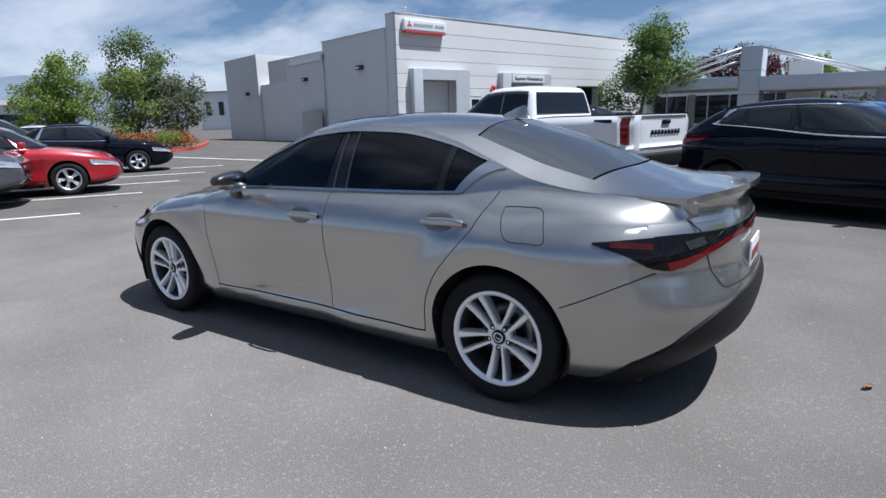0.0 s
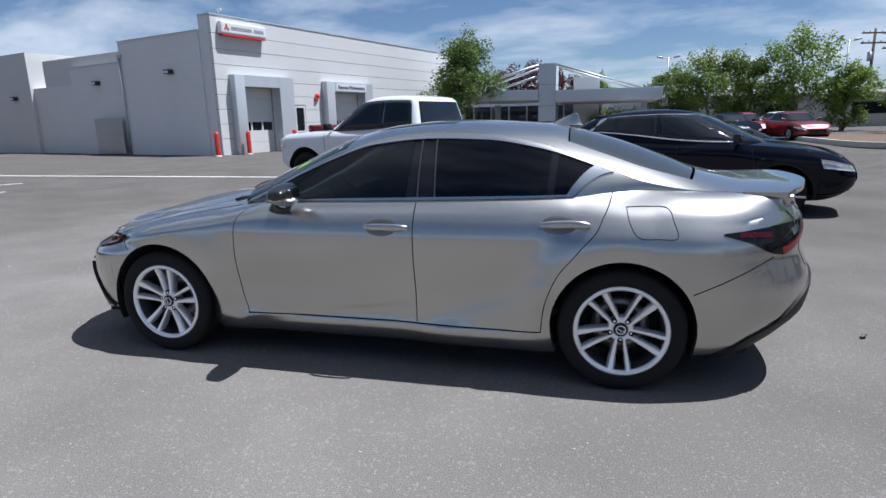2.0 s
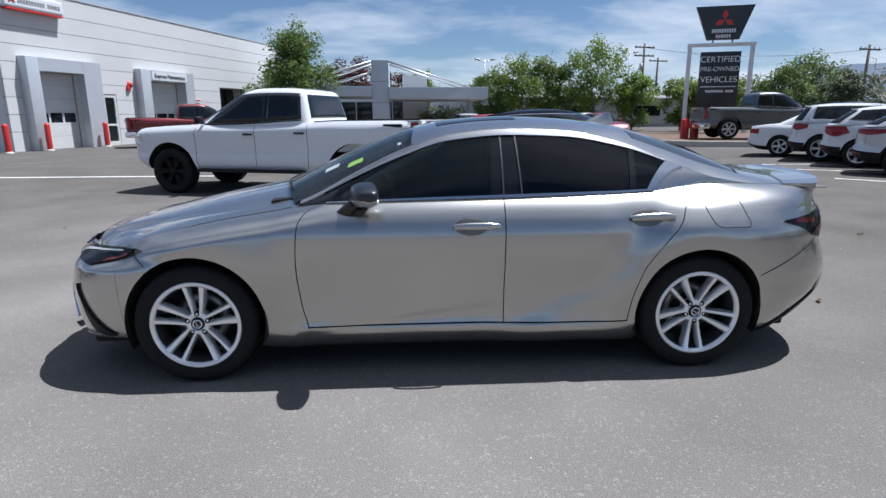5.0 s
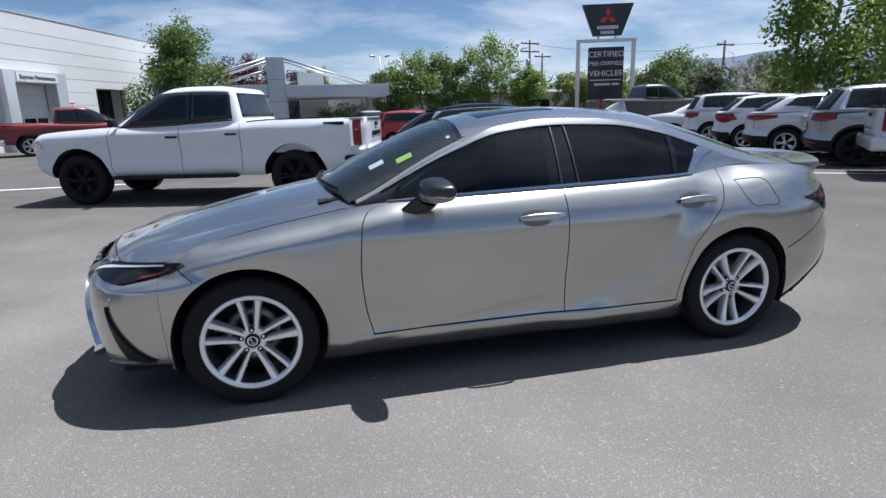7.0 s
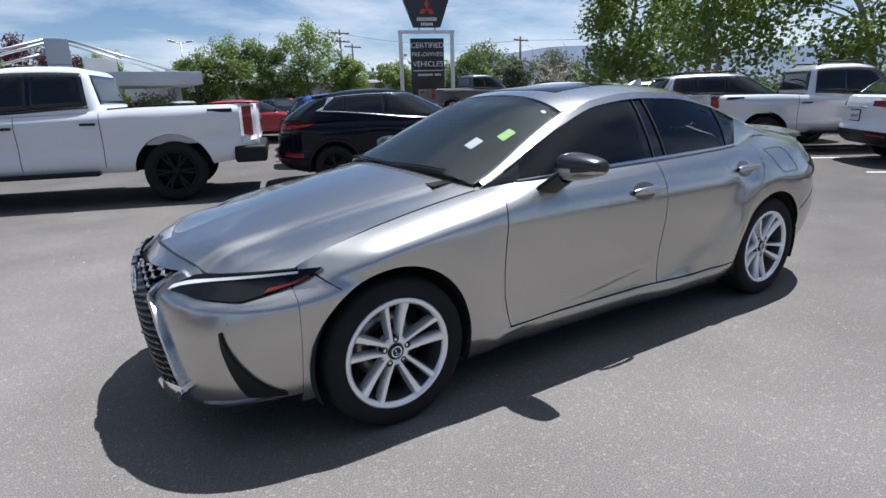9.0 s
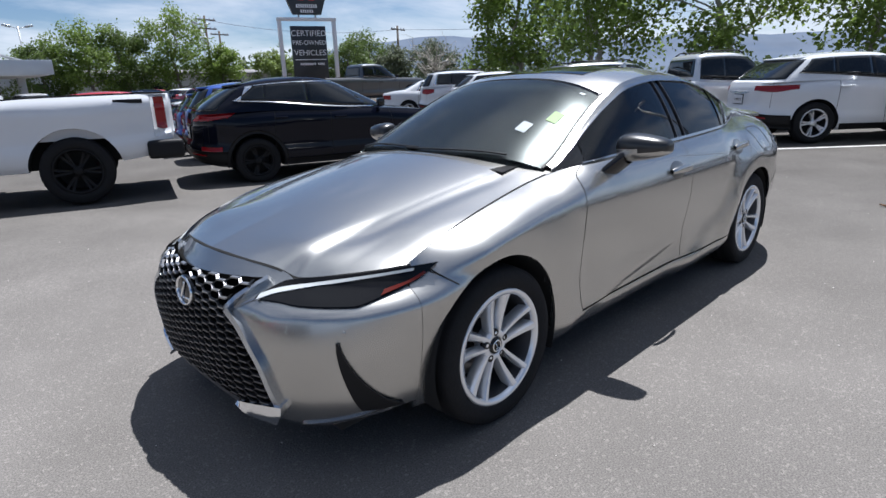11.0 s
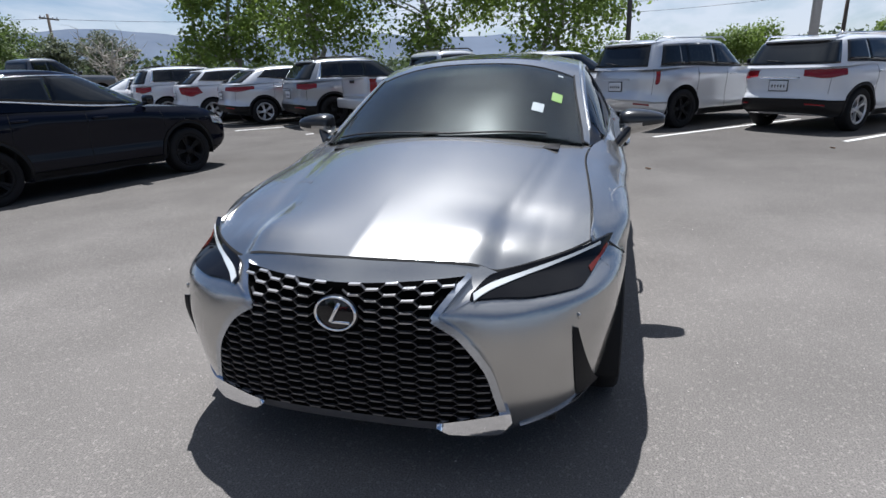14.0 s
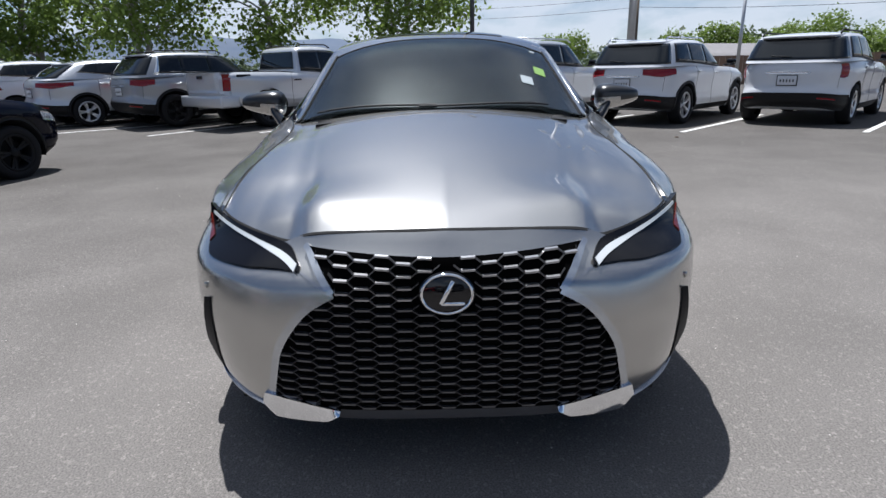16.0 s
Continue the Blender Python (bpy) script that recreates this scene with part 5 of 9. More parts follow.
def build_hero():
    car = thing("sedan", "silver-beige metallic sport sedan with tinted windows and silver alloy wheels", "car", "", pose(0, 0, 0))
    P = M["hero"]
    arch = dict(f=(1.40, 0.345, 0.372), r=(-1.40, 0.345, 0.368))

    def arches(ob, which):
        bm = bmesh.new()
        for k in which:
            x, z, r = arch[k]
            for s in (-1, 1):
                bmesh.ops.create_cone(bm, cap_ends=True, segments=64, radius1=r, radius2=r, depth=0.5,
                                      matrix=Matrix.Translation((x, s * 0.82, z)) @ Matrix.Rotation(math.pi / 2, 4, "X"))
        cut(ob, bm)
        for p in ob.data.polygons:
            p.use_smooth = True
        ob.data.set_sharp_from_angle(angle=radians(35))

    GAP = 0.0028
    DF = [(0.0, 0.795), (0.2, 0.828), (0.45, 0.842), (0.75, 0.826), (0.9, 0.79), (1.0, 0.69)]          # front edge of the front door by height share
    DR = [(0.0, -0.985), (0.15, -1.0), (0.35, -1.06), (0.52, -1.17), (0.68, -1.275), (0.85, -1.315), (1.0, -1.335)]
    def fx(v): return smooth_lerp(DF, v)
    def rx(v): return smooth_lerp(DR, v)
    def skin2(x, v, o):
        if v < 0.1:
            return flank(x, 0.20 + 0.108 * v / 0.1, o)
        return side_skin(x, (v - 0.1) / 0.9, 0.308, o)
    def v2(v):
        return max(0.0, (v - 0.1) / 0.9)
    for s in (1, -1):
        # doors: foot at the sill line
        def door_f(u, v, o):
            return side_skin((-0.285 + GAP) + (fx(v) - GAP - (-0.285 + GAP)) * u, v, 0.308, o)
        def door_r(u, v, o):
            return side_skin(rx(v) + GAP + (-0.285 - GAP - rx(v) - GAP) * u, v, 0.308, o)
        d1 = sheet("front_door", door_f, 40, 44, P, car, s)
        d2 = sheet("rear_door", door_r, 40, 44, P, car, s)
        arches(d2, "r")
        # front wing, from the door's edge to the lamp
        def wing(u, v, o):
            x0 = fx(v2(v)) + GAP
            x1 = 1.80 - 0.04 * max(0, (v - 0.75) / 0.25)
            return skin2(x0 + (x1 - x0) * u, v, o)
        w1 = sheet("front_wing", wing, 44, 48, P, car, s)
        arches(w1, "f")
        # rear wing: flank behind the door up to the boot line
        def quarter(u, v, o):
            x0 = rx(v2(v)) - GAP
            x1 = -2.06 - 0.16 * min(max((v - 0.730) / 0.018, 0.0), 1.0)
            return skin2(x0 + (x1 - x0) * u, v, o)
        q1 = sheet("rear_wing", quarter, 44, 48, P, car, s)
        arches(q1, "r")
        # sill
        def sill(u, v, o):
            x = -1.06 + 2.12 * u
            return flank(x, 0.165 + 0.135 * v, o)
        sl = sheet("sill", sill, 40, 10, P, car, s)
        arches(sl, "fr")
        bm = bmesh.new()
        slab(bm, lambda u, v, o: flank(-1.05 + 2.1 * u, 0.150 + 0.03 * v, -0.02 + o) * 1.0 if s > 0 else Vector((1, -1, 1)) * flank(-1.05 + 2.1 * u, 0.150 + 0.03 * v, -0.02 + o), 20, 1, 0.02, flip=(s < 0))
        part("sill_strip", bm, M["black"], car)
        # window frame above the belt
        def band(x0, x1, t0, t1, name, mat, off=0.0, n=24):
            return sheet(name, lambda u, v, o: side_glass(x0(v) + (x1(v) - x0(v)) * u, t0 + (t1 - t0) * v, off + o), n, 8, mat, car, s, 0.012)
        band(lambda v: -1.34, lambda v: 0.84, 0.90, 1.0, "roof_rail", P, 0.0, 60)
        band(lambda v: -1.86, lambda v: -1.14 - 0.19 * v, 0.0, 1.0, "rear_pillar", P, 0.0, 40)
        band(lambda v: -0.395 + 0.02 * v, lambda v: -0.215 - 0.01 * v, 0.0, 0.93, "middle_pillar", M["gloss_black"], -0.004)
        band(lambda v: -0.392 + 0.02 * v, lambda v: -0.384 + 0.02 * v, 0.04, 0.90, "pane_edge", M["dark_metal"], 0.005, 2)
        band(lambda v: -0.291 + 0.003 * v, lambda v: -0.283 + 0.003 * v, 0.03, 0.92, "pillar_strip", M["dark_metal"], 0.004, 2)
        band(lambda v: 0.60 - 0.0 * v, lambda v: 0.84, 0.0, 0.9, "mirror_corner", M["gloss_black"], -0.002)
        # panes
        band(lambda v: -0.215 - 0.02 * v, lambda v: 0.66 - 0.06 * v, 0.03, 0.91, "front_side_window", M["front_glass"], 0.001, 40)
        band(lambda v: -1.000 - 0.02 * v, lambda v: -0.385 + 0.02 * v, 0.03, 0.91, "rear_side_window", M["hero_glass"], 0.001, 40)
        band(lambda v: -1.10 - 0.150 * v, lambda v: -1.030 - 0.02 * v, 0.03, 0.91, "quarter_window", M["hero_glass"], 0.001)
        band(lambda v: -1.034 - 0.02 * v, lambda v: -0.998 - 0.02 * v, 0.03, 0.91, "window_divider", M["gloss_black"], 0.006, 2)
        # bright surround
        ribbon("belt_trim", [(0.68, 0.02), (0.3, 0.02), (-0.3, 0.02), (-0.8, 0.02), (-1.0, 0.02), (-1.14, 0.025)], lambda a, b, o: side_glass(a, b, o), 0.036, M["satin_trim"], car, s, 0.010, 0.010, 60)
        band(lambda v: -1.136 - 0.205 * v, lambda v: -1.095 - 0.150 * v, 0.0, 0.93, "rear_corner_trim", M["satin_trim"], 0.009, 12)
        ribbon("roof_trim", [(0.70, 0.90), (0.4, 0.905), (0.0, 0.91), (-0.5, 0.91), (-1.0, 0.91), (-1.29, 0.92)], lambda a, b, o: side_glass(a, b, o), 0.038, M["satin_trim"], car, s, 0.010, 0.010, 60)
        # door handles in their cups
        for xh, zh in ((-0.13, 0.858), (-1.10, 0.886)):
            bm = bmesh.new()
            c = flank(xh + 0.03, zh)
            def cup(u, v):
                a = 2 * math.pi * u
                r = 0.004 + 0.996 * v
                return flank(c.x + 0.092 * r * math.cos(a), c.z + 0.047 * r * math.sin(a), 0.0035 - 0.0032 * r ** 6)
            grid(bm, cup, 32, 6)
            if s < 0:
                for v in bm.verts: v.co.y = -v.co.y
            bmesh.ops.recalc_face_normals(bm, faces=bm.faces)
            dd = d1 if xh > -0.3 else d2
            # flat disc, not a hollow: the recess's shade is put into its colour
            part("handle_cup", bm, M["cup_shade"], dd)
            bm = bmesh.new()
            def bar(u, v, o, xh=xh, zh=zh):
                x = xh - 0.125 + 0.25 * u
                bow = 0.016 * (1 - (2 * u - 1) ** 4)
                a = 2 * math.pi * v
                p = flank(x, zh, 0.004 + bow)
                hh = 0.021 * (1 - 0.35 * abs(2 * u - 1) ** 3)
                return p + Vector((0, 0.011 * math.cos(a) + 0.006, hh * math.sin(a)))
            grid(bm, lambda u, v: bar(u, v, 0), 20, 12)
            if s < 0:
                for v in bm.verts: v.co.y = -v.co.y
            bmesh.ops.recalc_face_normals(bm, faces=bm.faces)
            part("door_handle", bm, P, dd, "body-coloured pull handle")
        # mirror: dark upper cap, painted lower shell, stalk on the door
        bm = bmesh.new()
        def shell(u, v):
            a, b = 2 * math.pi * u, math.pi * (v - 0.5)
            k = math.cos(b) ** 0.42
            ca, sa = math.cos(a), math.sin(a)
            ysh = math.copysign(abs(math.sin(b)) ** 0.9, math.sin(b))      # -1 inboard, 1 outboard
            f = (ysh + 1) / 2
            up, dn = 0.080 - 0.036 * f, 0.082 - 0.044 * f
            sz = (up if sa > 0 else dn) * math.copysign(abs(sa) ** 0.62, sa) * k
            sx = (0.112 - 0.035 * f if ca > 0 else 0.045) * math.copysign(abs(ca) ** 0.8, ca) * k
            return Vector((0.445 + sx - 0.025 * f, 0.972 + 0.118 * ysh, 1.036 + sz + 0.006 * f))
        grid(bm, shell, 40, 20)
        bmesh.ops.remove_doubles(bm, verts=bm.verts, dist=0.0005)
        bmesh.ops.recalc_face_normals(bm, faces=bm.faces)
        for f in bm.faces:
            f.material_index = 1 if f.calc_center_median().z > 1.030 else 0
        if s < 0:
            for v in bm.verts: v.co.y = -v.co.y
            bmesh.ops.reverse_faces(bm, faces=bm.faces)
        mir = part("wing_mirror", bm, [P, M["cap_black"]], car, "mirror with a black cap over a silver shell")
        bm = bmesh.new()
        def stalk(u, v):
            a = 2 * math.pi * v
            p = Vector((0.555, 0.845, 0.925)).lerp(Vector((0.475, 0.915, 1.005)), u)
            return p + Vector((0.070 * math.cos(a) * (1 - 0.1 * u), 0, 0.042 * math.sin(a)))
        grid(bm, stalk, 6, 16)
        if s < 0:
            for v in bm.verts: v.co.y = -v.co.y
        bmesh.ops.recalc_face_normals(bm, faces=bm.faces)
        part("mirror_stalk", bm, M["gloss_black"], mir, "black mirror stalk")
        bm = bmesh.new()
        lathe(bm, [(0.001, 0.0), (0.062, 0.0), (0.064, -0.004)], 28, axis="Z", m=Matrix.Translation((0.388, s * 0.970, 1.038)) @ Matrix.Rotation(-math.pi / 2, 4, "Y") @ Matrix.Diagonal((0.75, 1.5, 1, 1)))
        bmesh.ops.recalc_face_normals(bm, faces=bm.faces)
        part("mirror_glass", bm, M["mirror_glass"], mir)
        # head lamp: dark lens with a bright strip, amber corner
        def lamp(u, v, o):
            y = 0.418 + (0.833 - 0.418) * u
            zt = smooth_lerp([(0.418, 0.668), (0.467, 0.708), (0.64, 0.729), (0.833, 0.757)], y)
            zb = smooth_lerp([(0.418, 0.656), (0.49, 0.657), (0.60, 0.651), (0.74, 0.650), (0.78, 0.674), (0.81, 0.714), (0.833, 0.754)], y)
            return nose(y, zb + (zt - zb) * v, 0.008 + o)
        hl = sheet("head_lamp", lamp, 40, 10, M["smoked_lamp"], car, s, 0.02, "smoked head lamp with a white running light")
        ribbon("running_light", [(0.428, 0.660), (0.47, 0.678), (0.545, 0.694), (0.65, 0.713), (0.79, 0.739)], nose, 0.0125, M["led"], hl, s, 0.012, 0.008, 30, taper=lambda u: 1.3 - 0.6 * u)
        ribbon("corner_reflector", [(0.765, 0.675), (0.79, 0.695), (0.815, 0.728)], nose, 0.022, M["red_amber"], hl, s, 0.012, 0.006, 10, taper=lambda u: 0.75 - 0.4 * u)
        ribbon("lamp_crease", [(0.340, 0.618), (0.39, 0.645), (0.43, 0.662)], nose, 0.010, M["dark_chrome"], hl, s, 0.003, 0.004, 16, taper=lambda u: 1 - 0.6 * u)
        # side intake
        def vent(u, v, o):
            z = 0.262 + (0.545 - 0.262) * v
            y0 = 0.742 - 0.014 * (z - 0.262) / 0.283
            y1 = 0.800 - 0.065 * (z - 0.262) / 0.283
            y = y0 + (y1 - y0) * u
            return nose(y, z, 0.004 + 0.011 * u + o)
        sheet("side_intake", vent, 12, 20, M["black"], car, s, 0.012, "black slanted air intake")
        ribbon("intake_trim", [(0.57, 0.206), (0.68, 0.228), (0.78, 0.252)], nose, 0.012, M["dark_chrome"], car, s, 0.008, 0.012, 16, taper=lambda u: 0.4 + 0.6 * u)
        # parking sensor
        bm = bmesh.new()
        c = nose(0.745, 0.575, 0.002)
        bmesh.ops.create_uvsphere(bm, u_segments=14, v_segments=8, radius=0.011, matrix=Matrix.Translation((c.x, s * c.y, c.z)) @ Matrix.Diagonal((0.5, 0.5, 1, 1)))
        part("parking_sensor", bm, P, car)
        # grille surround and chrome foot
        ribbon("grille_frame", [(0.402, 0.708), (0.362, 0.662), (0.314, 0.610)], nose, 0.018, M["satin_trim"], car, s, 0.021, 0.025, 20)
        ribbon("grille_frame", [(0.314, 0.612), (0.402, 0.556), (0.476, 0.455), (0.506, 0.35), (0.520, 0.288)], nose, 0.022, M["satin_trim"], car, s, 0.021, 0.025, 50)
        def foot(u, v, o):
            y = 0.315 + (0.540 - 0.315) * u
            z0 = smooth_lerp([(0.315, 0.250), (0.36, 0.226), (0.50, 0.224), (0.540, 0.268)], y)
            z1 = smooth_lerp([(0.315, 0.256), (0.51, 0.290), (0.540, 0.292)], y)
            return nose(y, z0 + (z1 - z0) * v, 0.028 + 0.014 * (1 - v) + o)
        sheet("grille_foot", foot, 24, 8, M["chrome"], car, s, 0.04, "chrome corner of the grille")
        # tail lamp: dark wrap-round with a red field
        def tl(u, v, o):
            n, w, xe = smooth_lerp(TAIL_N, 0.82), flank_w(XR, 0.82), smooth_lerp(TAIL_X, 0.82)
            f0 = math.asin(((XR + 1.86) / (XR - xe)) ** (n / 2))
            f = f0 + (math.pi / 2 - f0) * u
            x, y = XR + (xe - XR) * math.sin(f) ** (2 / n), w * math.cos(f) ** (2 / n)
            zt = smooth_lerp([(-2.2, 0.887), (-2.05, 0.876), (-1.86, 0.857)], x)
            zb = smooth_lerp([(-2.15, 0.740), (-2.10, 0.752), (-2.0, 0.806), (-1.86, 0.851)], x) if x > -2.13 else smooth_lerp([(0.0, 0.852), (0.37, 0.835), (0.6, 0.785), (0.70, 0.748), (0.76, 0.740)], y)
            z = zb + (zt - zb) * v
            return flank(x, z, 0.007 + o) if x > -2.13 else tail(y, z, 0.007 + o)
        t1 = sheet("tail_lamp", tl, 60, 8, M["smoked_lamp"], car, s, 0.02, "smoked tail lamp with a red field")
        ribbon("red_field", [(0.74, 0.757), (0.66, 0.778), (0.55, 0.812), (0.37, 0.846), (0.0, 0.860)], tail, 0.034, M["lens_red"], t1, s, 0.009, 0.006, 40, taper=lambda u: 1.15 - 0.75 * min(1, u * 1.6))
        ribbon("side_field", [(-1.93, 0.852), (-2.01, 0.848), (-2.09, 0.842)], flank, 0.024, M["deep_red"], t1, s, 0.009, 0.006, 20)
        ribbon("reverse_lamp", [(0.665, 0.838), (0.58, 0.855)], tail, 0.034, M["grey_lens"], t1, s, 0.010, 0.006, 8)
        ribbon("bumper_seam", [(-1.735, 0.555), (-1.85, 0.610), (-1.98, 0.675), (-2.11, 0.735)], flank, 0.005, M["well"], car, s, 0.0012, 0.004, 30)
        ribbon("bumper_seam", [(1.735, 0.752), (1.69, 0.71), (1.635, 0.668)], flank, 0.005, M["well"], car, s, 0.0012, 0.004, 20)
        ribbon("boot_seam", [(0.625, 1.0), (0.60, 0.93), (0.575, 0.888)], tail, 0.006, M["well"], car, s, 0.0015, 0.004, 16)
        ribbon("boot_seam", [(0.575, 0.795), (0.54, 0.70), (0.505, 0.640), (0.40, 0.632), (0.2, 0.632), (0.0, 0.632)], tail, 0.006, M["well"], car, s, 0.0015, 0.004, 40)
        # fuel flap on the left
        if s > 0:
            outline_pts = [(-1.405, 0.975), (-1.42, 0.905), (-1.465, 0.838), (-1.56, 0.832), (-1.645, 0.838), (-1.63, 0.91), (-1.60, 0.973), (-1.50, 0.979), (-1.405, 0.975)]
            def skin_at(x, z, o):
                zs = smooth_lerp(SHOULDER, x)
                if z <= zs:
                    return side_skin(x, 0.72 * (z - 0.2) / (zs - 0.2), 0.2, o)
                lo, hi = 0.72, 1.0
                for _ in range(14):
                    md = (lo + hi) / 2
                    if side_skin(x, md, 0.2).z < z: lo = md
                    else: hi = md
                return side_skin(x, lo, 0.2, o)
            ribbon("fuel_flap_seam", outline_pts, skin_at, 0.0035, M["well"], q1, 1, 0.0012, 0.004, 60)
    # bonnet and nose
    def bon(u, v, o):
        uu = 2 * u - 1
        xf = smooth_lerp([(0, 2.146), (0.222, 2.122), (0.376, 2.086), (0.42, 2.072), (0.479, 2.043), (0.60, 1.965), (0.70, 1.872), (0.772, 1.768)], abs(uu) * 0.772)
        x = (0.90 - 0.06 * uu * uu) + (xf - (0.90 - 0.06 * uu * uu)) * v
        p = bonnet(x, uu * 0.994, o)
        # the front edge meets the bumper's top line
        edge = bonnet(xf, uu * 0.994)
        p.z += (smooth_lerp(NOSE_TOP, abs(edge.y)) + 0.006 - edge.z) * ease((v - 0.55) / 0.45)
        return p
    sheet("bonnet", bon, 120, 48, P, car, 1, 0.012)
    sheet("bonnet_seam", lambda u, v, o: bon(u, 0.9982 + 0.0018 * v, 0.0012 + o) + Vector((0.005, 0, -0.0045)) * v, 90, 2, M["well"], car, 1, 0.003)
    for s in (1, -1):
        sheet("bonnet_seam", lambda u, v, o: bon(0.5 + s * (0.4965 + 0.0032 * u), 0.04 + 0.955 * v, 0.0016 + o), 2, 60, M["well"], car, 1, 0.003)
    def bridge(u, v, o):
        p = bon(u, 1.0, -0.005)
        y = p.y
        q = nose(y, smooth_lerp(NOSE_TOP, abs(y)), -0.003)
        return p.lerp(q, v) + Vector((0, 0, o))
    sheet("lamp_bridge", bridge, 72, 3, P, car, 1, 0.004)
    def front(u, v, o):
        uu = 2 * u - 1
        a = uu * 1.0
        # even steps of angle round the nose
        def y_of(z):
            n = smooth_lerp(NOSE_N, z)
            w = flank_w(XB, z)
            ph0 = math.asin(min(((1.802 - XB) / (smooth_lerp(NOSE_X, z) - XB)) ** (n / 2), 1))
            f = ph0 + (math.pi / 2 - ph0) * (1 - abs(a))
            return math.copysign(w * math.cos(f) ** (2 / n), a), f
        z = 0.165 + (0.757 - 0.165) * v
        y, f = y_of(z)
        top = smooth_lerp([(0, 0.762), (0.222, 0.754), (0.376, 0.742), (0.42, 0.733), (0.479, 0.703), (0.65, 0.728), (0.84, 0.756)], abs(y))
        low = 0.165 + 0.080 * ease((abs(y) - 0.50) / 0.27)
        z = low + (top - low) * v
        y, f = y_of(z)
        return nose(y, z, o)
    fb = sheet("front_bumper", front, 90, 48, P, car, 1, 0.012)
    arches(fb, "f")
    # grille: dark backing, honeycomb of bars, emblem
    def half_w(z):
        return smooth_lerp([(0.235, 0.49), (0.288, 0.515), (0.35, 0.503), (0.455, 0.473), (0.556, 0.398), (0.61, 0.312), (0.663, 0.360), (0.705, 0.396)], z)
    def back(u, v, o):
        z = 0.245 + (0.694 - 0.245) * v
        y = (2 * u - 1) * half_w(z)
        return nose(y, z + 0.010 * v * (y / 0.39) ** 2, 0.009 + 0.014 * max(0.0, (v - 0.8) / 0.2) + o)
    gr = sheet("grille", back, 60, 60, M["grille_back"], car, 1, 0.01, "black spindle-shaped mesh grille")
    bm = bmesh.new()
    # rows at even steps along the leaning face
    zs = [0.252 + 0.440 * k / 200 for k in range(201)]
    arc = [0.0]
    for za, zb in zip(zs, zs[1:]):
        arc.append(arc[-1] + 0.5 * (zb - za) + 0.5 * (nose(0.2, zb) - nose(0.2, za)).length)
    rows = 32
    def row_z(r):
        s = arc[-1] * (r + 0.5) / rows
        return next((z for z, a in zip(zs, arc) if a >= s), zs[-1])
    for r in range(rows):
        z = row_z(r)
        dz = row_z(r + 1) - z if r < rows - 1 else 0.012
        W = half_w(z)
        pitch = 0.116
        k0 = int(W / pitch) + 2
        for k in range(-k0, k0 + 1):
            y = (k + (0.5 if r % 2 else 0.0)) * pitch
            if abs(y) > W - 0.012 or (y / 0.085) ** 2 + ((z - 0.612) / 0.068) ** 2 < 1:
                continue
            # a flat bar with two legs up to the next row
            hw = 0.019
            def blade(y0, z0, y1, z1, th, out):
                y1 = max(-W + 0.006, min(W - 0.006, y1)); y0 = max(-W + 0.006, min(W - 0.006, y0))
                a, b = nose(y0, z0, out + 0.014 * max(0.0, (z0 - 0.604) / 0.09)), nose(y1, z1, out + 0.014 * max(0.0, (z1 - 0.604) / 0.09))
                up = Vector((0, 0, th))
                if abs(z1 - z0) > 0.004:
                    up = Vector((0, th * 0.35, th))
                depth = Vector((-0.012, 0, 0))
                vs = [bm.verts.new(p) for p in (a - up, b - up, b + up, a + up, a - up * 1.6 + depth, b - up * 1.6 + depth, b + up * 1.6 + depth, a + up * 1.6 + depth)]
                for q in ((0, 1, 2, 3), (3, 2, 6, 7), (0, 4, 5, 1), (0, 3, 7, 4), (1, 5, 6, 2)):
                    bm.faces.new([vs[i] for i in q])
            blade(y - hw, z, y + hw, z, 0.0026, 0.020)
            bm.faces.ensure_lookup_table()
            for f in bm.faces[-5:]:
                f.material_index = 1
            if r < rows - 1 and z + dz < 0.694:
                blade(y - hw, z, y - pitch / 2 + hw, z + dz, 0.0015, 0.017)
                blade(y + hw, z, y + pitch / 2 - hw, z + dz, 0.0015, 0.017)
    bmesh.ops.recalc_face_normals(bm, faces=bm.faces)
    # upper rows go one tone up: their sky glint is put into colour
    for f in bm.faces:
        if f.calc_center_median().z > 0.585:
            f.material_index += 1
    part("mesh", bm, [M["mesh_black"], M["mesh_mid"], M["mesh_lit"]], gr, "", False)["kind"] = "stuff"
    bm = bmesh.new()
    c = nose(0, 0.612, 0.02)
    em = Matrix.Translation(c) @ Matrix.Rotation(radians(-7), 4, "Y") @ Matrix.Rotation(math.pi / 2, 4, "Y") @ Matrix.Diagonal((0.82, 1.04, 1, 1))
    lathe(bm, [(0.074, -0.02), (0.075, 0.000), (0.070, 0.002), (0.0005, 0.003)], 48, axis="Z", m=em)
    emb = part("emblem", bm, M["gloss_black"], gr, "oval emblem, chrome on black")
    bm = bmesh.new()
    lathe(bm, [(0.062, 0.002), (0.064, 0.008), (0.069, 0.008), (0.071, 0.002)], 48, axis="Z", m=em)
    box(bm, 0.006, 0.012, 0.074, Matrix.Translation(c + Vector((0.007, 0.0, 0.006))) @ Matrix.Rotation(radians(-7), 4, "Y") @ Matrix.Rotation(radians(-28), 4, "X"), 0.002, 1)
    box(bm, 0.006, 0.066, 0.011, Matrix.Translation(c + Vector((0.004, 0.016, -0.028))) @ Matrix.Rotation(radians(-7), 4, "Y"), 0.002, 1)
    part("emblem_ring", bm, M["chrome"], emb)
    def lip(u, v, o):
        uu = 2 * u - 1
        z = 0.205 + (0.246 - 0.205) * v
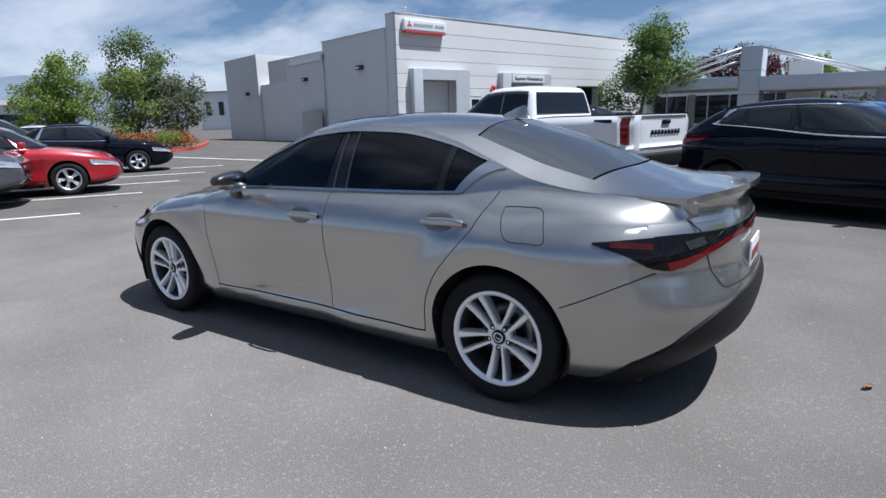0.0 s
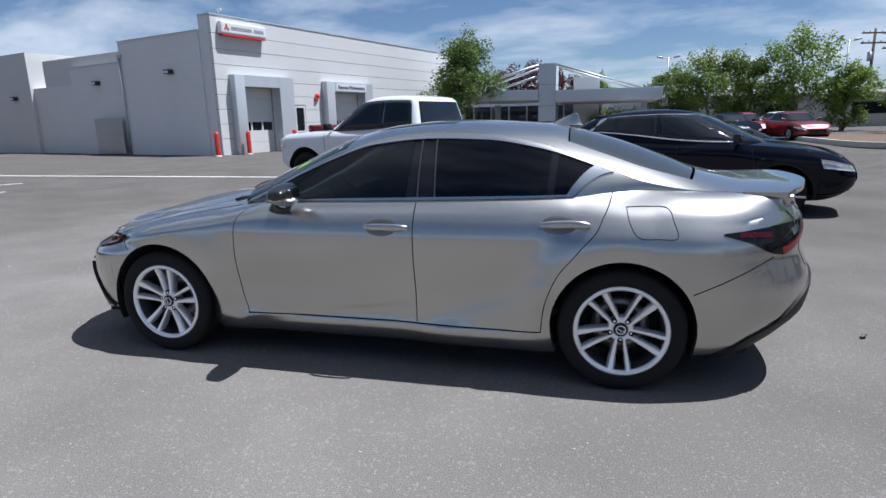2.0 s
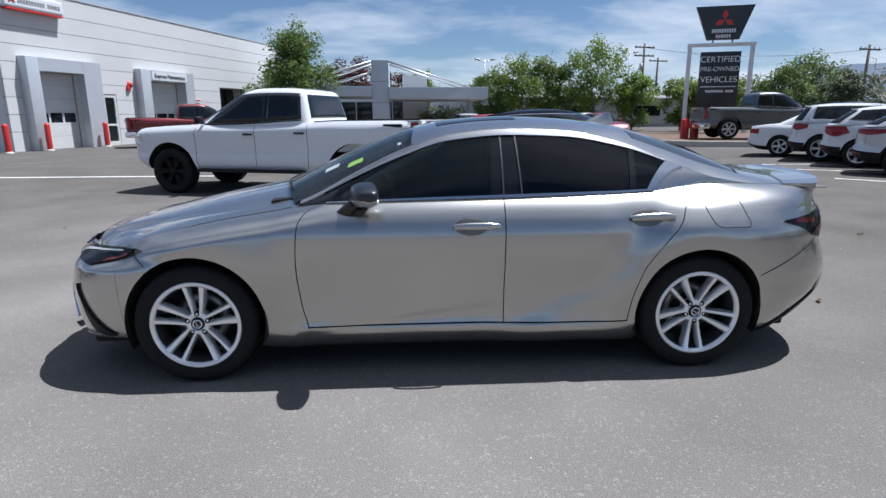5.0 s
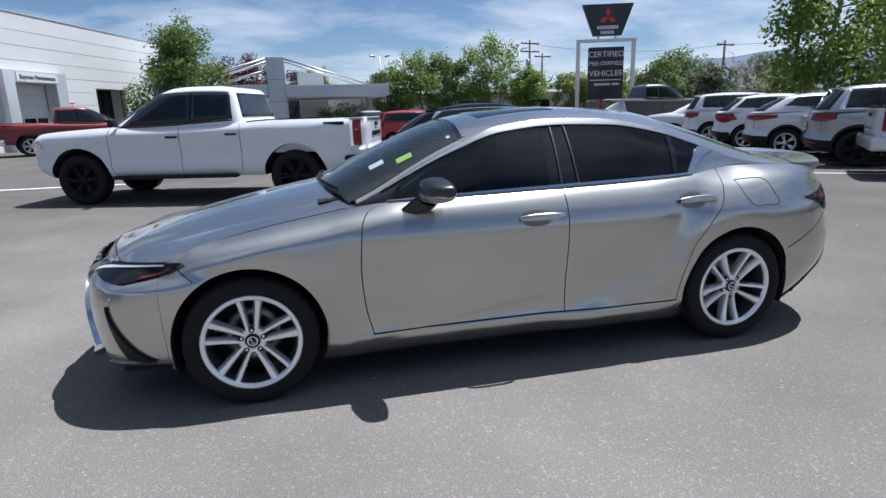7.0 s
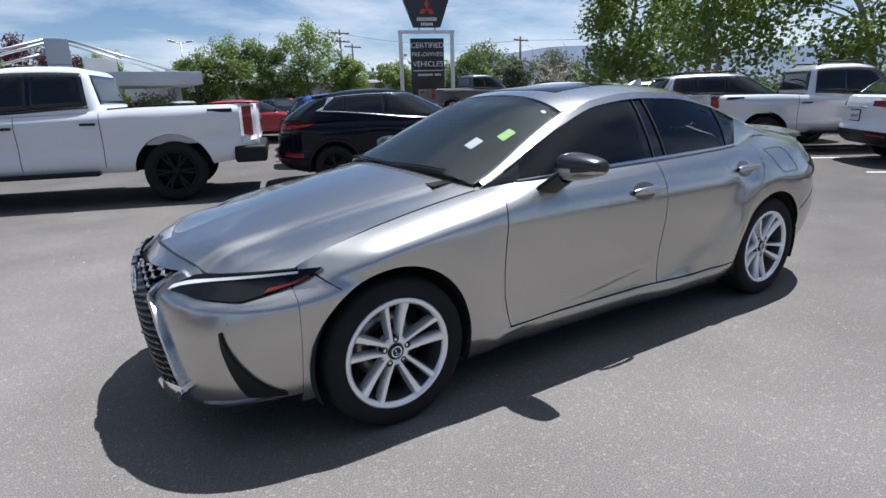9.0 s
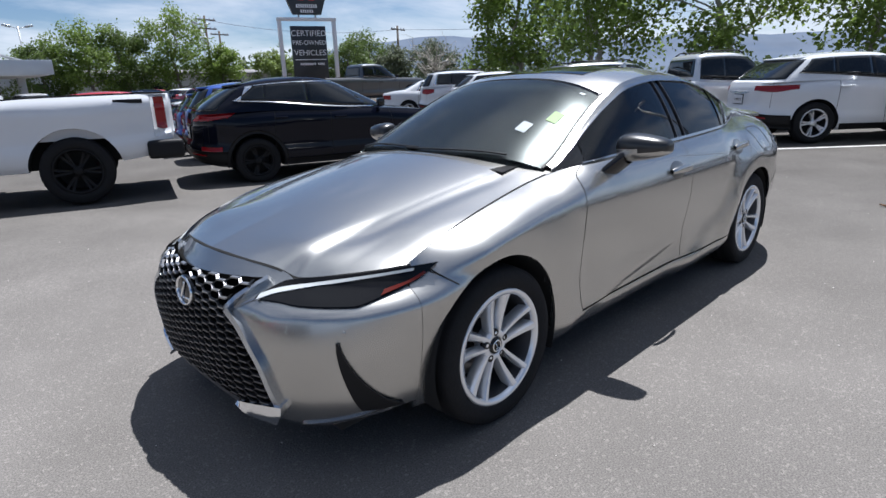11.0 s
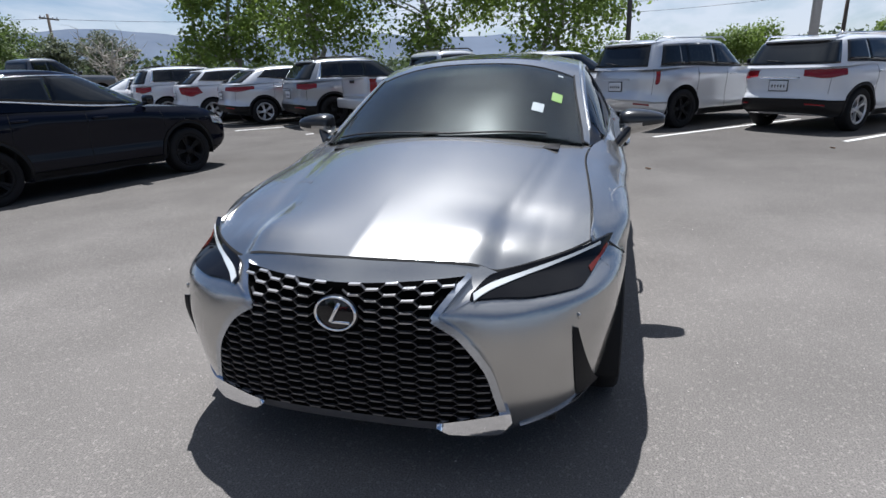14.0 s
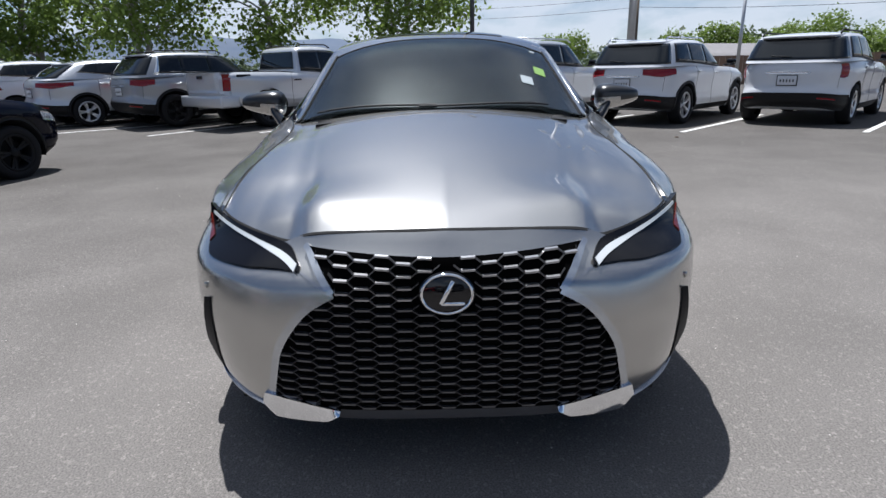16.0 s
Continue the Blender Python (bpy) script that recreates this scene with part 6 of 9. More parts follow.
        return nose(uu * 0.36, z, 0.006 + o)
    sheet("front_lip", lip, 30, 4, M["lip_grey"], car, 1, 0.02, "dark grey lower lip")
    # glass and roof
    def sheet_x(name, xa, xb, mat, off=0.0, u0=-1.0, u1=1.0, nx=30, nu=40, label="", t=0.008):
        def fn(u, v, o):
            uu = u0 + (u1 - u0) * u
            a, b = xa(uu), xb(uu)
            return canopy(a + (b - a) * v, uu, off + o)
        return sheet(name, fn, nu, nx, mat, car, 1, t, label)
    sheet_x("windscreen", lambda u: 1.00 - 0.15 * u * u, lambda u: 0.215 + 0.03 * u * u, M["screen_glass"], 0.0, -0.96, 0.96)
    sheet_x("windscreen_band", lambda u: 0.235 + 0.03 * u * u, lambda u: 0.185 + 0.03 * u * u, M["gloss_black"], -0.004, -0.96, 0.96, 4)
    for s in (1, -1):
        sheet_x("front_pillar", lambda u: 0.83, lambda u: 0.20, P, 0.004, s * 0.958, s * 1.0, 30, 6)
        sheet_x("screen_trim", lambda u: 0.86, lambda u: 0.20, M["black"], 0.005, s * 0.944, s * 0.958, 30, 2)
    sheet_x("roof", lambda u: 0.19 + 0.03 * u * u, lambda u: -1.085 - 0.01 * u * u, P, 0.002, -1, 1, 50, 50)
    sheet_x("sunroof", lambda u: 0.06, lambda u: -0.42, M["gloss_black"], 0.005, -0.62, 0.62, 20, 20, "black glass sunroof")
    sheet_x("rear_window", lambda u: -1.09 - 0.02 * u * u, lambda u: -1.80 + 0.10 * u * u, M["rear_glass"], 0.0, -0.83, 0.83, 30, 40, "dark rear window")
    for s in (1, -1):
        sheet_x("rear_pillar_top", lambda u: -1.06, lambda u: -1.84, P, 0.001, s * 0.82, s * 1.0, 30, 8)
    sheet_x("boot_lid", lambda u: -1.815 + 0.10 * u * u, lambda u: -2.28 + 0.08 * u * u, P, 0.001, -0.975, 0.975, 24, 40)
    for s in (1, -1):
        sheet_x("boot_edge", lambda u: -1.80, lambda u: -2.28, P, 0.0, s * 0.98, s * 1.0, 24, 2)
    # boot lip spoiler
    def spo(u, v, o):
        uu = 2 * u - 1
        e = abs(uu)
        y = uu * 0.630
        x0 = -2.10 + 0.12 * uu * uu
        x1 = -2.385 + 0.20 * e ** 2.6
        x = x0 + (x1 - x0) * v
        base = canopy(max(x, -2.30), min(e * 0.97, 1)).z
        z = base + 0.006 + 0.032 * v ** 1.3 * (1 - 0.6 * e ** 4)
        return Vector((x, y, z + o * (0.35 + 1.0 * v)))
    sheet("boot_spoiler", spo, 60, 12, P, car, 1, 0.022, "body-coloured lip spoiler")
    def face(u, v, o):
        uu = (2 * u - 1) * 0.97
        a = spo((uu + 1) / 2, 0.93, -0.016)
        b = tail(a.y * 0.96, 0.925, 0.003)
        p = a.lerp(b, v)
        return p + Vector((0.022 * math.sin(math.pi * v) - o, 0, 0))
    sheet("boot_face", face, 50, 8, P, car, 1, 0.006)
    # rear end
    def rear(u, v, o):
        uu = 2 * u - 1
        z = 0.20 + (0.940 - 0.20) * v
        n = smooth_lerp(TAIL_N, z)
        w = flank_w(XR, z)
        ph0 = math.asin(min(((-2.058 - XR) / (smooth_lerp(TAIL_X, z) - XR)) ** (n / 2), 1))
        f = ph0 + (math.pi / 2 - ph0) * (1 - abs(uu))
        return tail(math.copysign(w * math.cos(f) ** (2 / n), uu), z, o)
    rb = sheet("rear_bumper", rear, 80, 48, P, car, 1, 0.012)
    def diff(u, v, o):
        uu = 2 * u - 1
        top = smooth_lerp([(0.0, 0.60), (0.37, 0.59), (0.55, 0.55), (0.66, 0.485), (0.72, 0.41), (0.765, 0.30)], abs(uu) * 0.765)
        z = 0.175 + (top - 0.175) * v
        return tail(uu * 0.765, z, 0.010 + o)
    sheet("rear_diffuser", diff, 50, 10, M["black"], car, 1, 0.02, "black plastic rear valance")
    for s in (1, -1):
        bm = bmesh.new()
        lathe(bm, [(0.034, 0.0), (0.042, 0.0), (0.042, 0.10), (0.034, 0.10)], 24, m=Matrix.Translation((-1.99, s * 0.58, 0.235)) @ Matrix.Rotation(math.pi / 2, 4, "Z") @ Matrix.Diagonal((1, 1, 0.8, 1)), closed=True)
        bmesh.ops.recalc_face_normals(bm, faces=bm.faces)
        part("exhaust_tip", bm, M["chrome"], car)
    c = tail(0, 0.70, 0.012)
    bm = bmesh.new()
    box(bm, 0.010, 0.31, 0.155, Matrix.Translation(c), 0.004)
    pl = part("number_plate", bm, M["plate"], car, "paper dealer plate in a dark frame")
    bm = bmesh.new()
    box(bm, 0.004, 0.038, 0.05, None, 0.001, 1)
    b0 = part("plate_bar", bm, M["red_lamp"], pl)
    for k in range(5):
        mt = pose(c.x - 0.0065, -0.11 + 0.055 * k, c.z)
        if k:
            share("plate_bar", b0, pl, mt)
        else:
            b0.matrix_basis = mt
    # shark-fin aerial
    bm = bmesh.new()
    z0 = canopy(-0.98, 0).z
    def fin(u, v):
        a = 2 * math.pi * v
        L = 0.20 * (1 - u) ** 0.8 + 0.012
        return Vector((-0.93 - 0.155 * u ** 1.3 - 0.02 + L * 0.5 * (math.cos(a) - 1), 0.026 * (1 - u) ** 1.2 * math.sin(a), z0 - 0.012 + 0.075 * u))
    grid(bm, fin, 8, 20)
    bmesh.ops.recalc_face_normals(bm, faces=bm.faces)
    part("aerial_fin", bm, P, car)
    # inner dark shell that closes the gaps, and the underside
    bm = bmesh.new()
    for s in (1, -1):
        grid(bm, lambda u, v: Vector((1, s, 1)) * side_skin(-2.0 + 3.78 * u, v * 0.985, 0.20, -0.030), 60, 16, flip=(s < 0))
    inner = part("inner_shell", bm, M["well"], car)
    # the faces within the arches are left out
    bm = bmesh.new()
    bm.from_mesh(inner.data)
    gone = [f for f in bm.faces if any((f.calc_center_median().x - arch[k][0]) ** 2 + (f.calc_center_median().z - arch[k][1]) ** 2 < (arch[k][2] + 0.02) ** 2 for k in "fr")]
    bmesh.ops.delete(bm, geom=gone, context="FACES")
    bm.to_mesh(inner.data); bm.free()
    for k in "fr":
        x, z, r = arch[k]
        for s in (-1, 1):
            bm = bmesh.new()
            lathe(bm, [(r + 0.001, s * 0.885), (r + 0.004, s * 0.85), (r + 0.004, s * 0.58), (0.05, s * 0.58)], 48, m=Matrix.Translation((x, 0, z)))
            bmesh.ops.delete(bm, geom=[v for v in bm.verts if v.co.z < 0.175], context="VERTS")
            part("wheel_housing", bm, M["well"], car)
    bm = bmesh.new()
    box(bm, 4.1, 1.36, 0.05, pose(0, 0, 0.20), 0.01)
    part("underside", bm, M["well"], car)
    bm = bmesh.new()
    slab(bm, lambda u, v, o: Vector((0.86 + 0.16 * u, -0.58 + 1.16 * v, 0.985 + 0.03 * (1 - (2 * v - 1) ** 2) - 0.02 * u + o)), 3, 16, 0.02)
    part("cowl", bm, M["black"], car)
    # wipers
    for y0, y1 in ((-0.10, 0.50), (-0.58, -0.02)):
        bm = bmesh.new()
        pts = []
        for k in range(9):
            t = k / 8
            y = y0 + (y1 - y0) * t
            u = y / 0.71
            pts.append(canopy(0.992 - 0.15 * u * u - 0.012 * t, u, 0.010))
        def arm(u, v):
            k = u * 8
            i = min(int(k), 7)
            p = pts[i].lerp(pts[i + 1], k - i)
            ang = 2 * math.pi * v
            return p + Vector((0.006 * math.cos(ang), 0, 0.005 * math.sin(ang)))
        grid(bm, arm, 24, 8)
        part("wiper", bm, M["black"], car)
    # cabin: dash, seats, wheel, floor
    bm = bmesh.new()
    box(bm, 0.55, 1.30, 0.30, pose(0.62, 0, 0.86), 0.08, 3)
    part("dashboard", bm, M["seat"], car)
    bm = bmesh.new()
    box(bm, 3.0, 1.30, 0.05, pose(-0.4, 0, 0.35), 0.01)
    part("cabin_floor", bm, M["seat"], car)
    seat = None
    for x, y in ((-0.12, 0.36), (-0.12, -0.36), (-0.98, 0.34), (-0.98, -0.34)):
        bm = bmesh.new()
        box(bm, 0.50, 0.50, 0.20, pose(0.12, 0, 0.50), 0.07, 3)
        box(bm, 0.16, 0.48, 0.58, pose(-0.20, 0, 0.82, 0, -14, 0), 0.07, 3)
        box(bm, 0.09, 0.26, 0.18, pose(-0.27, 0, 1.16, 0, -8, 0), 0.05, 3)
        o = part("seat", bm, M["seat"], car, "dark leather seat")
        o.matrix_basis = pose(x, y, 0 if x > -0.5 else -0.04)
    bm = bmesh.new()
    mt = Matrix.Translation((0.33, 0.36, 0.93)) @ Matrix.Rotation(radians(-65), 4, "Y")
    lathe(bm, [(0.185 + 0.014 * math.cos(a), 0.014 * math.sin(a)) for a in [k * math.pi / 4 for k in range(8)]], 40, axis="Z", m=mt, closed=True)
    box(bm, 0.10, 0.34, 0.02, mt, 0.008)
    bmesh.ops.recalc_face_normals(bm, faces=bm.faces)
    part("steering_wheel", bm, M["seat"], car)
    bm = bmesh.new()
    box(bm, 0.03, 0.22, 0.07, pose(0.16, 0, 1.27, 0, 20, 0), 0.02, 3)
    part("inside_mirror", bm, M["black"], car)
    # stickers inside the screen
    for name, mat, y, x, sy, sx in (("green_sticker", M["green_sticker"], 0.525, 0.535, 0.055, 0.085), ("white_sticker", M["white_sticker"], 0.44, 0.68, 0.06, 0.08), ("corner_sticker", M["white_sticker"], 0.52, 0.28, 0.03, 0.02)):
        def stick(u, v, o):
            xx = x - sx / 2 + sx * u
            return canopy(xx, (y - sy / 2 + sy * v) / smooth_lerp(RAIL_Y, xx), 0.003 + o)
        sheet(name, stick, 4, 4, mat, car, 1, 0.001)
    # wheels
    wf = hero_wheel(car)
    wf.matrix_basis = pose(1.40, 0.775, 0.333)
    for x, s in ((-1.40, 1), (1.40, -1), (-1.40, -1)):
        w = new("wheel"); w.parent = car
        w.matrix_basis = pose(x, s * 0.775, 0.333, 0, 36 if x < 0 else 0, 0 if s > 0 else 180)
        for ch in wf.children:
            o = new(ch.name.split(".")[0], ch.data); o.parent = w; o.matrix_basis = ch.matrix_basis
            if "label" in ch: o["label"] = ch["label"]
            for c2 in ch.children:
                o2 = new(c2.name.split(".")[0], c2.data); o2.parent = o; o2.matrix_basis = c2.matrix_basis
    return car


M["satin_trim"] = material("brushed_window_trim", (0.50, 0.52, 0.55), 0.22, 0.95, vary=0.04)
# body paint darkened to stand for shade in the handle recess
M["cup_shade"] = car_paint("handle_cup_metallic", (0.13, 0.126, 0.118), 0.8, 0.30, 0.0)
M["lens_red"] = car_paint("tail_red_lens", (0.115, 0.003, 0.005), 0, 0.12)
M["mirror_glass"] = material("blue_mirror", (0.30, 0.33, 0.36), 0.04, 1.0, vary=0.02)
M["cap_black"] = material("mirror_cap_black", (0.012, 0.012, 0.013), 0.3, vary=0.1, coat=0.3)
M["deep_red"] = car_paint("deep_red_lens", (0.040, 0.002, 0.003), 0, 0.15)
M["grey_lens"] = car_paint("grey_lens", (0.035, 0.035, 0.038), 0.3, 0.15)
M["dark_chrome"] = material("satin_dark_chrome", (0.42, 0.42, 0.43), 0.22, 0.95, vary=0.04)
M["lip_grey"] = material("lip_plastic", (0.07, 0.07, 0.075), 0.5, vary=0.15, grain=30, bump=0.05)
M["grille_back"] = material("grille_backing", (0.003, 0.003, 0.003), 0.9, vary=0.2, spec=0.0)
# grey base holds both dust and a painted reflection of pale sky
M["rear_glass"] = car_paint("rear_window_glass", (0.045, 0.050, 0.055), 0, 0.05)
M["red_amber"] = car_paint("red_side_marker", (0.085, 0.010, 0.005), 0, 0.2)
build_hero()


# ---------- the parked vehicles ----------
vehicle(pickup("pickup_truck", "white crew-cab pickup truck with black wheels and red tail lamps", "white_paint", H=1.93, top=1.33, lift=0.03, R=0.43, tail_bars=True,
               step="black", group="parked cars"), park(2.66, -7.85, -17.0))
vehicle(suv("crossover", "black compact crossover with dark wheels and sloping tail", "black_paint", L=4.54, W=1.80, H=1.68, wb=2.67, rear=0.93, R=0.35,
            rim_mat="wheel_black", mirror_mat="gloss_black", cab=dict(x=(-2.14, -1.46, -0.02, 1.16, 1.52, 1.58), trim="chrome", rw=0.74, lean=1.3, rise=0.30, slant=0.10, side=[(0.15, 0.31), (0.322, 0.57), (0.585, 0.90)], sv=(0.12, 0.83)), belt_z=1.08, arch=1.20, hatch="gloss_black",
            tail_lamps=[(0.60, 0.56, 0.86, 0.995, 0.014, "red_lamp", 0.96, 0.73), (0.74, 0.42, 0.30, 0.38, 0.0, "red_lamp")], arches=True), park(-2.84, -6.73, 163))
H0 = 135.5
vehicle(suv("suv", "white sport utility vehicle with dark rear glass and red lamps", "white_paint", L=5.0, W=2.0, H=1.73, wb=2.86, rear=1.05, R=0.38, rails="black", belt_z=1.16,
            tail_lamps=[(0.80, 0.42, 0.66, 0.95, 0.0, "red_lamp", 0.96, 0.89)], cab=dict(tw=0.95, rw=0.77), rear_clad=0.33), by_rear_right(-7.80, 7.95, H0, 2.86, 0.85))
vehicle(suv("suv", "white sport utility vehicle with roof rails and red lamps", "white_paint", L=4.92, W=1.92, H=1.69, wb=2.86, rear=1.05, R=0.38, rails="chrome", arches=True, belt_z=1.13,
            tail_lamps=[(0.42, 0.50, 0.76, 0.94, 0.0, "red_lamp", 0.78, 0.69)], rear_clad=0.33), by_rear_right(-8.5, 5.0, H0, 2.86, 0.84))
vehicle(suv("suv", "silver off-road utility vehicle with roof rails", "silver_paint", L=4.82, W=1.92, H=1.76, wb=2.79, rear=1.03, R=0.39, rails="alloy", rim_mat="wheel_black", arch=1.20, hatch="silver_paint", bumper_mat="silver_paint",
            cab=dict(x=(-2.36, -2.12, 0.25, 1.02, 1.70, 1.70), rw=0.79, tw=0.80, side=[(0.10, 0.27), (0.33, 0.60), (0.612, 0.89)], rise=0.04), tail_lamps=[(0.82, 0.34, 0.66, 0.94, 0.0, "red_lamp", 0.96, 0.86)], belt_z=1.17),
        by_rear_right(-9.25, 2.12, H0, 2.79, 0.82))
vehicle(suv("crossover", "white crossover with dark alloy wheels and slim red lamps", "white_paint", L=4.89, W=1.89, H=1.65, wb=2.79, rear=1.05, R=0.38, belt_z=1.12,
            cab=dict(x=(-2.30, -1.62, 0.08, 1.18, 1.57, 1.60), rise=0.26, slant=0.05), tail_lamps=[(0.52, 0.65, 0.78, 0.92, 0.0, "red_lamp", 0.80, 0.64)]), by_rear_right(-9.6, -0.75, H0, 2.79, 0.81))
vehicle(pickup("pickup_truck", "silver crew-cab pickup truck with a roof rack", "silver_paint", L=5.25, W=1.85, H=1.76, wb=3.2, rear=1.12, top=1.18, R=0.38, cab_x=(-0.80, -0.70, 0.50, 1.28), rim_mat="dark_metal", step="silver_paint",
               rails="black"), by_rear_right(-9.85, -3.9, H0 + 3, 3.2, 0.78))
vehicle(suv("suv", "steel-grey sport utility vehicle with red lamps", "steel_paint", L=4.82, W=1.94, H=1.70, wb=2.91, rear=0.95, R=0.38, rim_mat="wheel_black", rails="black", arches=True, arch=1.18,
            cab=dict(x=(-2.32, -1.86, 0.10, 1.12, 1.66, 1.67), trim="chrome", rise=0.06), tail_lamps=[(0.58, 0.48, 0.76, 0.93, 0.0, "red_lamp", 0.84, 0.75)]), by_rear_right(-10.5, -6.3, H0 + 3, 2.91, 0.82))
vehicle(suv("crossover", "silver crossover with sculpted flanks and red lamps", "silver_paint", L=4.63, W=1.845, H=1.60, wb=2.66, rear=1.0, R=0.36, belt_z=1.10, arches=True,
            cab=dict(x=(-2.20, -1.45, 0.05, 1.12, 1.50, 1.56), rise=0.34, slant=0.08, side=[(0.20, 0.36), (0.372, 0.60), (0.612, 0.90)]), tail_lamps=[(0.50, 0.72, 0.76, 0.92, 0.0, "red_lamp", 0.80, 0.62)]),
        by_rear_right(-10.95, -8.65, H0 + 3, 2.66, 0.79))
vehicle(suv("crossover", "white crossover with red lamps", "white_paint", L=4.6, W=1.84, H=1.62, wb=2.69, rear=0.95, R=0.36, belt_z=1.09, cab=dict(x=(-2.18, -1.55, 0.05, 1.12, 1.53, 1.57), rise=0.24, slant=0.05),
            tail_lamps=[(0.62, 0.60, 0.62, 0.94, -0.012, "red_lamp", 0.80, 0.64)]), by_rear_right(-11.7, -10.9, H0 + 3, 2.69, 0.79))
vehicle(suv("suv", "white sport utility vehicle with roof rails", "white_paint", L=4.8, W=1.93, H=1.70, wb=2.91, rear=0.95, R=0.38, rails="black", cab=dict(trim="chrome")), by_rear_right(-12.1, -12.9, H0 + 3, 2.91, 0.82))
vehicle(sedan("sedan", "white sedan parked at the end of the row", "white_paint"), by_rear_right(-12.2, -15.0, H0 + 3, 2.8, 0.78))
# left-hand row, noses towards the aisle
HL = 240.5
def by_front_right(x, y, heading, wb, half):
    h = Vector((math.cos(radians(heading)), math.sin(radians(heading))))
    left = Vector((-h.y, h.x))
    p = Vector((x, y)) + left * half - h * wb / 2
    return park(p.x, p.y, heading)
vehicle(sedan("sedan", "bright red sedan with silver wheels", "red_paint"), by_front_right(10.46, -2.43, HL, 2.8, 0.78))
vehicle(sedan("sedan", "black sedan with machined alloy wheels", "black_paint"), by_front_right(14.56, -6.16, HL, 2.83, 0.79))
vehicle(suv("suv", "grey sport utility vehicle with clear head lamps", "grey_paint"), by_front_right(9.6, -0.2, HL, 2.7, 0.8))
# the row behind the crossover, and others further off
for k, (nm, pt) in enumerate((("blue", "blue_paint"), ("blue", "blue_paint"), ("white", "white_paint"), ("grey", "grey_paint"), ("silver", "silver_paint"))):
    vehicle(suv("hatchback", f"{nm} small hatchback in the display row", pt, L=3.86, W=1.67, H=1.50, wb=2.45, rear=0.62, R=0.30, belt_z=0.98, tail_lamps=[(0.72, 0.30, 0.62, 0.95, 0.0, "red_lamp", 0.92, 0.78)]),
            park(-3.32 - 0.76 * k, -9.30 - 2.49 * k, 163))
vehicle(suv("crossover", "red compact crossover in the display row", "red_paint", L=4.5, W=1.81, H=1.66, wb=2.67, rear=0.93, R=0.35), park(-4.6, -22.6, 163))
vehicle(suv("crossover", "black compact crossover in the display row", "black_paint", L=4.5, W=1.81, H=1.66, wb=2.67, rear=0.93, R=0.35), park(3.6, -14.5, 200))
vehicle(pickup("pickup_truck", "dark red pickup truck by the workshop", "maroon_paint", rim_mat="alloy"), park(10.3, -25.2, 205))
vehicle(sedan("sedan", "dark grey sedan by the workshop", "grey_paint"), park(6.4, -26.5, 205))
vehicle(pickup("pickup_truck", "dark grey heavy pickup on the planting island", "grey_paint", L=6.5, W=2.1, H=2.12, top=1.44, wb=4.15, rear=1.25, R=0.46, rim_mat="alloy"), pose(-17.0, -23.6, 0.22, 0, 0, 172))
for k, (pt, x, y, hd) in enumerate((("red_paint", -9.5, -34.0, 100), ("grey_paint", -6.6, -34.6, 100), ("silver_paint", -3.8, -35.0, 100), ("white_paint", -12.3, -36.5, 100), ("maroon_paint", -11.4, -31.2, 100), ("black_paint", -8.4, -31.6, 100))):
    vehicle(sedan("sedan", f"{('red', 'grey', 'silver', 'white', 'dark red', 'black')[k]} sedan parked far across the lot", pt), park(x, y, hd))
vehicle(suv("suv", "blue sport utility vehicle behind the first row", "blue_paint"), park(19.0, -4.2, HL))
vehicle(sedan("sedan", "silver sedan behind the first row", "silver_paint"), park(23.5, -7.5, HL))

# ---------- lot markings and kerbs ----------
ROWH = Vector((math.cos(radians(135.5)), math.sin(radians(135.5))))
for x, y, n in ((-6.3, 7.34, 4.6), (-5.65, 10.2, 4.6), (-6.92, 4.42, 4.6), (-7.61, 1.58, 4.6), (-8.15, -1.2, 4.6), (-8.55, -3.75, 4.6), (-8.75, -6.2, 4.6), (-9.35, -8.55, 4.6), (-9.95, -10.75, 4.6),
                (-10.4, -13.0, 4.6)):
    a = Vector((x, y))
    marking("parking_line", a, a + ROWH * n, 0.10)
LEFTH = Vector((0.49, 0.87)).normalized()
for x, y, n in ((7.5, -1.22, 4.8), (9.34, -3.30, 4.8), (10.88, -5.1, 4.8), (12.44, -6.88, 4.8), (14.1, -8.7, 4.8)):
    a = Vector((x, y))
    marking("parking_line", a, a + LEFTH * n, 0.10)
marking("lane_line", (4.6, -10.45), (31.0, -11.3), 0.16)

M["kerb_red"] = material("red_kerb_paint", (0.42, 0.06, 0.04), 0.7, vary=0.15, grain=6, bump=0.2, stain=0.4, stain_scale=5, stain_color=(0.3, 0.28, 0.26))
M["concrete"] = material("concrete", (0.46, 0.44, 0.41), 0.85, vary=0.12, grain=3, bump=0.3, bump_scale=60, stain=0.3, stain_scale=2, stain_color=(0.2, 0.19, 0.18))
M["mulch"] = material("mulch_soil", (0.12, 0.08, 0.055), 0.95, vary=0.3, grain=12, bump=0.8, bump_scale=40)
M["bark"] = material("bark", (0.17, 0.14, 0.115), 0.9, vary=0.3, grain=14, bump=0.7, bump_scale=40)
M["pale_bark"] = material("pale_bark", (0.36, 0.33, 0.28), 0.85, vary=0.3, grain=10, bump=0.5, bump_scale=40)
M["red"] = material("red_enamel", (0.52, 0.025, 0.02), 0.45, vary=0.12, grain=5, coat=0.3)
M["steel"] = material("galvanised_steel", (0.45, 0.46, 0.47), 0.4, 0.6, vary=0.12, grain=8)
M["dark_pole"] = material("dark_pole_paint", (0.06, 0.06, 0.065), 0.5, vary=0.15, grain=6)
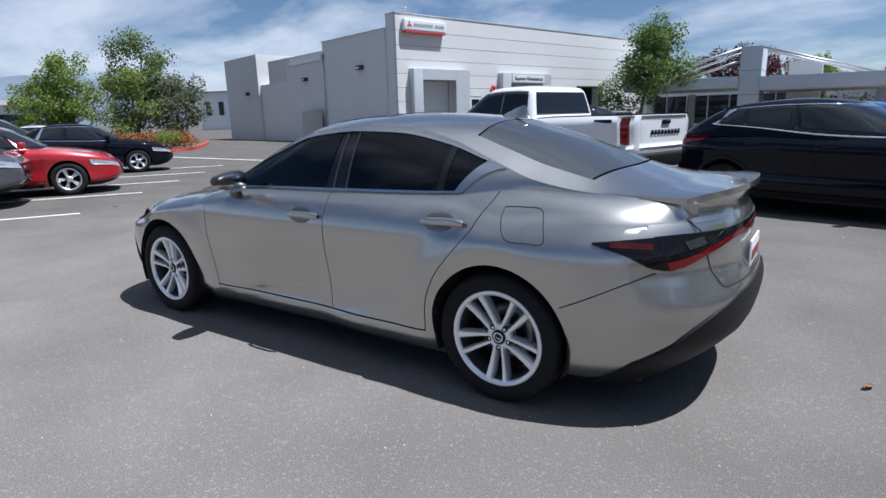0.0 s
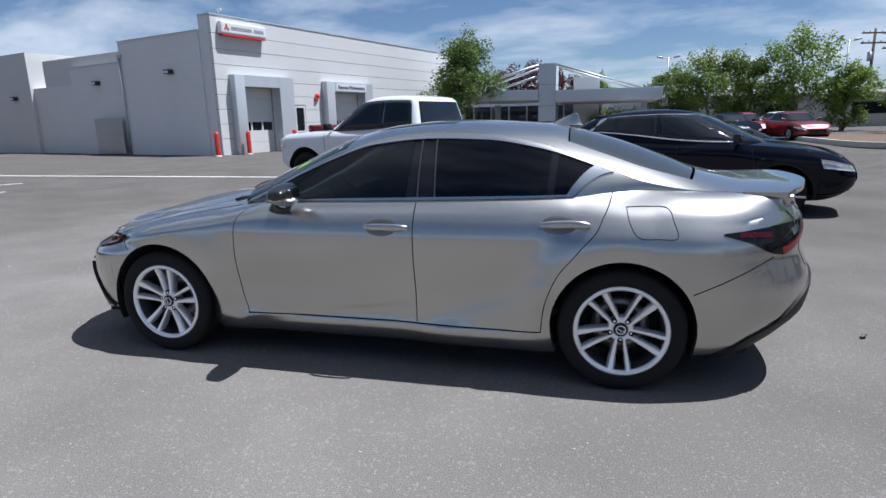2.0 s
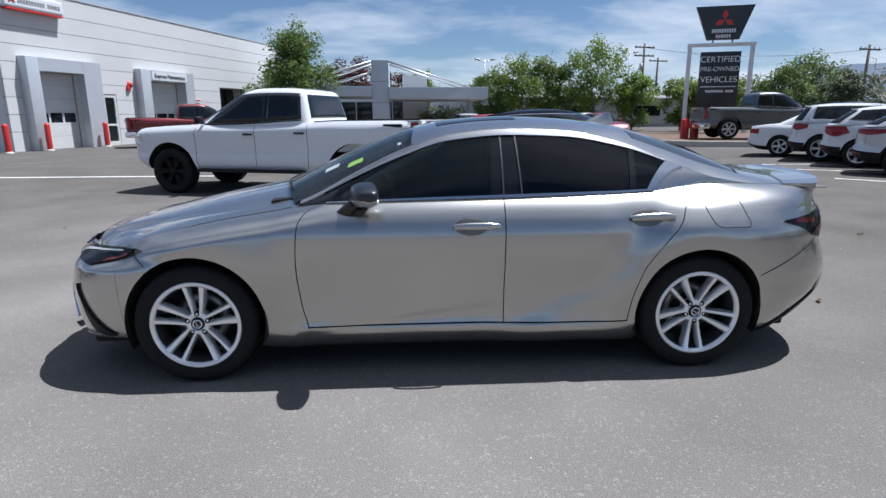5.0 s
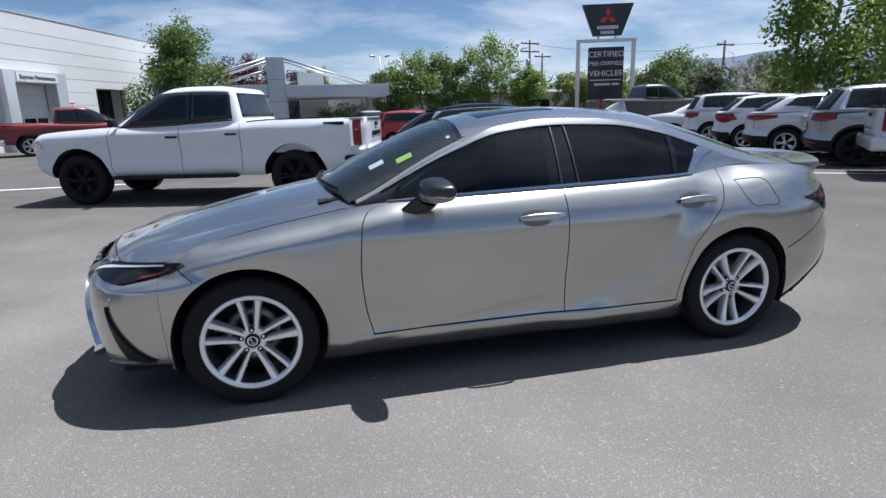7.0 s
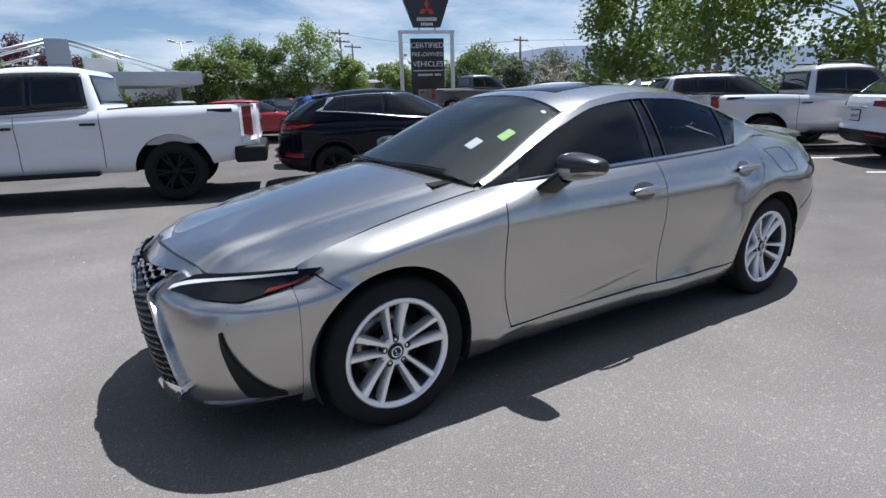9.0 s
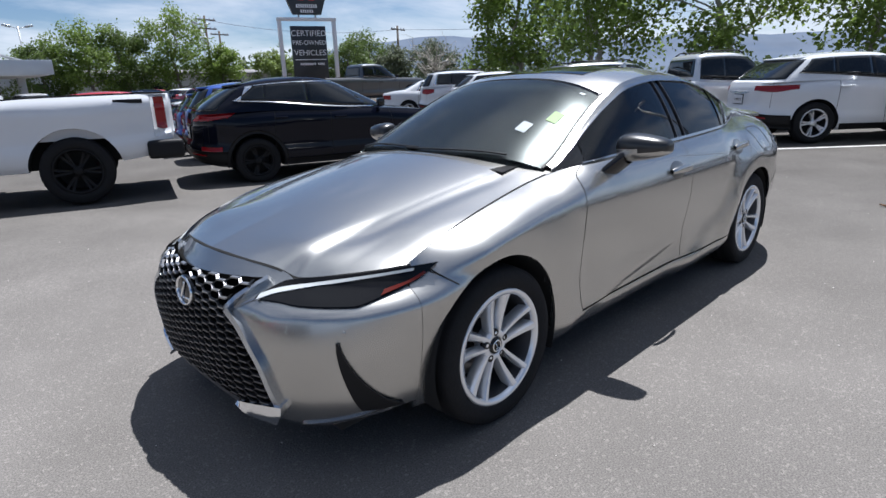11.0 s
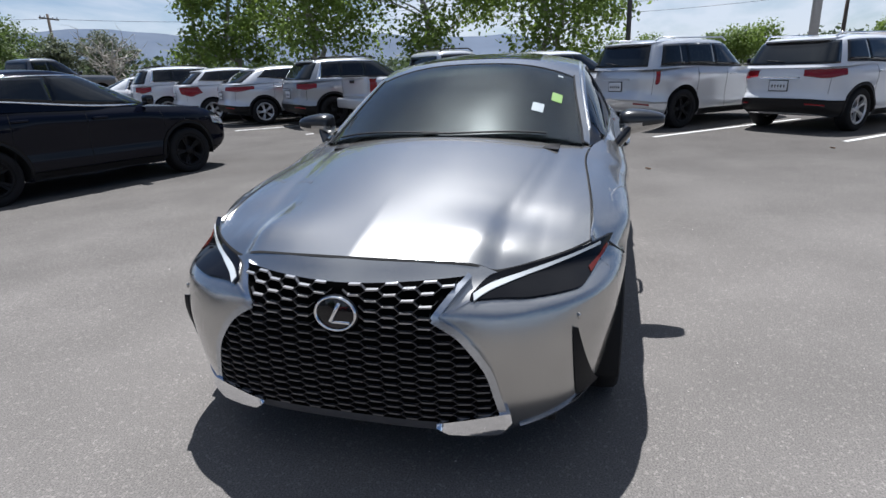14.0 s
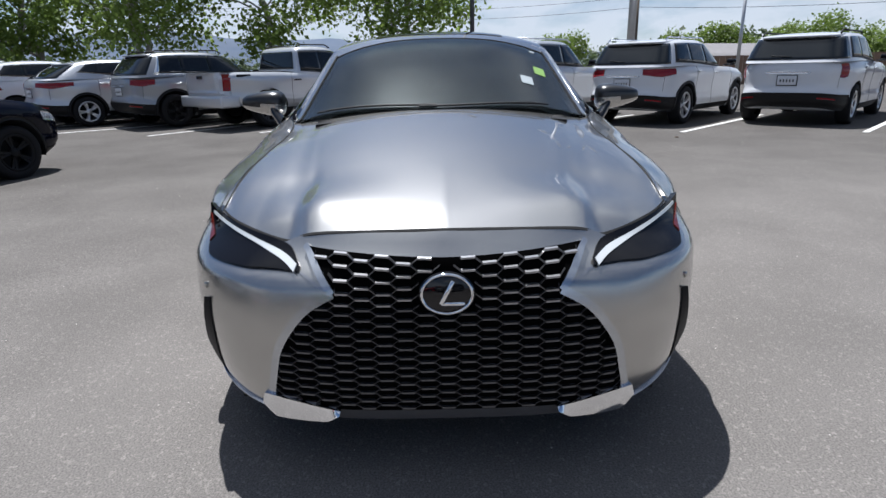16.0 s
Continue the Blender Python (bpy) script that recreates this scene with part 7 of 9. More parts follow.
M["timber"] = material("pole_timber", (0.11, 0.085, 0.065), 0.9, vary=0.3, grain=10, bump=0.4)


def kerbed_island(name, label, pts, height, top, kerb_mat):
    """A raised bed within a kerb along a closed outline."""
    root = thing(name, label, "kerb", kind="structure")
    n = len(pts)
    c = sum((Vector(p) for p in pts), Vector((0, 0))) / n
    inner = [Vector(p) + (c - Vector(p)).normalized() * 0.18 for p in pts]
    bm = bmesh.new()
    o0 = [bm.verts.new((*p, 0)) for p in pts]; o1 = [bm.verts.new((*p, height)) for p in pts]
    i1 = [bm.verts.new((*p, height)) for p in inner]; i0 = [bm.verts.new((*p, 0)) for p in inner]
    for k in range(n):
        j = (k + 1) % n
        bm.faces.new([o0[k], o0[j], o1[j], o1[k]]); bm.faces.new([o1[k], o1[j], i1[j], i1[k]]); bm.faces.new([i1[k], i1[j], i0[j], i0[k]])
    bmesh.ops.recalc_face_normals(bm, faces=bm.faces)
    part("kerb", bm, kerb_mat, root, smooth=False)
    bm = bmesh.new()
    bm.faces.new([bm.verts.new((*p, height * 0.85)) for p in inner])
    bmesh.ops.triangulate(bm, faces=bm.faces)
    part("bed", bm, top, root, smooth=False)
    return root


def rounded(cx, cy, rx, ry, turn, n=40, p=3.0):
    out = []
    for k in range(n):
        a = 2 * math.pi * k / n
        x = rx * math.copysign(abs(math.cos(a)) ** (2 / p), math.cos(a)); y = ry * math.copysign(abs(math.sin(a)) ** (2 / p), math.sin(a))
        c, s = math.cos(radians(turn)), math.sin(radians(turn))
        out.append((cx + x * c - y * s, cy + x * s + y * c))
    return out


kerbed_island("planting_island", "planting island with a worn red kerb", rounded(32.5, -15.6, 9.5, 4.2, -38), 0.16, M["mulch"], M["kerb_red"])
kerbed_island("sign_island", "raised planting island with a concrete kerb", rounded(-18.5, -27.0, 7.5, 7.0, 0, p=4), 0.22, M["mulch"], M["concrete"])


# ---------- plants ----------
def leaf_material(name, color, back=0.35):
    m = material(name, color, 0.55, vary=0.35, grain=1.2, per_object=0.0, island=True, spec=0.35)
    n, l = m.node_tree.nodes, m.node_tree.links
    b = n["Principled BSDF"]
    out = n["Material Output"]
    tr = n.new("ShaderNodeBsdfTranslucent")
    src = b.inputs["Base Color"].links[0].from_socket
    l.new(src, tr.inputs["Color"])
    mx = n.new("ShaderNodeMixShader"); mx.inputs[0].default_value = back
    l.new(b.outputs[0], mx.inputs[1]); l.new(tr.outputs[0], mx.inputs[2]); l.new(mx.outputs[0], out.inputs[0])
    return m


M["leaf"] = leaf_material("leaf_green", (0.165, 0.235, 0.045), 0.45)
M["leaf_dark"] = leaf_material("leaf_deep_green", (0.115, 0.165, 0.042), 0.4)
M["leaf_light"] = leaf_material("leaf_light_green", (0.19, 0.25, 0.06))
M["leaf_poplar"] = leaf_material("leaf_poplar", (0.20, 0.275, 0.06), 0.5)
M["leaf_red"] = leaf_material("leaf_purple", (0.075, 0.016, 0.022))
M["leaf_orange"] = leaf_material("leaf_orange", (0.30, 0.10, 0.03))
M["leaf_grey"] = leaf_material("leaf_sage", (0.13, 0.15, 0.085))


def leaf_mesh(name, mat, rng, blobs, count, size, parent=None, droop=0.25):
    """Many single leaves, thickest towards the shells of a set of blobs (x, y, z, rx, rz)."""
    vol = [b[3] * b[3] * b[4] for b in blobs]
    pick = rng.choice(len(blobs), size=count, p=np.array(vol) / sum(vol))
    d = rng.normal(size=(count, 3)); d /= np.linalg.norm(d, axis=1)[:, None]
    r = rng.uniform(0.25, 1.0, count) ** 0.55 * (1 + 0.16 * rng.normal(size=count))
    B = np.array(blobs)[pick]
    pos = B[:, :3] + d * r[:, None] * B[:, [3, 3, 4]]
    nrm = d * 0.5 + rng.normal(size=(count, 3)) * 0.6 + np.array([0, 0, 0.5])
    nrm /= np.linalg.norm(nrm, axis=1)[:, None]
    t = np.cross(nrm, rng.normal(size=(count, 3))); t /= np.linalg.norm(t, axis=1)[:, None]
    b = np.cross(nrm, t)
    s = size * rng.uniform(0.6, 1.35, count)[:, None]
    tip = pos + t * s
    l = pos + t * s * 0.45 + b * s * 0.36 - nrm * s * 0.10
    rgt = pos + t * s * 0.45 - b * s * 0.36 - nrm * s * 0.10
    verts = np.stack([pos, rgt, tip, l], 1).reshape(-1, 3)
    faces = np.arange(count * 4).reshape(-1, 4)
    me = bpy.data.meshes.new(name)
    me.from_pydata(verts.tolist(), [], faces.tolist())
    me.materials.append(mat)
    o = new(name, me)
    o.parent = parent
    return o


def limb(bm, a, b, r0, r1, rng, bend=0.12, n=4):
    """A crooked tapering branch."""
    a, b = Vector(a), Vector(b)
    L = (b - a).length
    pts = [a.lerp(b, k / n) + (Vector(rng.normal(size=3)) * bend * L * 0.35 if 0 < k < n else Vector()) for k in range(n + 1)]
    for k in range(n):
        tube(bm, pts[k], pts[k + 1], r0 + (r1 - r0) * k / n, r0 + (r1 - r0) * (k + 1) / n, 8, cap=False)
    return pts


def tree(name, label, x, y, height, spread, leaf, seed, count=5000, size=0.16, trunk=0.14, low=0.25, shape="round", bark="bark", stems=1):
    """A tree: trunk, crooked limbs, and a crown of single leaves in uneven clumps."""
    rng = np.random.default_rng(seed)
    root = thing(name, label, "tree", "trees", pose(x, y, 0))
    bm = bmesh.new()
    blobs = []
    for st in range(stems):
        off = Vector(rng.normal(size=3)) * (0.25 if stems > 1 else 0.0); off.z = 0
        top = Vector((rng.normal() * 0.1 * spread + off.x * 3, rng.normal() * 0.1 * spread + off.y * 3, height * 0.88))
        spine = limb(bm, off + Vector((0, 0, -0.05)), top, trunk / stems ** 0.4, trunk * 0.15, rng, 0.08, 7)
        nb = int(15 / stems ** 0.5)
        for k in range(nb):
            f = low + (0.93 - low) * (k + rng.uniform(0, 0.8)) / nb
            p = spine[min(int(f * 7), 6)].lerp(spine[min(int(f * 7) + 1, 7)], f * 7 - int(f * 7))
            a = k * 2.4 + rng.uniform(-0.4, 0.4)
            if shape == "cone":
                reach = spread * (1.05 - 0.85 * (f - low) / (1 - low)) * rng.uniform(0.7, 1.05)
            else:
                g = (f - low) / (0.95 - low)
                reach = spread * (0.55 + 0.55 * math.sin(math.pi * min(1, g * 0.95 + 0.1))) * rng.uniform(0.65, 1.1)
            q = p + Vector((math.cos(a) * reach * 0.8, math.sin(a) * reach * 0.8, reach * rng.uniform(0.15, 0.55)))
            limb(bm, p, q, trunk * 0.32 * (1 - f * 0.6), trunk * 0.06, rng, 0.15, 4)
            for f2 in (0.55, 0.85, 1.05):
                c = p.lerp(q, f2) + Vector(rng.normal(size=3)) * 0.12 * spread
                s = spread * rng.uniform(0.20, 0.36)
                blobs.append((c.x, c.y, c.z, s, s * rng.uniform(0.7, 1.0)))
        blobs.append((top.x, top.y, top.z, spread * 0.25, spread * 0.35))
    part("trunk", bm, M[bark], root)
    leaf_mesh("crown", M[leaf], rng, blobs, int(count * 1.9), size * 0.78, root)
    return root


def shrub(name, label, x, y, r, h, leaf, seed, count=900, size=0.09):
    rng = np.random.default_rng(seed)
    root = thing(name, label, "shrub", "shrubs", pose(x, y, 0.12 if r < 3 else 0))
    bm = bmesh.new()
    blobs = []
    for k in range(7):
        a = k * 2.4
        q = Vector((math.cos(a) * r * 0.6, math.sin(a) * r * 0.6, h * rng.uniform(0.45, 0.75)))
        limb(bm, (0, 0, -0.02), q, 0.02, 0.006, rng, 0.1, 3)
        blobs.append((q.x, q.y, q.z, r * 0.5, h * 0.35))
    part("stems", bm, M["bark"], root)
    leaf_mesh("foliage", M[leaf], rng, blobs, count, size, root)
    return root


M["leaf_maple"] = leaf_material("leaf_maple", (0.125, 0.185, 0.045), 0.45)
tree("maple_tree", "upright young maple with bright green leaves", 8.2, -36.6, 7.7, 2.9, "leaf_maple", 14, 8500, 0.20, 0.13, 0.22, "cone")
for k, (x, y, h, s, lf) in enumerate(((-9.6, -46.8, 6.5, 2.6, "leaf"), (-12.2, -46.6, 6.2, 2.3, "leaf_dark"), (-15.3, -45.6, 7.7, 2.9, "leaf"), (-18.3, -44.6, 4.9, 1.9, "leaf"), (-7.2, -48.5, 5.3, 2.2, "leaf_dark"),
                                      (-21.2, -41.3, 4.2, 1.7, "leaf_light"), (-26.0, -43.5, 4.2, 1.8, "leaf_light"))):
    tree("cottonwood_tree", "leafy green cottonwood beside the street", x, y, h, s, lf, 20 + k, 4500, 0.22, 0.15, 0.12)
for k, (x, y, h, s, lf) in enumerate(((-33.5, -47.8, 5.6, 2.6, "leaf_dark"), (-37.2, -44.8, 5.0, 2.2, "leaf_grey"), (-40.5, -53.0, 6.8, 3.2, "leaf_dark"), (-47.0, -49.5, 6.2, 3.0, "leaf_grey"))):
    tree("street_tree", "distant dark green street tree", x, y, h, s, lf, 40 + k, 2600, 0.30, 0.16, 0.1)
# the three big trees behind the parked row
for k, (x, y, h, s) in enumerate(((-17.2, -10.4, 8.2, 3.3), (-19.2, -5.9, 8.4, 3.2), (-18.9, -1.1, 8.2, 3.3), (-18.2, -14.6, 7.8, 2.6))):
    tree("poplar_tree", "tall multi-stemmed poplar with glossy green leaves", x, y, h, s, "leaf_poplar" if k != 3 else "leaf", 60 + k, 5000, 0.23, 0.17, 0.24, bark="pale_bark", stems=2 if k != 3 else 1)
for k, (x, y, h, s, lf) in enumerate(((36.0, -18.3, 7.6, 2.4, "leaf_dark"), (37.6, -15.0, 6.0, 2.2, "leaf"), (35.0, -17.2, 5.0, 2.2, "leaf_light"), (33.4, -19.4, 4.4, 2.2, "leaf_grey"), (38.5, -13.6, 4.6, 1.9, "leaf"))):
    tree("island_tree", "green tree in a planting island", x, y, h, s, lf, 80 + k, 4200, 0.19, 0.13, 0.15)
for k, (x, y, h, s) in enumerate(((4.7, -52.0, 6.7, 2.3), (2.2, -52.3, 6.2, 2.0), (7.2, -53, 6.2, 2.2), (-0.5, -53.5, 5.6, 1.8))):
    tree("purple_plum_tree", "purple-leaved plum tree behind the showroom", x, y, h, s, "leaf_red" if k % 2 == 0 or k == 1 else "leaf", 100 + k, 3000, 0.22, 0.12, 0.2)
tree("slim_tree", "thin young tree with sparse leaves", -1.6, -46.0, 5.6, 0.7, "leaf", 130, 500, 0.16, 0.05, 0.3, "cone")


def bare_tree(x, y, h, s, seed):
    rng = np.random.default_rng(seed)
    root = thing("bare_tree", "leafless spreading tree beyond the lot", "tree", "trees", pose(x, y, 0))
    bm = bmesh.new()
    spine = limb(bm, (0, 0, 0), (0.2, 0, h * 0.5), 0.16, 0.09, rng, 0.1, 4)
    for k in range(26):
        a = k * 2.4
        p = spine[2 + k % 3]
        q = p + Vector((math.cos(a) * s * rng.uniform(0.5, 1), math.sin(a) * s * rng.uniform(0.5, 1), h * rng.uniform(0.15, 0.5)))
        pts = limb(bm, p, q, 0.06, 0.02, rng, 0.25, 5)
        for t in range(5):
            z = pts[2 + t % 4]
            limb(bm, z, z + Vector(rng.normal(size=3)) * s * 0.22 + Vector((0, 0, 0.4)), 0.018, 0.006, rng, 0.2, 2)
    part("crown", bm, M["pale_bark"], root)


bare_tree(-38.8, -40.8, 5.6, 3.0, 7)
rngs = random.Random(5)
for k in range(9):
    shrub("flowering_shrub", "low shrub with orange flowers in the island", 25.6 + rngs.uniform(0, 4.2), -13.2 - rngs.uniform(0, 3.4), 0.75, 0.85, "leaf_orange" if k % 4 else "leaf", 200 + k)
for k, (x, y, r, h, lf) in enumerate(((29.6, -27.8, 1.1, 1.7, "leaf_red"), (31.0, -28.4, 1.2, 1.9, "leaf_red"), (33.2, -29.6, 0.9, 1.2, "leaf_light"), (37.5, -33.0, 1.2, 1.3, "leaf_dark"), (42.0, -36.0, 1.6, 1.8, "leaf"),
                                      (-3.0, -40.5, 1.3, 2.0, "leaf_light"), (-1.6, -41.0, 1.1, 1.6, "leaf_light"))):
    shrub("shrub", "garden shrub at the foot of the building", x, y, r, h, lf, 220 + k, 1400, 0.13)


def far_woods():
    """Distant woods and hedges all round the horizon, as one crowd of leaf clumps."""
    rng = np.random.default_rng(9)
    blobs = []
    for k in range(150):
        a = rng.uniform(150, 285)
        d = rng.uniform(62, 110)
        h = rng.uniform(1.6, 3.6) if a < 165 or a > 215 else rng.uniform(1.0, 2.4)
        blobs.append((d * math.cos(radians(a)), d * math.sin(radians(a)), h * 0.75, rng.uniform(2.0, 4.5), h))
    o = leaf_mesh("far_trees", M["leaf_far"], rng, blobs, 26000, 0.75)
    tagged(o, "far belt of mixed green street trees and hedges", "trees", kind="stuff")
    blobs = []
    for px, py, pz, r in ((-55, 12.2, 3.4, 2.4), (-52.2, 21.9, 3.4, 2.0), (-50.5, 25.7, 3.2, 2.3), (-47.5, 31.3, 3.2, 2.4), (-55.6, 8.6, 2.6, 1.6), (-49.6, 28.0, 2.6, 1.6), (-45.0, 36.0, 3.2, 2.6), (-41.0, 42.0, 3.4, 2.6), (-57, 3.5, 2.6, 2.0)):
        for k in range(5):
            blobs.append((px + rng.normal() * r * 0.5, py + rng.normal() * r * 0.5, pz - 0.5 + rng.normal() * 0.7, r * 0.6, r * 0.6))
    o = leaf_mesh("garden_trees", M["leaf"], rng, blobs, 34000, 0.24)
    tagged(o, "leafy garden trees beyond a fence", "trees", kind="stuff")


M["leaf_far"] = leaf_material("leaf_far", (0.075, 0.105, 0.045))
far_woods()


# ---------- hills ----------
def hills():
    # the blue haze of distance is mixed into both hill colours
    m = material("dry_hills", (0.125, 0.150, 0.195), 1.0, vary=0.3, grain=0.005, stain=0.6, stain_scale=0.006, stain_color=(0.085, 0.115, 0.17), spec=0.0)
    bm = bmesh.new()
    n = 360
    low, mid, high = [], [], []
    for k in range(n):
        a = 2 * math.pi * k / n
        c, s = math.cos(a), math.sin(a)
        deg = math.degrees(a) % 360
        base = 95 + 55 * noise.noise((c * 2.2, s * 2.2, 0.3)) + 28 * noise.noise((c * 7, s * 7, 1.7)) + 8 * noise.noise((c * 24, s * 24, 4.0))
        lift = 40 * math.exp(-((deg - 222) / 12) ** 2) + 45 * math.exp(-((deg - 332) / 9) ** 2) + 25 * math.exp(-((deg - 195) / 14) ** 2)
        h = max(base + lift, 30) * 1.30
        h *= 1 - 0.68 * min(max((deg - 234) / 8, 0), 1) * min(max((326 - deg) / 8, 0), 1)
        h *= 1 - 0.62 * ease((190 - deg) / 8) * ease((deg - 100) / 10)
        low.append(bm.verts.new((2200 * c, 2200 * s, -5)))
        mid.append(bm.verts.new((2450 * c, 2450 * s, h * 0.55 + 10 * noise.noise((c * 30, s * 30, 9)))))
        high.append(bm.verts.new((2700 * c, 2700 * s, h * 1.1)))
    for k in range(n):
        j = (k + 1) % n
        bm.faces.new([low[j], low[k], mid[k], mid[j]]); bm.faces.new([mid[j], mid[k], high[k], high[j]])
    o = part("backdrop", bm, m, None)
    tagged(o, "hazy blue-brown mountain range on the horizon", "mountains", kind="structure")


hills()

# ---------- workshop building ----------
M["wall"] = material("painted_panel_wall", (0.58, 0.58, 0.57), 0.8, vary=0.04, grain=0.7, bump=0.12, bump_scale=40, per_object=0.02, stain=0.08, stain_scale=0.5, stain_color=(0.4, 0.39, 0.37))
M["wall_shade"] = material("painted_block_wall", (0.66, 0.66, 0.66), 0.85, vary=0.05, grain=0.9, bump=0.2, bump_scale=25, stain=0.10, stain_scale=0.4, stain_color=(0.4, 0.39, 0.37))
M["joint"] = material("joint_grey", (0.22, 0.22, 0.22), 0.9, vary=0.1)
M["portal"] = material("portal_metal", (0.52, 0.545, 0.57), 0.45, 0.3, vary=0.06, grain=2)
M["door_white"] = material("sectional_door", (0.62, 0.62, 0.60), 0.6, vary=0.06, grain=3, bump=0.05)
# window glass; also the painted shade of the open third bay
M["glass_and_shade"] = car_paint("building_glass", (0.012, 0.015, 0.017), 0, 0.08)
M["sign_white"] = material("sign_face", (0.68, 0.69, 0.70), 0.4, vary=0.03, coat=0.4)
M["sign_black"] = material("pylon_black", (0.018, 0.019, 0.022), 0.4, vary=0.1, coat=0.3)
M["ink"] = material("sign_ink", (0.03, 0.03, 0.035), 0.5, vary=0.05)
M["letter"] = material("sign_letter", (0.72, 0.73, 0.74), 0.5, vary=0.04)
BP, BD, BS = Vector((16.45, -20.57)), Vector((-0.267, -0.964)).normalized(), Vector((0.964, -0.267)).normalized()
BM = Matrix(((BD.x, BS.x, 0, BP.x), (BD.y, BS.y, 0, BP.y), (0, 0, 1, 0), (0, 0, 0, 1)))


def bbox(bm, u0, u1, v0, v1, z0, z1, bevel=0.0):
    """A block along the building's front (u), away from it (v) and up."""
    if bevel:
        box(bm, u1 - u0, v1 - v0, z1 - z0, pose((u0 + u1) / 2, (v0 + v1) / 2, (z0 + z1) / 2), bevel, 2)
        return
    c = [bm.verts.new((u, v, z)) for z in (z0, z1) for u, v in ((u0, v0), (u1, v0), (u1, v1), (u0, v1))]
    for q in ((0, 3, 2, 1), (4, 5, 6, 7), (0, 1, 5, 4), (1, 2, 6, 5), (2, 3, 7, 6), (3, 0, 4, 7)):
        bm.faces.new([c[i] for i in q])


def bpart(name, mat, parent, *blocks, label="", bevel=0.0):
    bm = bmesh.new()
    for b in blocks:
        bbox(bm, *b, bevel=bevel)
    bmesh.ops.recalc_face_normals(bm, faces=bm.faces)
    return part(name, bm, mat, parent, label, smooth=False)


def lettering(text, size, m, mat, parent, name="lettering", depth=0.01, space=1.0):
    """Raised letters in the built-in face."""
    cu = bpy.data.curves.new(name, "FONT")
    cu.body, cu.size, cu.extrude, cu.align_x, cu.align_y, cu.space_character = text, size, depth, "CENTER", "CENTER", space
    tmp = new("text", cu)
    bpy.context.view_layer.update()
    me = bpy.data.meshes.new_from_object(tmp.evaluated_get(bpy.context.evaluated_depsgraph_get()))
    bpy.data.objects.remove(tmp)
    me.materials.clear(); me.materials.append(mat)
    o = new(name, me)
    o.parent = parent
    o.matrix_basis = m
    return o


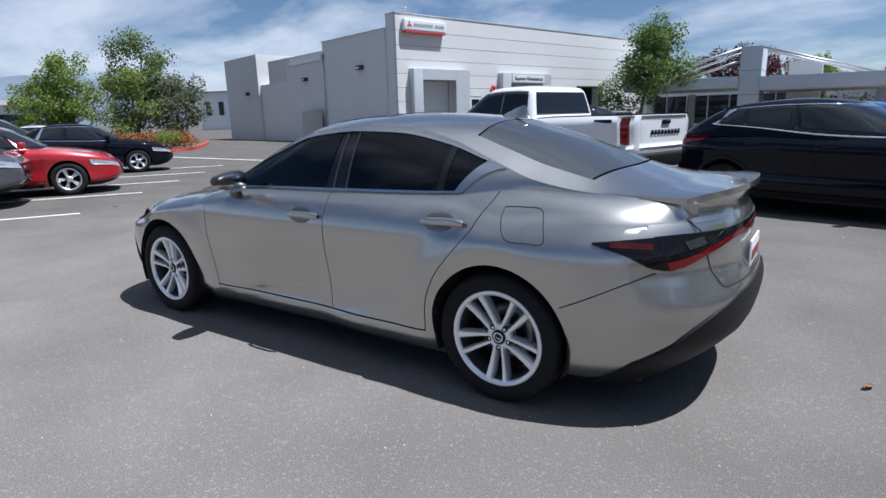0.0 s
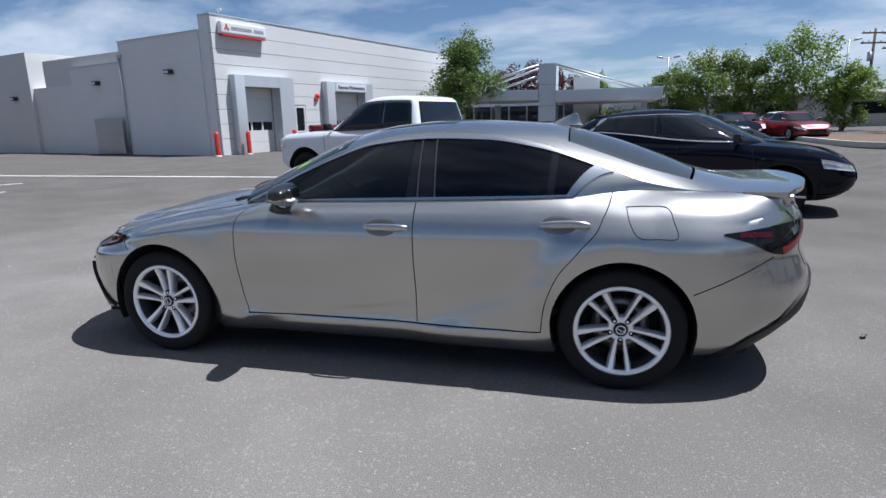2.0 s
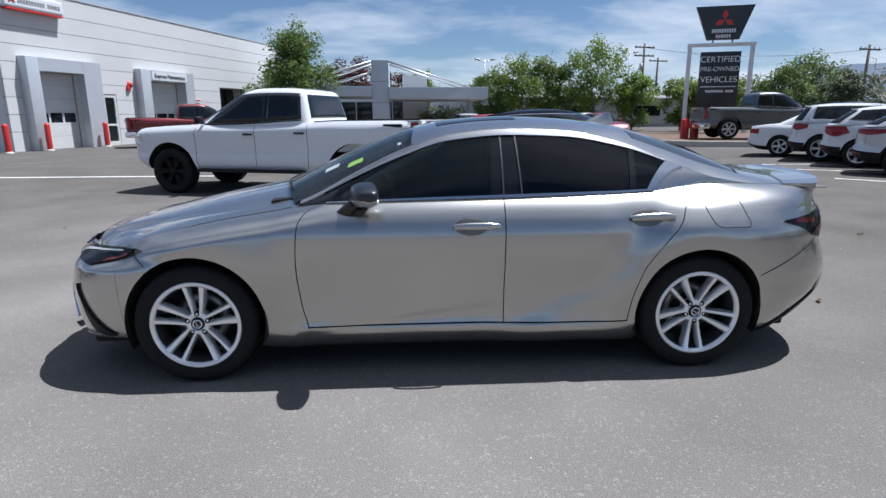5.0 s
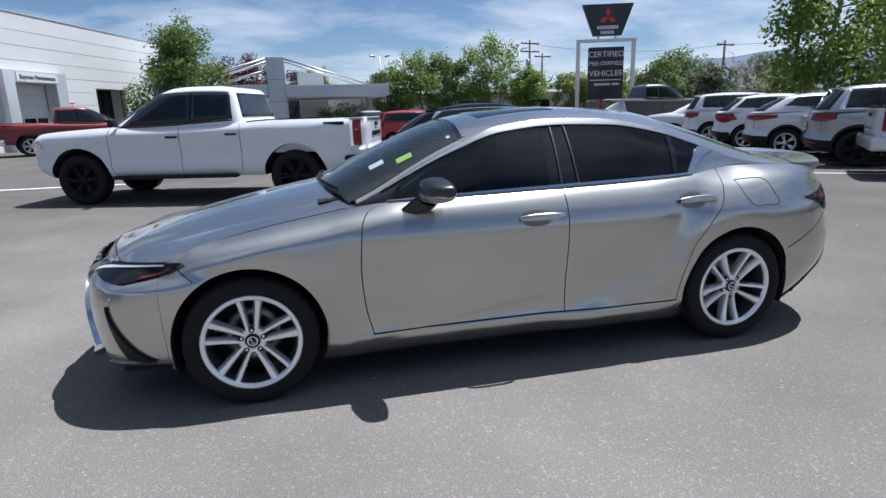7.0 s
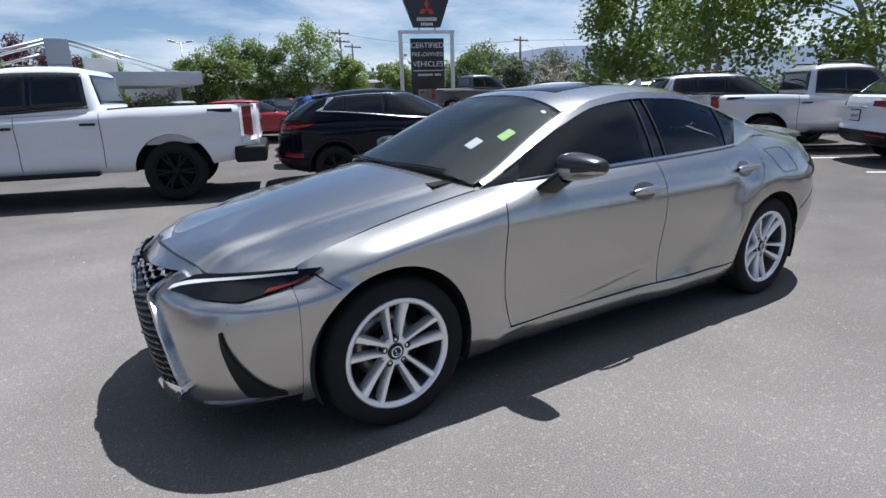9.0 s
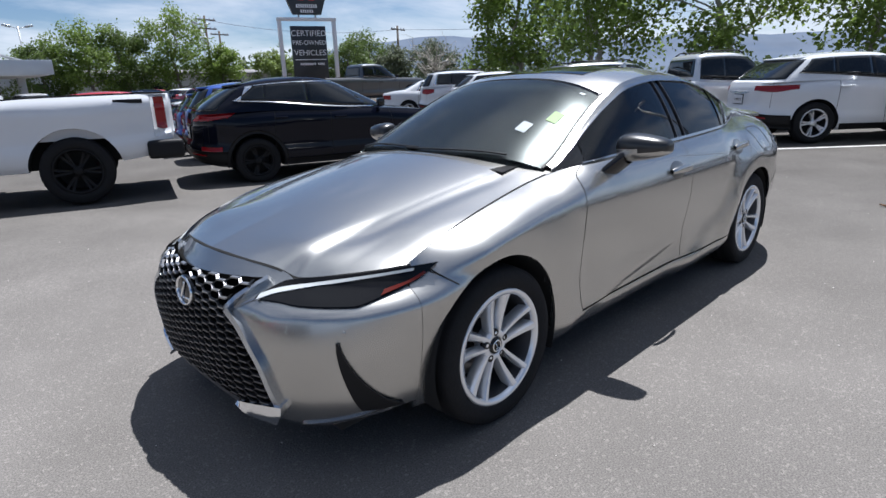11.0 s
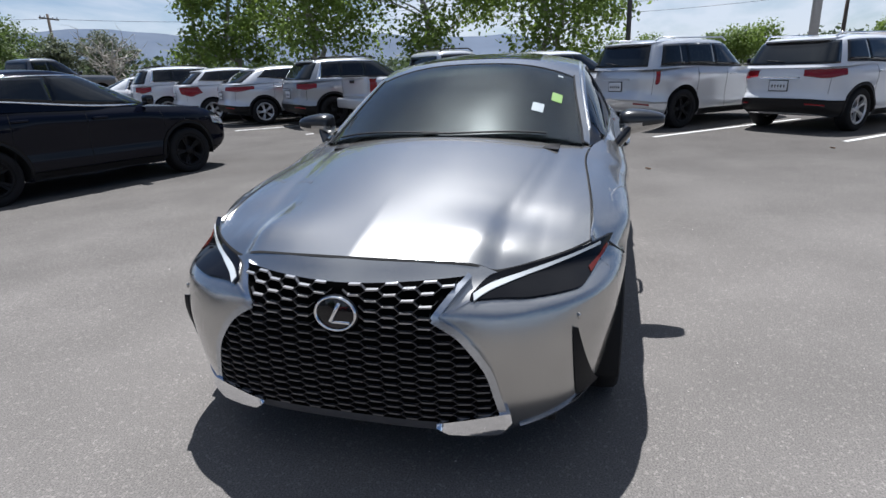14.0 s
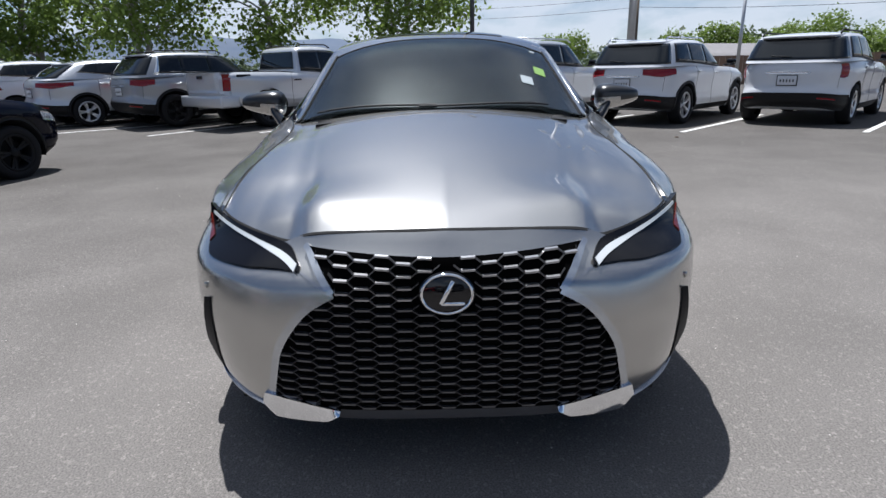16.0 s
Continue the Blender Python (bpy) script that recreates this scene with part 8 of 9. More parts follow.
def build_workshop():
    b = thing("workshop_building", "white dealership workshop with two garage bays", "building", "", BM)
    U0, U1 = 0.5, 24.0
    bays = ((1.87, 4.15, 3.27), (8.6, 11.45, 3.2), (15.5, 18.6, 3.16))
    door = (5.60, 6.45, 2.45)
    # front wall: courses with sunk joints, cut round the openings
    H = 6.52
    zs = [0.0, 0.8, 1.5, 2.2, 2.9, 3.6, 4.3, 5.0, 5.7, H]
    first = {}
    holes = [(a, c, z) for a, c, z in bays] + [door]
    for z0, z1 in zip(zs, zs[1:]):
        cuts = sorted((a, c, z) for a, c, z in holes if z > z0 + 0.02)
        u = U0
        segs = []
        for a, c, z in cuts:
            segs.append((u, a, z0, z1))
            if z < z1 - 0.02:
                segs.append((a, c, z, z1))
            u = c
        segs.append((u, U1, z0, z1))
        for a, c, p, q in segs:
            bpart("wall_panel", M["wall"], b, (a, c, 0.0, 0.18, p + (0.011 if p else 0), q - 0.011), bevel=0.006)
    for a, c in zip([U0] + [h[1] for h in sorted(holes)], [h[0] for h in sorted(holes)] + [U1]):
        bpart("wall", M["joint"], b, (a + 0.004, c - 0.004, 0.02, 0.40, 0, H - 0.03))
    for a, c, z in holes:
        bpart("wall", M["joint"], b, (a, c, 0.02, 0.40, z, H - 0.03))
    bpart("coping", M["portal"], b, (U0 - 0.03, U1, -0.03, 0.85, H - 0.005, H + 0.05))
    # return wall and the shaded flank
    bpart("wall", M["wall_shade"], b, (U0 + 0.002, U0 + 0.35, 0.185, 0.85, 0, H - 0.006))
    bpart("wall", M["wall_shade"], b, (0.42, 16.0, 0.86, 7.3, 0, 5.86))
    bpart("wall", M["wall_shade"], b, (0.62, 12.0, 7.3, 12.6, 0, 4.88))
    bpart("wall", M["wall_shade"], b, (0.72, 12.0, 12.6, 17.1, 0, 3.95))
    bpart("wall", M["wall"], b, (0.52, 14.0, 17.1, 23.2, 0, 6.1))
    bpart("coping", M["portal"], b, (0.37, 16.0, 0.86, 7.34, 5.86, 5.90))
    bpart("coping", M["portal"], b, (0.57, 12.0, 7.34, 12.64, 4.88, 4.92))
    bpart("rear_hall", M["wall"], b, (0.5 + 0.4, U1 + 0.0, 7.35, 16.0, 0, 5.5))
    bm = bmesh.new()
    tube(bm, (0.33, 7.22, 0.0), (0.33, 7.22, 5.0), 0.05, 0.05, 10)
    box(bm, 0.16, 0.26, 0.22, pose(0.33, 7.22, 5.1), 0.02)
    part("downpipe", bm, M["steel"], b)
    # block courses hinted on the flank
    for k in range(1, 14):
        bpart("joint_line", M["wall_line"], b, (0.4185, 0.4215, 0.90, 7.28, k * 0.406, k * 0.406 + 0.007))
    # wall lamps
    for v, z in ((3.16, 4.1), (9.9, 3.9), (19.0, 3.4)):
        u = 0.42 if v < 7 else 0.62 if v < 12 else 0.52
        lamp = bpart("wall_lamp", M["dark_metal"], b, (u - 0.28, u, v - 0.22, v + 0.22, z - 0.10, z + 0.12), bevel=0.03)
        bpart("lens", M["sign_white"], lamp, (u - 0.295, u - 0.282, v - 0.16, v + 0.16, z - 0.06, z + 0.05), bevel=0.004)
    # bays
    for k, (a, c, z) in enumerate(bays):
        if k < 2:
            oa, oc, oz = ((1.25, 5.2, 3.85), (7.89, 12.3, 3.8))[k]
            bay = part("portal_left", *(lambda bm: (bbox(bm, oa, a - 0.02, -0.42, 0.02, 0, oz, 0.012), bm)[1:])(bmesh.new()), M["portal"], b)
            bpart("portal_right", M["portal"], b, (c + 0.02, oc, -0.42, 0.02, 0, oz), bevel=0.012)
            bpart("portal_head", M["portal"], b, (a - 0.02, c + 0.02, -0.415, 0.02, z + 0.02, oz - 0.004), bevel=0.012)
        bpart("bay_side", M["wall_shade"], b, (a - 0.12, a, 0.41, 1.5, 0, z + 0.1))
        bpart("bay_side", M["wall_shade"], b, (c, c + 0.12, 0.41, 1.5, 0, z + 0.1))
        bpart("bay_head", M["wall_shade"], b, (a, c, 0.41, 1.5, z, z + 0.1))
        dv = 0.95 if k == 2 else 0.24
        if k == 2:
            # near-black sheet stands in for the shade inside this open bay
            bpart("garage_opening", M["glass_and_shade"], b, (a, c, dv, dv + 0.05, 0, z))
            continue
        d = new("garage_door"); d.parent = b
        n = 6
        for i in range(n):
            z0, z1 = z * i / n, z * (i + 1) / n
            if i == 2:
                w = (c - a)
                bpart("door_section", M["door_white"], d, (a, c, dv, dv + 0.05, z0 + 0.004, z0 + 0.06), (a, c, dv, dv + 0.05, z1 - 0.06, z1 - 0.004),
                      *[(a + w * t - 0.05, a + w * t + 0.05, dv, dv + 0.05, z0 + 0.06, z1 - 0.06) for t in (0.02, 0.34, 0.66, 0.98)])
                for t in range(3):
                    bpart("pane", M["glass_and_shade"], d, (a + w * (0.02 + 0.32 * t) + 0.05, a + w * (0.34 + 0.32 * t) - 0.05, dv + 0.02, dv + 0.03, z0 + 0.06, z1 - 0.06))
            else:
                bpart("door_section", M["door_white"], d, (a, c, dv, dv + 0.05, z0 + 0.004, z1 - 0.004), bevel=0.008)
    # lettered band over the second bay
    sb = bpart("bay_sign", M["sign_white"], b, (8.7, 11.6, -0.44, -0.424, 3.28, 3.72), bevel=0.004)
    lettering("Express Maintenance", 0.30, Matrix.Translation((10.15, -0.452, 3.50)) @ Matrix.Rotation(math.pi / 2, 4, "X"), M["ink"], sb, "lettering", 0.006)
    # staff door
    a, c, z = door
    dr = bpart("staff_door", M["door_white"], b, (a + 0.01, a + 0.12, 0.02, 0.16, 0, z - 0.01), (c - 0.12, c - 0.01, 0.02, 0.16, 0, z - 0.01), (a + 0.12, c - 0.12, 0.02, 0.16, z - 0.14, z - 0.01), (a + 0.12, c - 0.12, 0.02, 0.16, 0.95, 1.05),
               (a + 0.12, c - 0.12, 0.02, 0.16, 0, 0.2))
    bpart("pane", M["glass_and_shade"], dr, (a + 0.12, c - 0.12, 0.08, 0.10, 1.05, z - 0.14))
    bpart("pane", M["glass_and_shade"], dr, (a + 0.12, c - 0.12, 0.08, 0.10, 0.2, 0.95))
    # alarm bell and small notice
    bm = bmesh.new()
    lathe(bm, [(0.16, 0.0), (0.16, -0.06), (0.10, -0.12), (0.001, -0.14)], 20, m=Matrix.Translation((7.45, 0, 2.98)))
    box(bm, 0.20, 0.10, 0.24, pose(7.30, -0.05, 2.80), 0.02)
    bmesh.ops.recalc_face_normals(bm, faces=bm.faces)
    part("alarm_bell", bm, M["red"], b)
    nb = bpart("notice", M["sign_white"], b, (12.5, 13.4, -0.02, 0.0, 2.02, 2.40), bevel=0.004)
    bpart("notice_bar", M["red"], nb, (12.56, 13.34, -0.026, -0.021, 2.26, 2.34))
    bpart("notice_bar", M["ink"], nb, (12.56, 13.2, -0.026, -0.021, 2.12, 2.18))
    # dealer sign box: badge and bars in place of the name
    sg = bpart("dealer_sign", M["sign_white"], b, (0.85, 3.65, -0.30, -0.02, 5.68, 6.26), bevel=0.09)
    bpart("red_stripe", M["red"], sg, (0.92, 3.62, -0.285, -0.03, 5.60, 5.675), bevel=0.015)
    bm = bmesh.new()
    for ang in (90, 210, 330):
        c0 = Vector((1.17, 0, 5.97)) + Vector((math.cos(radians(ang)), 0, math.sin(radians(ang)))) * 0.09
        r = Vector((math.cos(radians(ang)), 0, math.sin(radians(ang)))) * 0.09
        q = Vector((-r.z, 0, r.x)) * 0.58
        prism_pts = [c0 + r, c0 + q, c0 - r, c0 - q]
        lo = [bm.verts.new(p + Vector((0, -0.305, 0))) for p in prism_pts]; hi = [bm.verts.new(p + Vector((0, -0.32, 0))) for p in prism_pts]
        bm.faces.new(hi); bm.faces.new(lo[::-1])
        for i in range(4):
            bm.faces.new([lo[i], lo[(i + 1) % 4], hi[(i + 1) % 4], hi[i]])
    bmesh.ops.recalc_face_normals(bm, faces=bm.faces)
    part("badge", bm, M["red"], sg, smooth=False)
    for k in range(16):
        if k == 10:
            continue
        bpart("name_bar", M["grey_text"], sg, (1.45 + k * 0.128, 1.53 + k * 0.128, -0.315, -0.302, 5.90, 6.04))
    # roof camera
    bm = bmesh.new()
    tube(bm, (1.2, 0.2, H), (1.2, 0.2, H + 0.25), 0.02, 0.02, 8)
    box(bm, 0.10, 0.26, 0.10, pose(1.2, 0.12, H + 0.28), 0.02)
    part("roof_camera", bm, M["sign_white"], b)
    # metal gate by the flank
    bm = bmesh.new()
    box(bm, 0.03, 2.62, 0.06, pose(0.325, 8.95, 1.7), 0.004)
    gate = part("gate", bm, M["steel"], b, "grey slatted metal gate")
    slat = None
    for k in range(26):
        mt = pose(0.3, 7.7 + 0.1 * k, 1.0)
        if slat is None:
            bm = bmesh.new()
            box(bm, 0.02, 0.09, 1.9)
            slat = part("slat", bm, M["steel"], gate, smooth=False)
            slat.matrix_basis = mt
        else:
            share("slat", slat, gate, mt)


M["wall_line"] = material("block_joint", (0.52, 0.52, 0.52), 0.9, vary=0.05)
M["grey_text"] = material("sign_grey_letters", (0.25, 0.25, 0.26), 0.5, vary=0.05)
build_workshop()


def bollard(x, y):
    root = thing("bollard", "red painted steel bollard guarding the workshop", "bollard", "bollards", pose(x, y, 0))
    bm = bmesh.new()
    lathe(bm, [(0.11, 0.0), (0.11, 1.05), (0.09, 1.12), (0.05, 1.15), (0.001, 1.16)], 20, axis="Z")
    bmesh.ops.recalc_face_normals(bm, faces=bm.faces)
    part("post", bm, M["red"], root)
    bm = bmesh.new()
    lathe(bm, [(0.17, 0.0), (0.17, 0.04), (0.112, 0.07)], 20, axis="Z")
    bmesh.ops.recalc_face_normals(bm, faces=bm.faces)
    part("collar", bm, M["concrete"], root)


for x, y in ((15.97, -20.15), (15.37, -21.83), (14.52, -24.91), (25.9, -24.2)):
    bollard(x, y)
for k in range(4):
    bollard(-14.2 + 0.55 * k - (0.8 if k > 1 else 0), -24.8 + 0.1 * k)


# ---------- showroom with its canopy ----------
def build_showroom():
    b = thing("showroom", "grey showroom canopy with a tower and cable stays", "building", "", pose(0, -37.0, 0))
    def bx(name, mat, *blocks, parent=b, bevel=0.02):
        bm = bmesh.new()
        for x0, x1, y0, y1, z0, z1 in blocks:
            box(bm, x1 - x0, y1 - y0, z1 - z0, pose((x0 + x1) / 2, (y0 + y1) / 2, (z0 + z1) / 2), bevel, 2)
        return part(name, bm, mat, parent, "", True, 35)
    bx("tower", M["portal"], (1.46, 2.62, -2.6, 0.0, 0, 5.0))
    bx("tower_joint", M["joint"], (1.45, 2.63, -2.61, 0.01, 3.60, 3.63), bevel=0.0)
    bx("tower_joint", M["joint"], (1.45, 2.63, -2.61, 0.01, 2.20, 2.23), bevel=0.0)
    bx("canopy", M["portal"], (-5.3, 1.45, -7.5, 0.3, 2.45, 3.22))
    bx("canopy", M["portal"], (2.63, 9.5, -7.5, 0.2, 2.62, 3.30))
    bx("canopy_soffit", M["wall_shade"], (-5.1, 1.4, -7.3, 0.1, 2.40, 2.446))
    bx("rear_tower", M["wall"], (-1.4, 0.6, -9.5, -8.0, 0, 4.5))
    for x in (-4.6, 6.2, 9.0):
        bx("column", M["portal"], (x - 0.2, x + 0.2, -5.2, -4.8, 0, 2.45), bevel=0.02)
    bx("showroom_wall", M["wall_shade"], (-6.0, 12.0, -16.0, -12.0, 0, 2.9))
    for k in range(8):
        bx("showroom_window", M["glass_and_shade"], (-1.6 + 1.6 * k, -0.1 + 1.6 * k, -12.0, -11.94, 0.3, 2.5), bevel=0.01)
    for a, c in (((1.46, 0, 4.9), (-4.2, -1.5, 3.25)), ((1.46, -2.4, 4.9), (-4.2, -5.0, 3.25)), ((2.62, 0, 4.9), (8.8, -1.5, 3.32)), ((2.62, -2.4, 4.9), (8.8, -5.0, 3.32)), ((2.62, -0.2, 4.2), (6.0, -1.0, 3.32))):
        bm = bmesh.new()
        tube(bm, a, c, 0.075, 0.075, 10)
        part("stay", bm, M["steel"], b)


build_showroom()


# ---------- pylon sign ----------
def build_pylon():
    d = Vector((-3.33, 1.16, 0)).normalized()
    nrm = Vector((d.y, -d.x, 0))
    if nrm.y < 0:
        nrm = -nrm
    m = Matrix(((d.x, nrm.x, 0, -17.41), (d.y, nrm.y, 0, -33.02), (0, 0, 1, 0), (0, 0, 0, 1)))
    b = thing("pylon_sign", "tall black roadside sign between white posts", "sign", "", m)
    def bx(name, mat, x0, x1, y0, y1, z0, z1, parent=b, bevel=0.015):
        bm = bmesh.new()
        box(bm, x1 - x0, y1 - y0, z1 - z0, pose((x0 + x1) / 2, (y0 + y1) / 2, (z0 + z1) / 2), bevel, 2)
        return part(name, bm, mat, parent, "", True, 35)
    bx("post", M["sign_white"], -0.10, 0.14, -0.12, 0.12, 0, 5.40)
    bx("post", M["sign_white"], 3.46, 3.70, -0.12, 0.12, 0, 5.40)
    bx("crossbar", M["sign_white"], -0.12, 3.74, -0.13, 0.13, 5.40, 5.60)
    pn = bx("panel", M["sign_black"], 0.68, 2.96, -0.14, 0.14, 0.55, 5.08)
    bx("divider", M["letter"], 0.80, 2.84, 0.142, 0.150, 2.98, 3.03, pn, 0.0)
    # letters read from the lot: the board's own x runs to the reader's right
    face = Matrix.Translation((1.82, 0.148, 0)) @ Matrix(((1, 0, 0, 0), (0, 0, 1, 0), (0, 1, 0, 0), (0, 0, 0, 1)))
    for text, sizes, z in (("CERTIFIED", (0.66, 0.50), 4.62), ("PRE-OWNED", (0.46, 0.38), 4.05), ("VEHICLES", (0.66, 0.50), 3.42)):
        lettering(text, sizes[1], face @ Matrix.Translation((0, z, 0)), M["letter"], pn, "lettering", 0.006)
    for k in range(14):
        if k != 9:
            bx("name_bar", M["letter"], 1.12 + 0.115 * k, 1.20 + 0.115 * k, 0.142, 0.148, 2.66, 2.80, pn, 0.0)
    bm = bmesh.new()
    prism(bm, [(0.94, 5.78), (2.76, 5.78), (3.46, 7.72), (0.19, 7.72)], 0.30, Matrix.Translation((0, 0.15, 0)) @ Matrix.Rotation(math.pi / 2, 4, "X"))
    bmesh.ops.recalc_face_normals(bm, faces=bm.faces)
    tp = part("top_panel", bm, M["sign_black"], b, smooth=False)
    bm = bmesh.new()
    for ang in (90, 210, 330):
        w = Vector((math.cos(radians(ang)), 0, math.sin(radians(ang))))
        c0 = Vector((1.85, 0.158, 6.92)) + w * 0.30
        r = w * 0.30
        q = Vector((-r.z, 0, r.x)) * 0.58
        pts = [c0 + r, c0 + q, c0 - r, c0 - q]
        lo = [bm.verts.new(p) for p in pts]; hi = [bm.verts.new(p + Vector((0, 0.012, 0))) for p in pts]
        bm.faces.new(hi); bm.faces.new(lo[::-1])
        for i in range(4):
            bm.faces.new([lo[i], lo[(i + 1) % 4], hi[(i + 1) % 4], hi[i]])
    bmesh.ops.recalc_face_normals(bm, faces=bm.faces)
    part("badge", bm, M["red"], tp, smooth=False)
    for k in range(10):
        bx("name_bar", M["letter"], 1.17 + 0.138 * k, 1.265 + 0.138 * k, 0.152, 0.160, 6.18, 6.40, tp, 0.0)
    for k in range(6):
        bx("name_bar", M["letter"], 1.42 + 0.145 * k, 1.52 + 0.145 * k, 0.152, 0.160, 5.88, 6.07, tp, 0.0)
    for x in (1.3, 2.4):
        bx("bracket", M["steel"], x - 0.05, x + 0.05, -0.05, 0.05, 5.60, 5.80)


build_pylon()


# ---------- poles ----------
def light_pole(x, y, h, arms=2, turn=0, mat="steel", r=0.09):
    root = thing("light_pole", "tall lot light pole with shoebox heads", "light pole", "light poles", pose(x, y, 0, 0, 0, turn))
    bm = bmesh.new()
    tube(bm, (0, 0, 0), (0, 0, h), r, r * 0.8, 14)
    part("pole", bm, M[mat], root)
    for k in range(arms):
        s = 1 if k == 0 else -1
        bm = bmesh.new()
        tube(bm, (0, 0, h - 0.15), (s * 0.5, 0, h - 0.02), 0.03, 0.03, 8)
        arm = part("arm", bm, M[mat], root)
        bm = bmesh.new()
        box(bm, 0.55, 0.30, 0.16, pose(s * 0.75, 0, h + 0.04, 0, -12 * s, 0), 0.04, 2)
        part("lamp_head", bm, M[mat], arm)


def utility_pole(x, y, h, turn=0, arms=1):
    root = thing("utility_pole", "timber utility pole with crossarms", "utility pole", "utility poles", pose(x, y, 0, 0, 0, turn))
    bm = bmesh.new()
    tube(bm, (0, 0, 0), (0, 0, h), 0.20, 0.13, 12)
    part("pole", bm, M["timber"], root)
    for k in range(arms):
        bm = bmesh.new()
        box(bm, 3.2, 0.14, 0.16, pose(0, 0.1, h - 0.5 - 1.1 * k), 0.01)
        ar = part("crossarm", bm, M["timber"], root)
        for x2 in (-1.4, -0.7, 0.7, 1.4):
            bm = bmesh.new()
            lathe(bm, [(0.05, 0), (0.07, 0.08), (0.04, 0.2), (0.001, 0.22)], 10, axis="Z", m=Matrix.Translation((x2, 0.1, h - 0.42 - 1.1 * k)))
            part("insulator", bm, M["steel"], ar)
    if arms > 1:
        bm = bmesh.new()
        tube(bm, (0.32, 0, h - 3.6), (0.32, 0, h - 2.6), 0.25, 0.25, 12)
        part("transformer", bm, M["steel"], root)


light_pole(-7.5, -55.5, 6.6, 2, 0, "steel", 0.065)
light_pole(-21.5, -54.0, 7.2, 2, 20, "steel", 0.065)
light_pole(-18.9, -16.7, 9.5, 2, 40, "dark_pole", 0.075)
light_pole(-15.9, 6.2, 9.0, 2, 40, "steel", 0.13)
light_pole(-17.4, 1.2, 9.0, 1, 40, "dark_pole", 0.085)
light_pole(-26.5, 15.0, 5.0, 1, 60, "steel", 0.09)
utility_pole(-32.1, -77.0, 10.6, 15, 2)
utility_pole(-37.0, -83.8, 9.4, 15, 1)
utility_pole(-50.6, -60.0, 8.6, 15, 1)
utility_pole(-49.0, -68.0, 7.6, 15, 1)
utility_pole(-58.0, 20.0, 8.0, 100, 1)


def wires():
    """Slack overhead lines along the street."""
    for k, (a, b) in enumerate((((-32.1, -77, 10.1), (-50.6, -60, 8.1)), ((-50.6, -60, 8.1), (-70, -20, 8.6)), ((-70, -20, 8.6), (-58, 20, 7.6)), ((-58, 20, 7.6), (-40, 60, 8.0)), ((-70, -20, 7.6), (-58, 20, 6.6)), ((-58, 20, 6.6), (-40, 60, 7.0)),
                                ((-70, -20, 9.6), (-58, 20, 8.4)), ((-58, 20, 8.4), (-40, 60, 8.8)))):
        bm = bmesh.new()
        a, b = Vector(a), Vector(b)
        pts = [a.lerp(b, t / 16) - Vector((0, 0, 0.9 * (1 - (2 * t / 16 - 1) ** 2))) for t in range(17)]
        side = (b - a).cross(Vector((0, 0, 1))).normalized()
        rings = [[bm.verts.new(p + side * (0.022 * math.cos(1.2566 * i)) + Vector((0, 0, 0.022 * math.sin(1.2566 * i)))) for i in range(5)] for p in pts]
        for r0, r1 in zip(rings, rings[1:]):
            for i in range(5):
                bm.faces.new([r0[i], r0[(i + 1) % 5], r1[(i + 1) % 5], r1[i]])
        o = part("overhead_wire", bm, M["dark_pole"], None)
        tagged(o, "thin dark overhead cable between poles", "cable", "overhead wires")


wires()


# ---------- far fences, walls and houses ----------
M["beige"] = material("beige_stucco", (0.45, 0.38, 0.30), 0.9, vary=0.08, grain=2, bump=0.2)
M["shingle"] = material("grey_shingle", (0.20, 0.19, 0.19), 0.9, vary=0.2, grain=3, bump=0.4, bump_scale=10)


def house(x, y, L, D, H, turn, wall, roof_h, label):
    b = thing("house", label, "house", "far houses", pose(x, y, 0, 0, 0, turn))
    bm = bmesh.new()
    box(bm, L, D, H, pose(0, 0, H / 2))
    part("wall", bm, wall, b, smooth=False)
    bm = bmesh.new()
    for s in (-1, 1):
        slab(bm, lambda u, v, o, s=s: Vector(((u - 0.5) * (L + 0.6), s * (D / 2 + 0.4) * (1 - v), H - 0.1 + roof_h * v + o)), 1, 1, 0.15, flip=(s > 0))
    part("roof", bm, M["shingle"], b, smooth=False)
    for k in range(3):
        bm = bmesh.new()
        box(bm, L * 0.12, 0.06, H * 0.35, pose((k - 1) * L * 0.3, D / 2 + 0.02, H * 0.55))
        part("window", bm, M["glass_and_shade"], b, smooth=False)
        bm = bmesh.new()
        box(bm, L * 0.12, 0.06, H * 0.35, pose((k - 1) * L * 0.3, -D / 2 - 0.02, H * 0.55))
        part("window", bm, M["glass_and_shade"], b, smooth=False)


house(-40.0, 20.5, 13, 8, 1.7, 115, M["beige"], 0.9, "low beige house with a grey shingle roof")
house(70.0, -18.0, 20, 10, 3.6, 60, M["sign_white"], 0.6, "low white industrial building far away")
house(95.0, -72.0, 9, 14, 7.0, 20, M["sign_white"], 0.4, "tall white block beyond the lot")
house(62.0, -8.0, 16, 9, 3.0, 60, M["sign_white"], 0.5, "low pale building far away")
house(-24.0, -62.0, 26, 10, 3.0, 10, M["concrete"], 0.5, "long grey building across the street")
house(-8.0, -66.0, 24, 10, 3.2, 5, M["sign_white"], 0.5, "long pale building across the street")


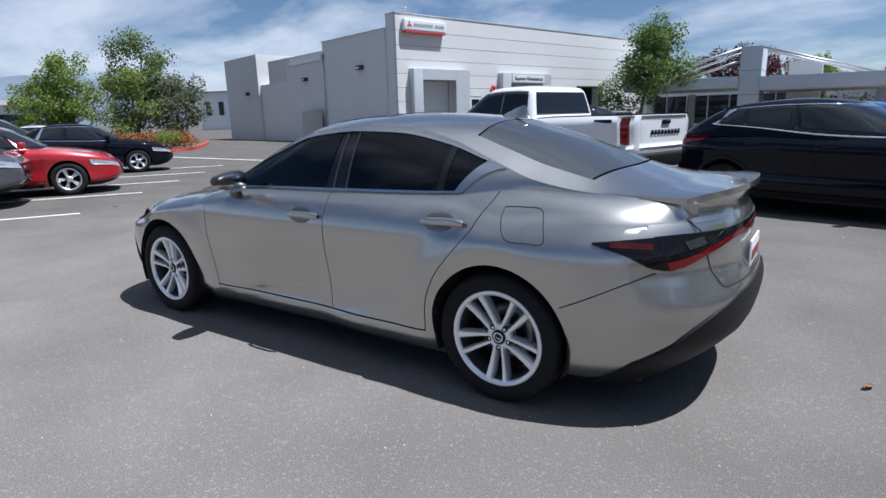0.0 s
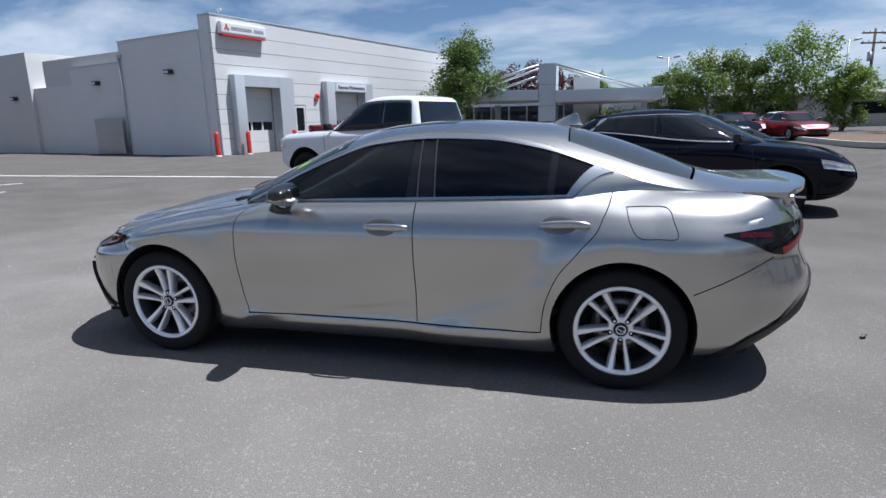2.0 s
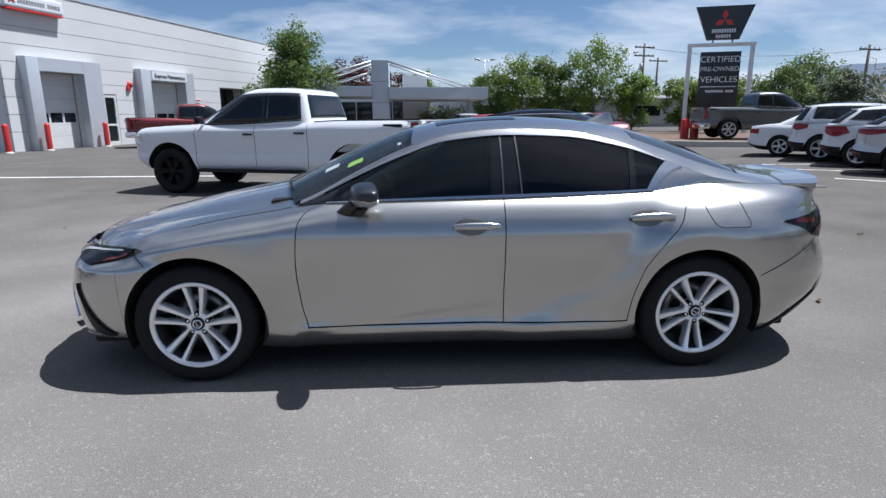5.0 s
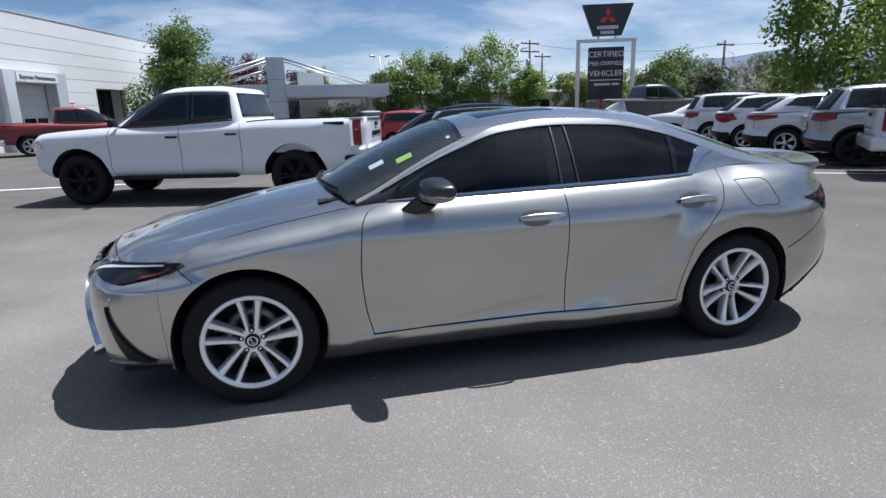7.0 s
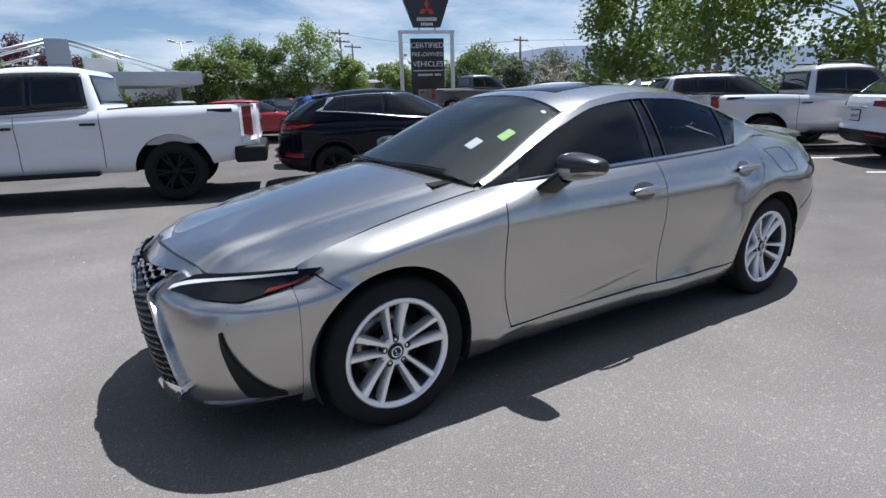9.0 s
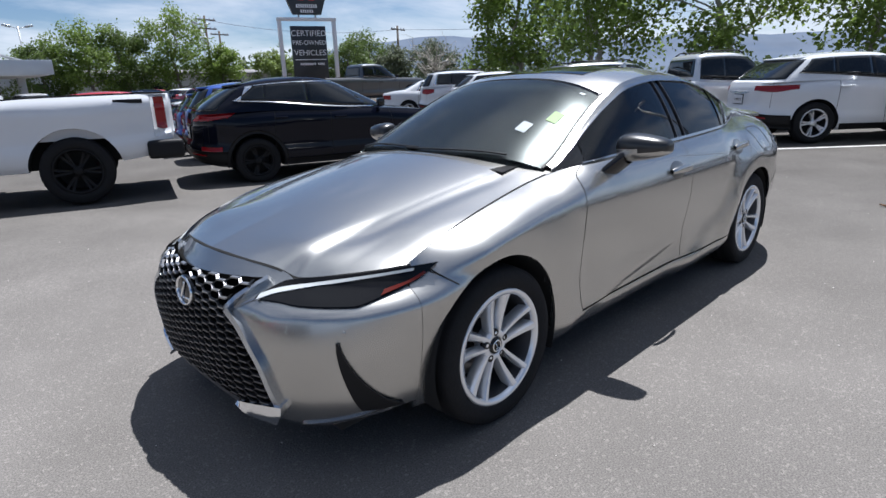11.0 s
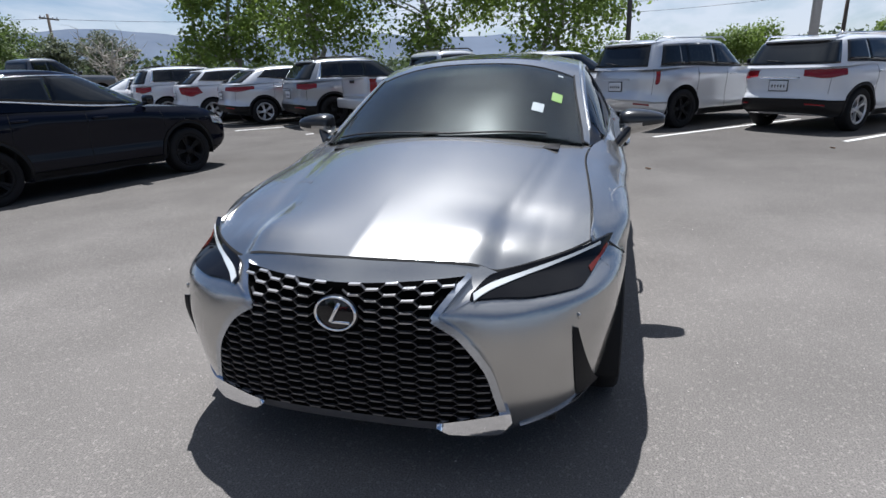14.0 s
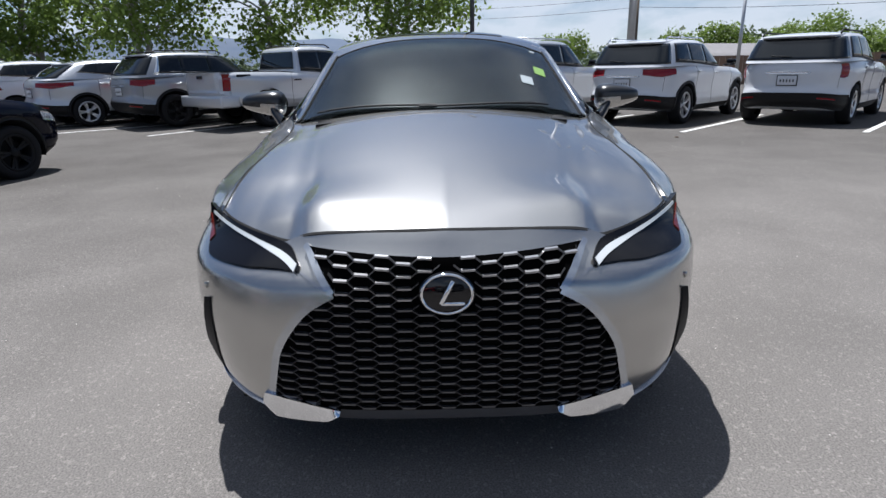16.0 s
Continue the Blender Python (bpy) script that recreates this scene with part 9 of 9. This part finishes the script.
def fence(a, b, h):
    root = thing("timber_fence", "weathered timber fence beyond the lot", "fence")
    a, b = Vector(a), Vector(b)
    n = int((b - a).length / 0.30)
    d = (b - a).normalized()
    turn = math.degrees(math.atan2(d.y, d.x))
    first = None
    for k in range(n):
        p = a + d * 0.30 * k
        if first is None:
            bm = bmesh.new()
            box(bm, 0.28, 0.03, h, pose(0, 0, h / 2))
            first = part("board", bm, M["fence_wood"], root, smooth=False)
            first.matrix_basis = pose(p.x, p.y, 0, 0, 0, turn)
        else:
            share("board", first, root, pose(p.x, p.y, 0, 0, 0, turn))


M["fence_wood"] = material("fence_wood", (0.20, 0.13, 0.09), 0.9, vary=0.25, grain=6, bump=0.3, per_object=0.2)
fence((-33.0, 10.0), (-24.0, 30.0), 1.55)


# ---------- small litter on the asphalt ----------
M["dry_leaf"] = leaf_material("dry_leaf", (0.36, 0.22, 0.12))
M["grit"] = material("pale_grit", (0.46, 0.43, 0.39), 0.9, vary=0.2, island=True)


def litter():
    rng = random.Random(21)
    for x, y in ((-2.95, -0.2), (-4.1, 1.3), (6.2, 1.1), (-5.2, -2.6), (7.7, -1.9), (-6.1, 4.0), (4.8, -3.9), (1.9, 2.9)):
        bm = bmesh.new()
        def at(u, v, o):
            w = 0.018 * math.sin(math.pi * (0.08 + 0.84 * u))
            return Vector((0.075 * (u - 0.5), w * (2 * v - 1), 0.006 + 0.012 * (2 * v - 1) ** 2 + 0.008 * u * u + o))
        slab(bm, at, 6, 4, 0.0012)
        o = part("fallen_leaf", bm, M["dry_leaf"], None)
        o.matrix_basis = pose(x, y, ground_z(x, y) + 0.001, 0, 0, rng.uniform(0, 360))
        tagged(o, "small dry curled leaf lying on the asphalt", "leaf", "fallen leaves")
    bm = bmesh.new()
    for k in range(520):
        x, y = rng.uniform(-6, 7.5), rng.uniform(-5, 5.5)
        r = rng.uniform(0.002, 0.0055)
        bmesh.ops.create_icosphere(bm, subdivisions=1, radius=r, matrix=Matrix.Translation((x, y, ground_z(x, y) + r * 0.4)) @ Matrix.Diagonal((1, rng.uniform(0.6, 1), 0.6, 1)))
    o = part("grit", bm, M["grit"], None, smooth=False)
    tagged(o, "pale loose grit scattered on the asphalt", "grit", kind="stuff")


litter()
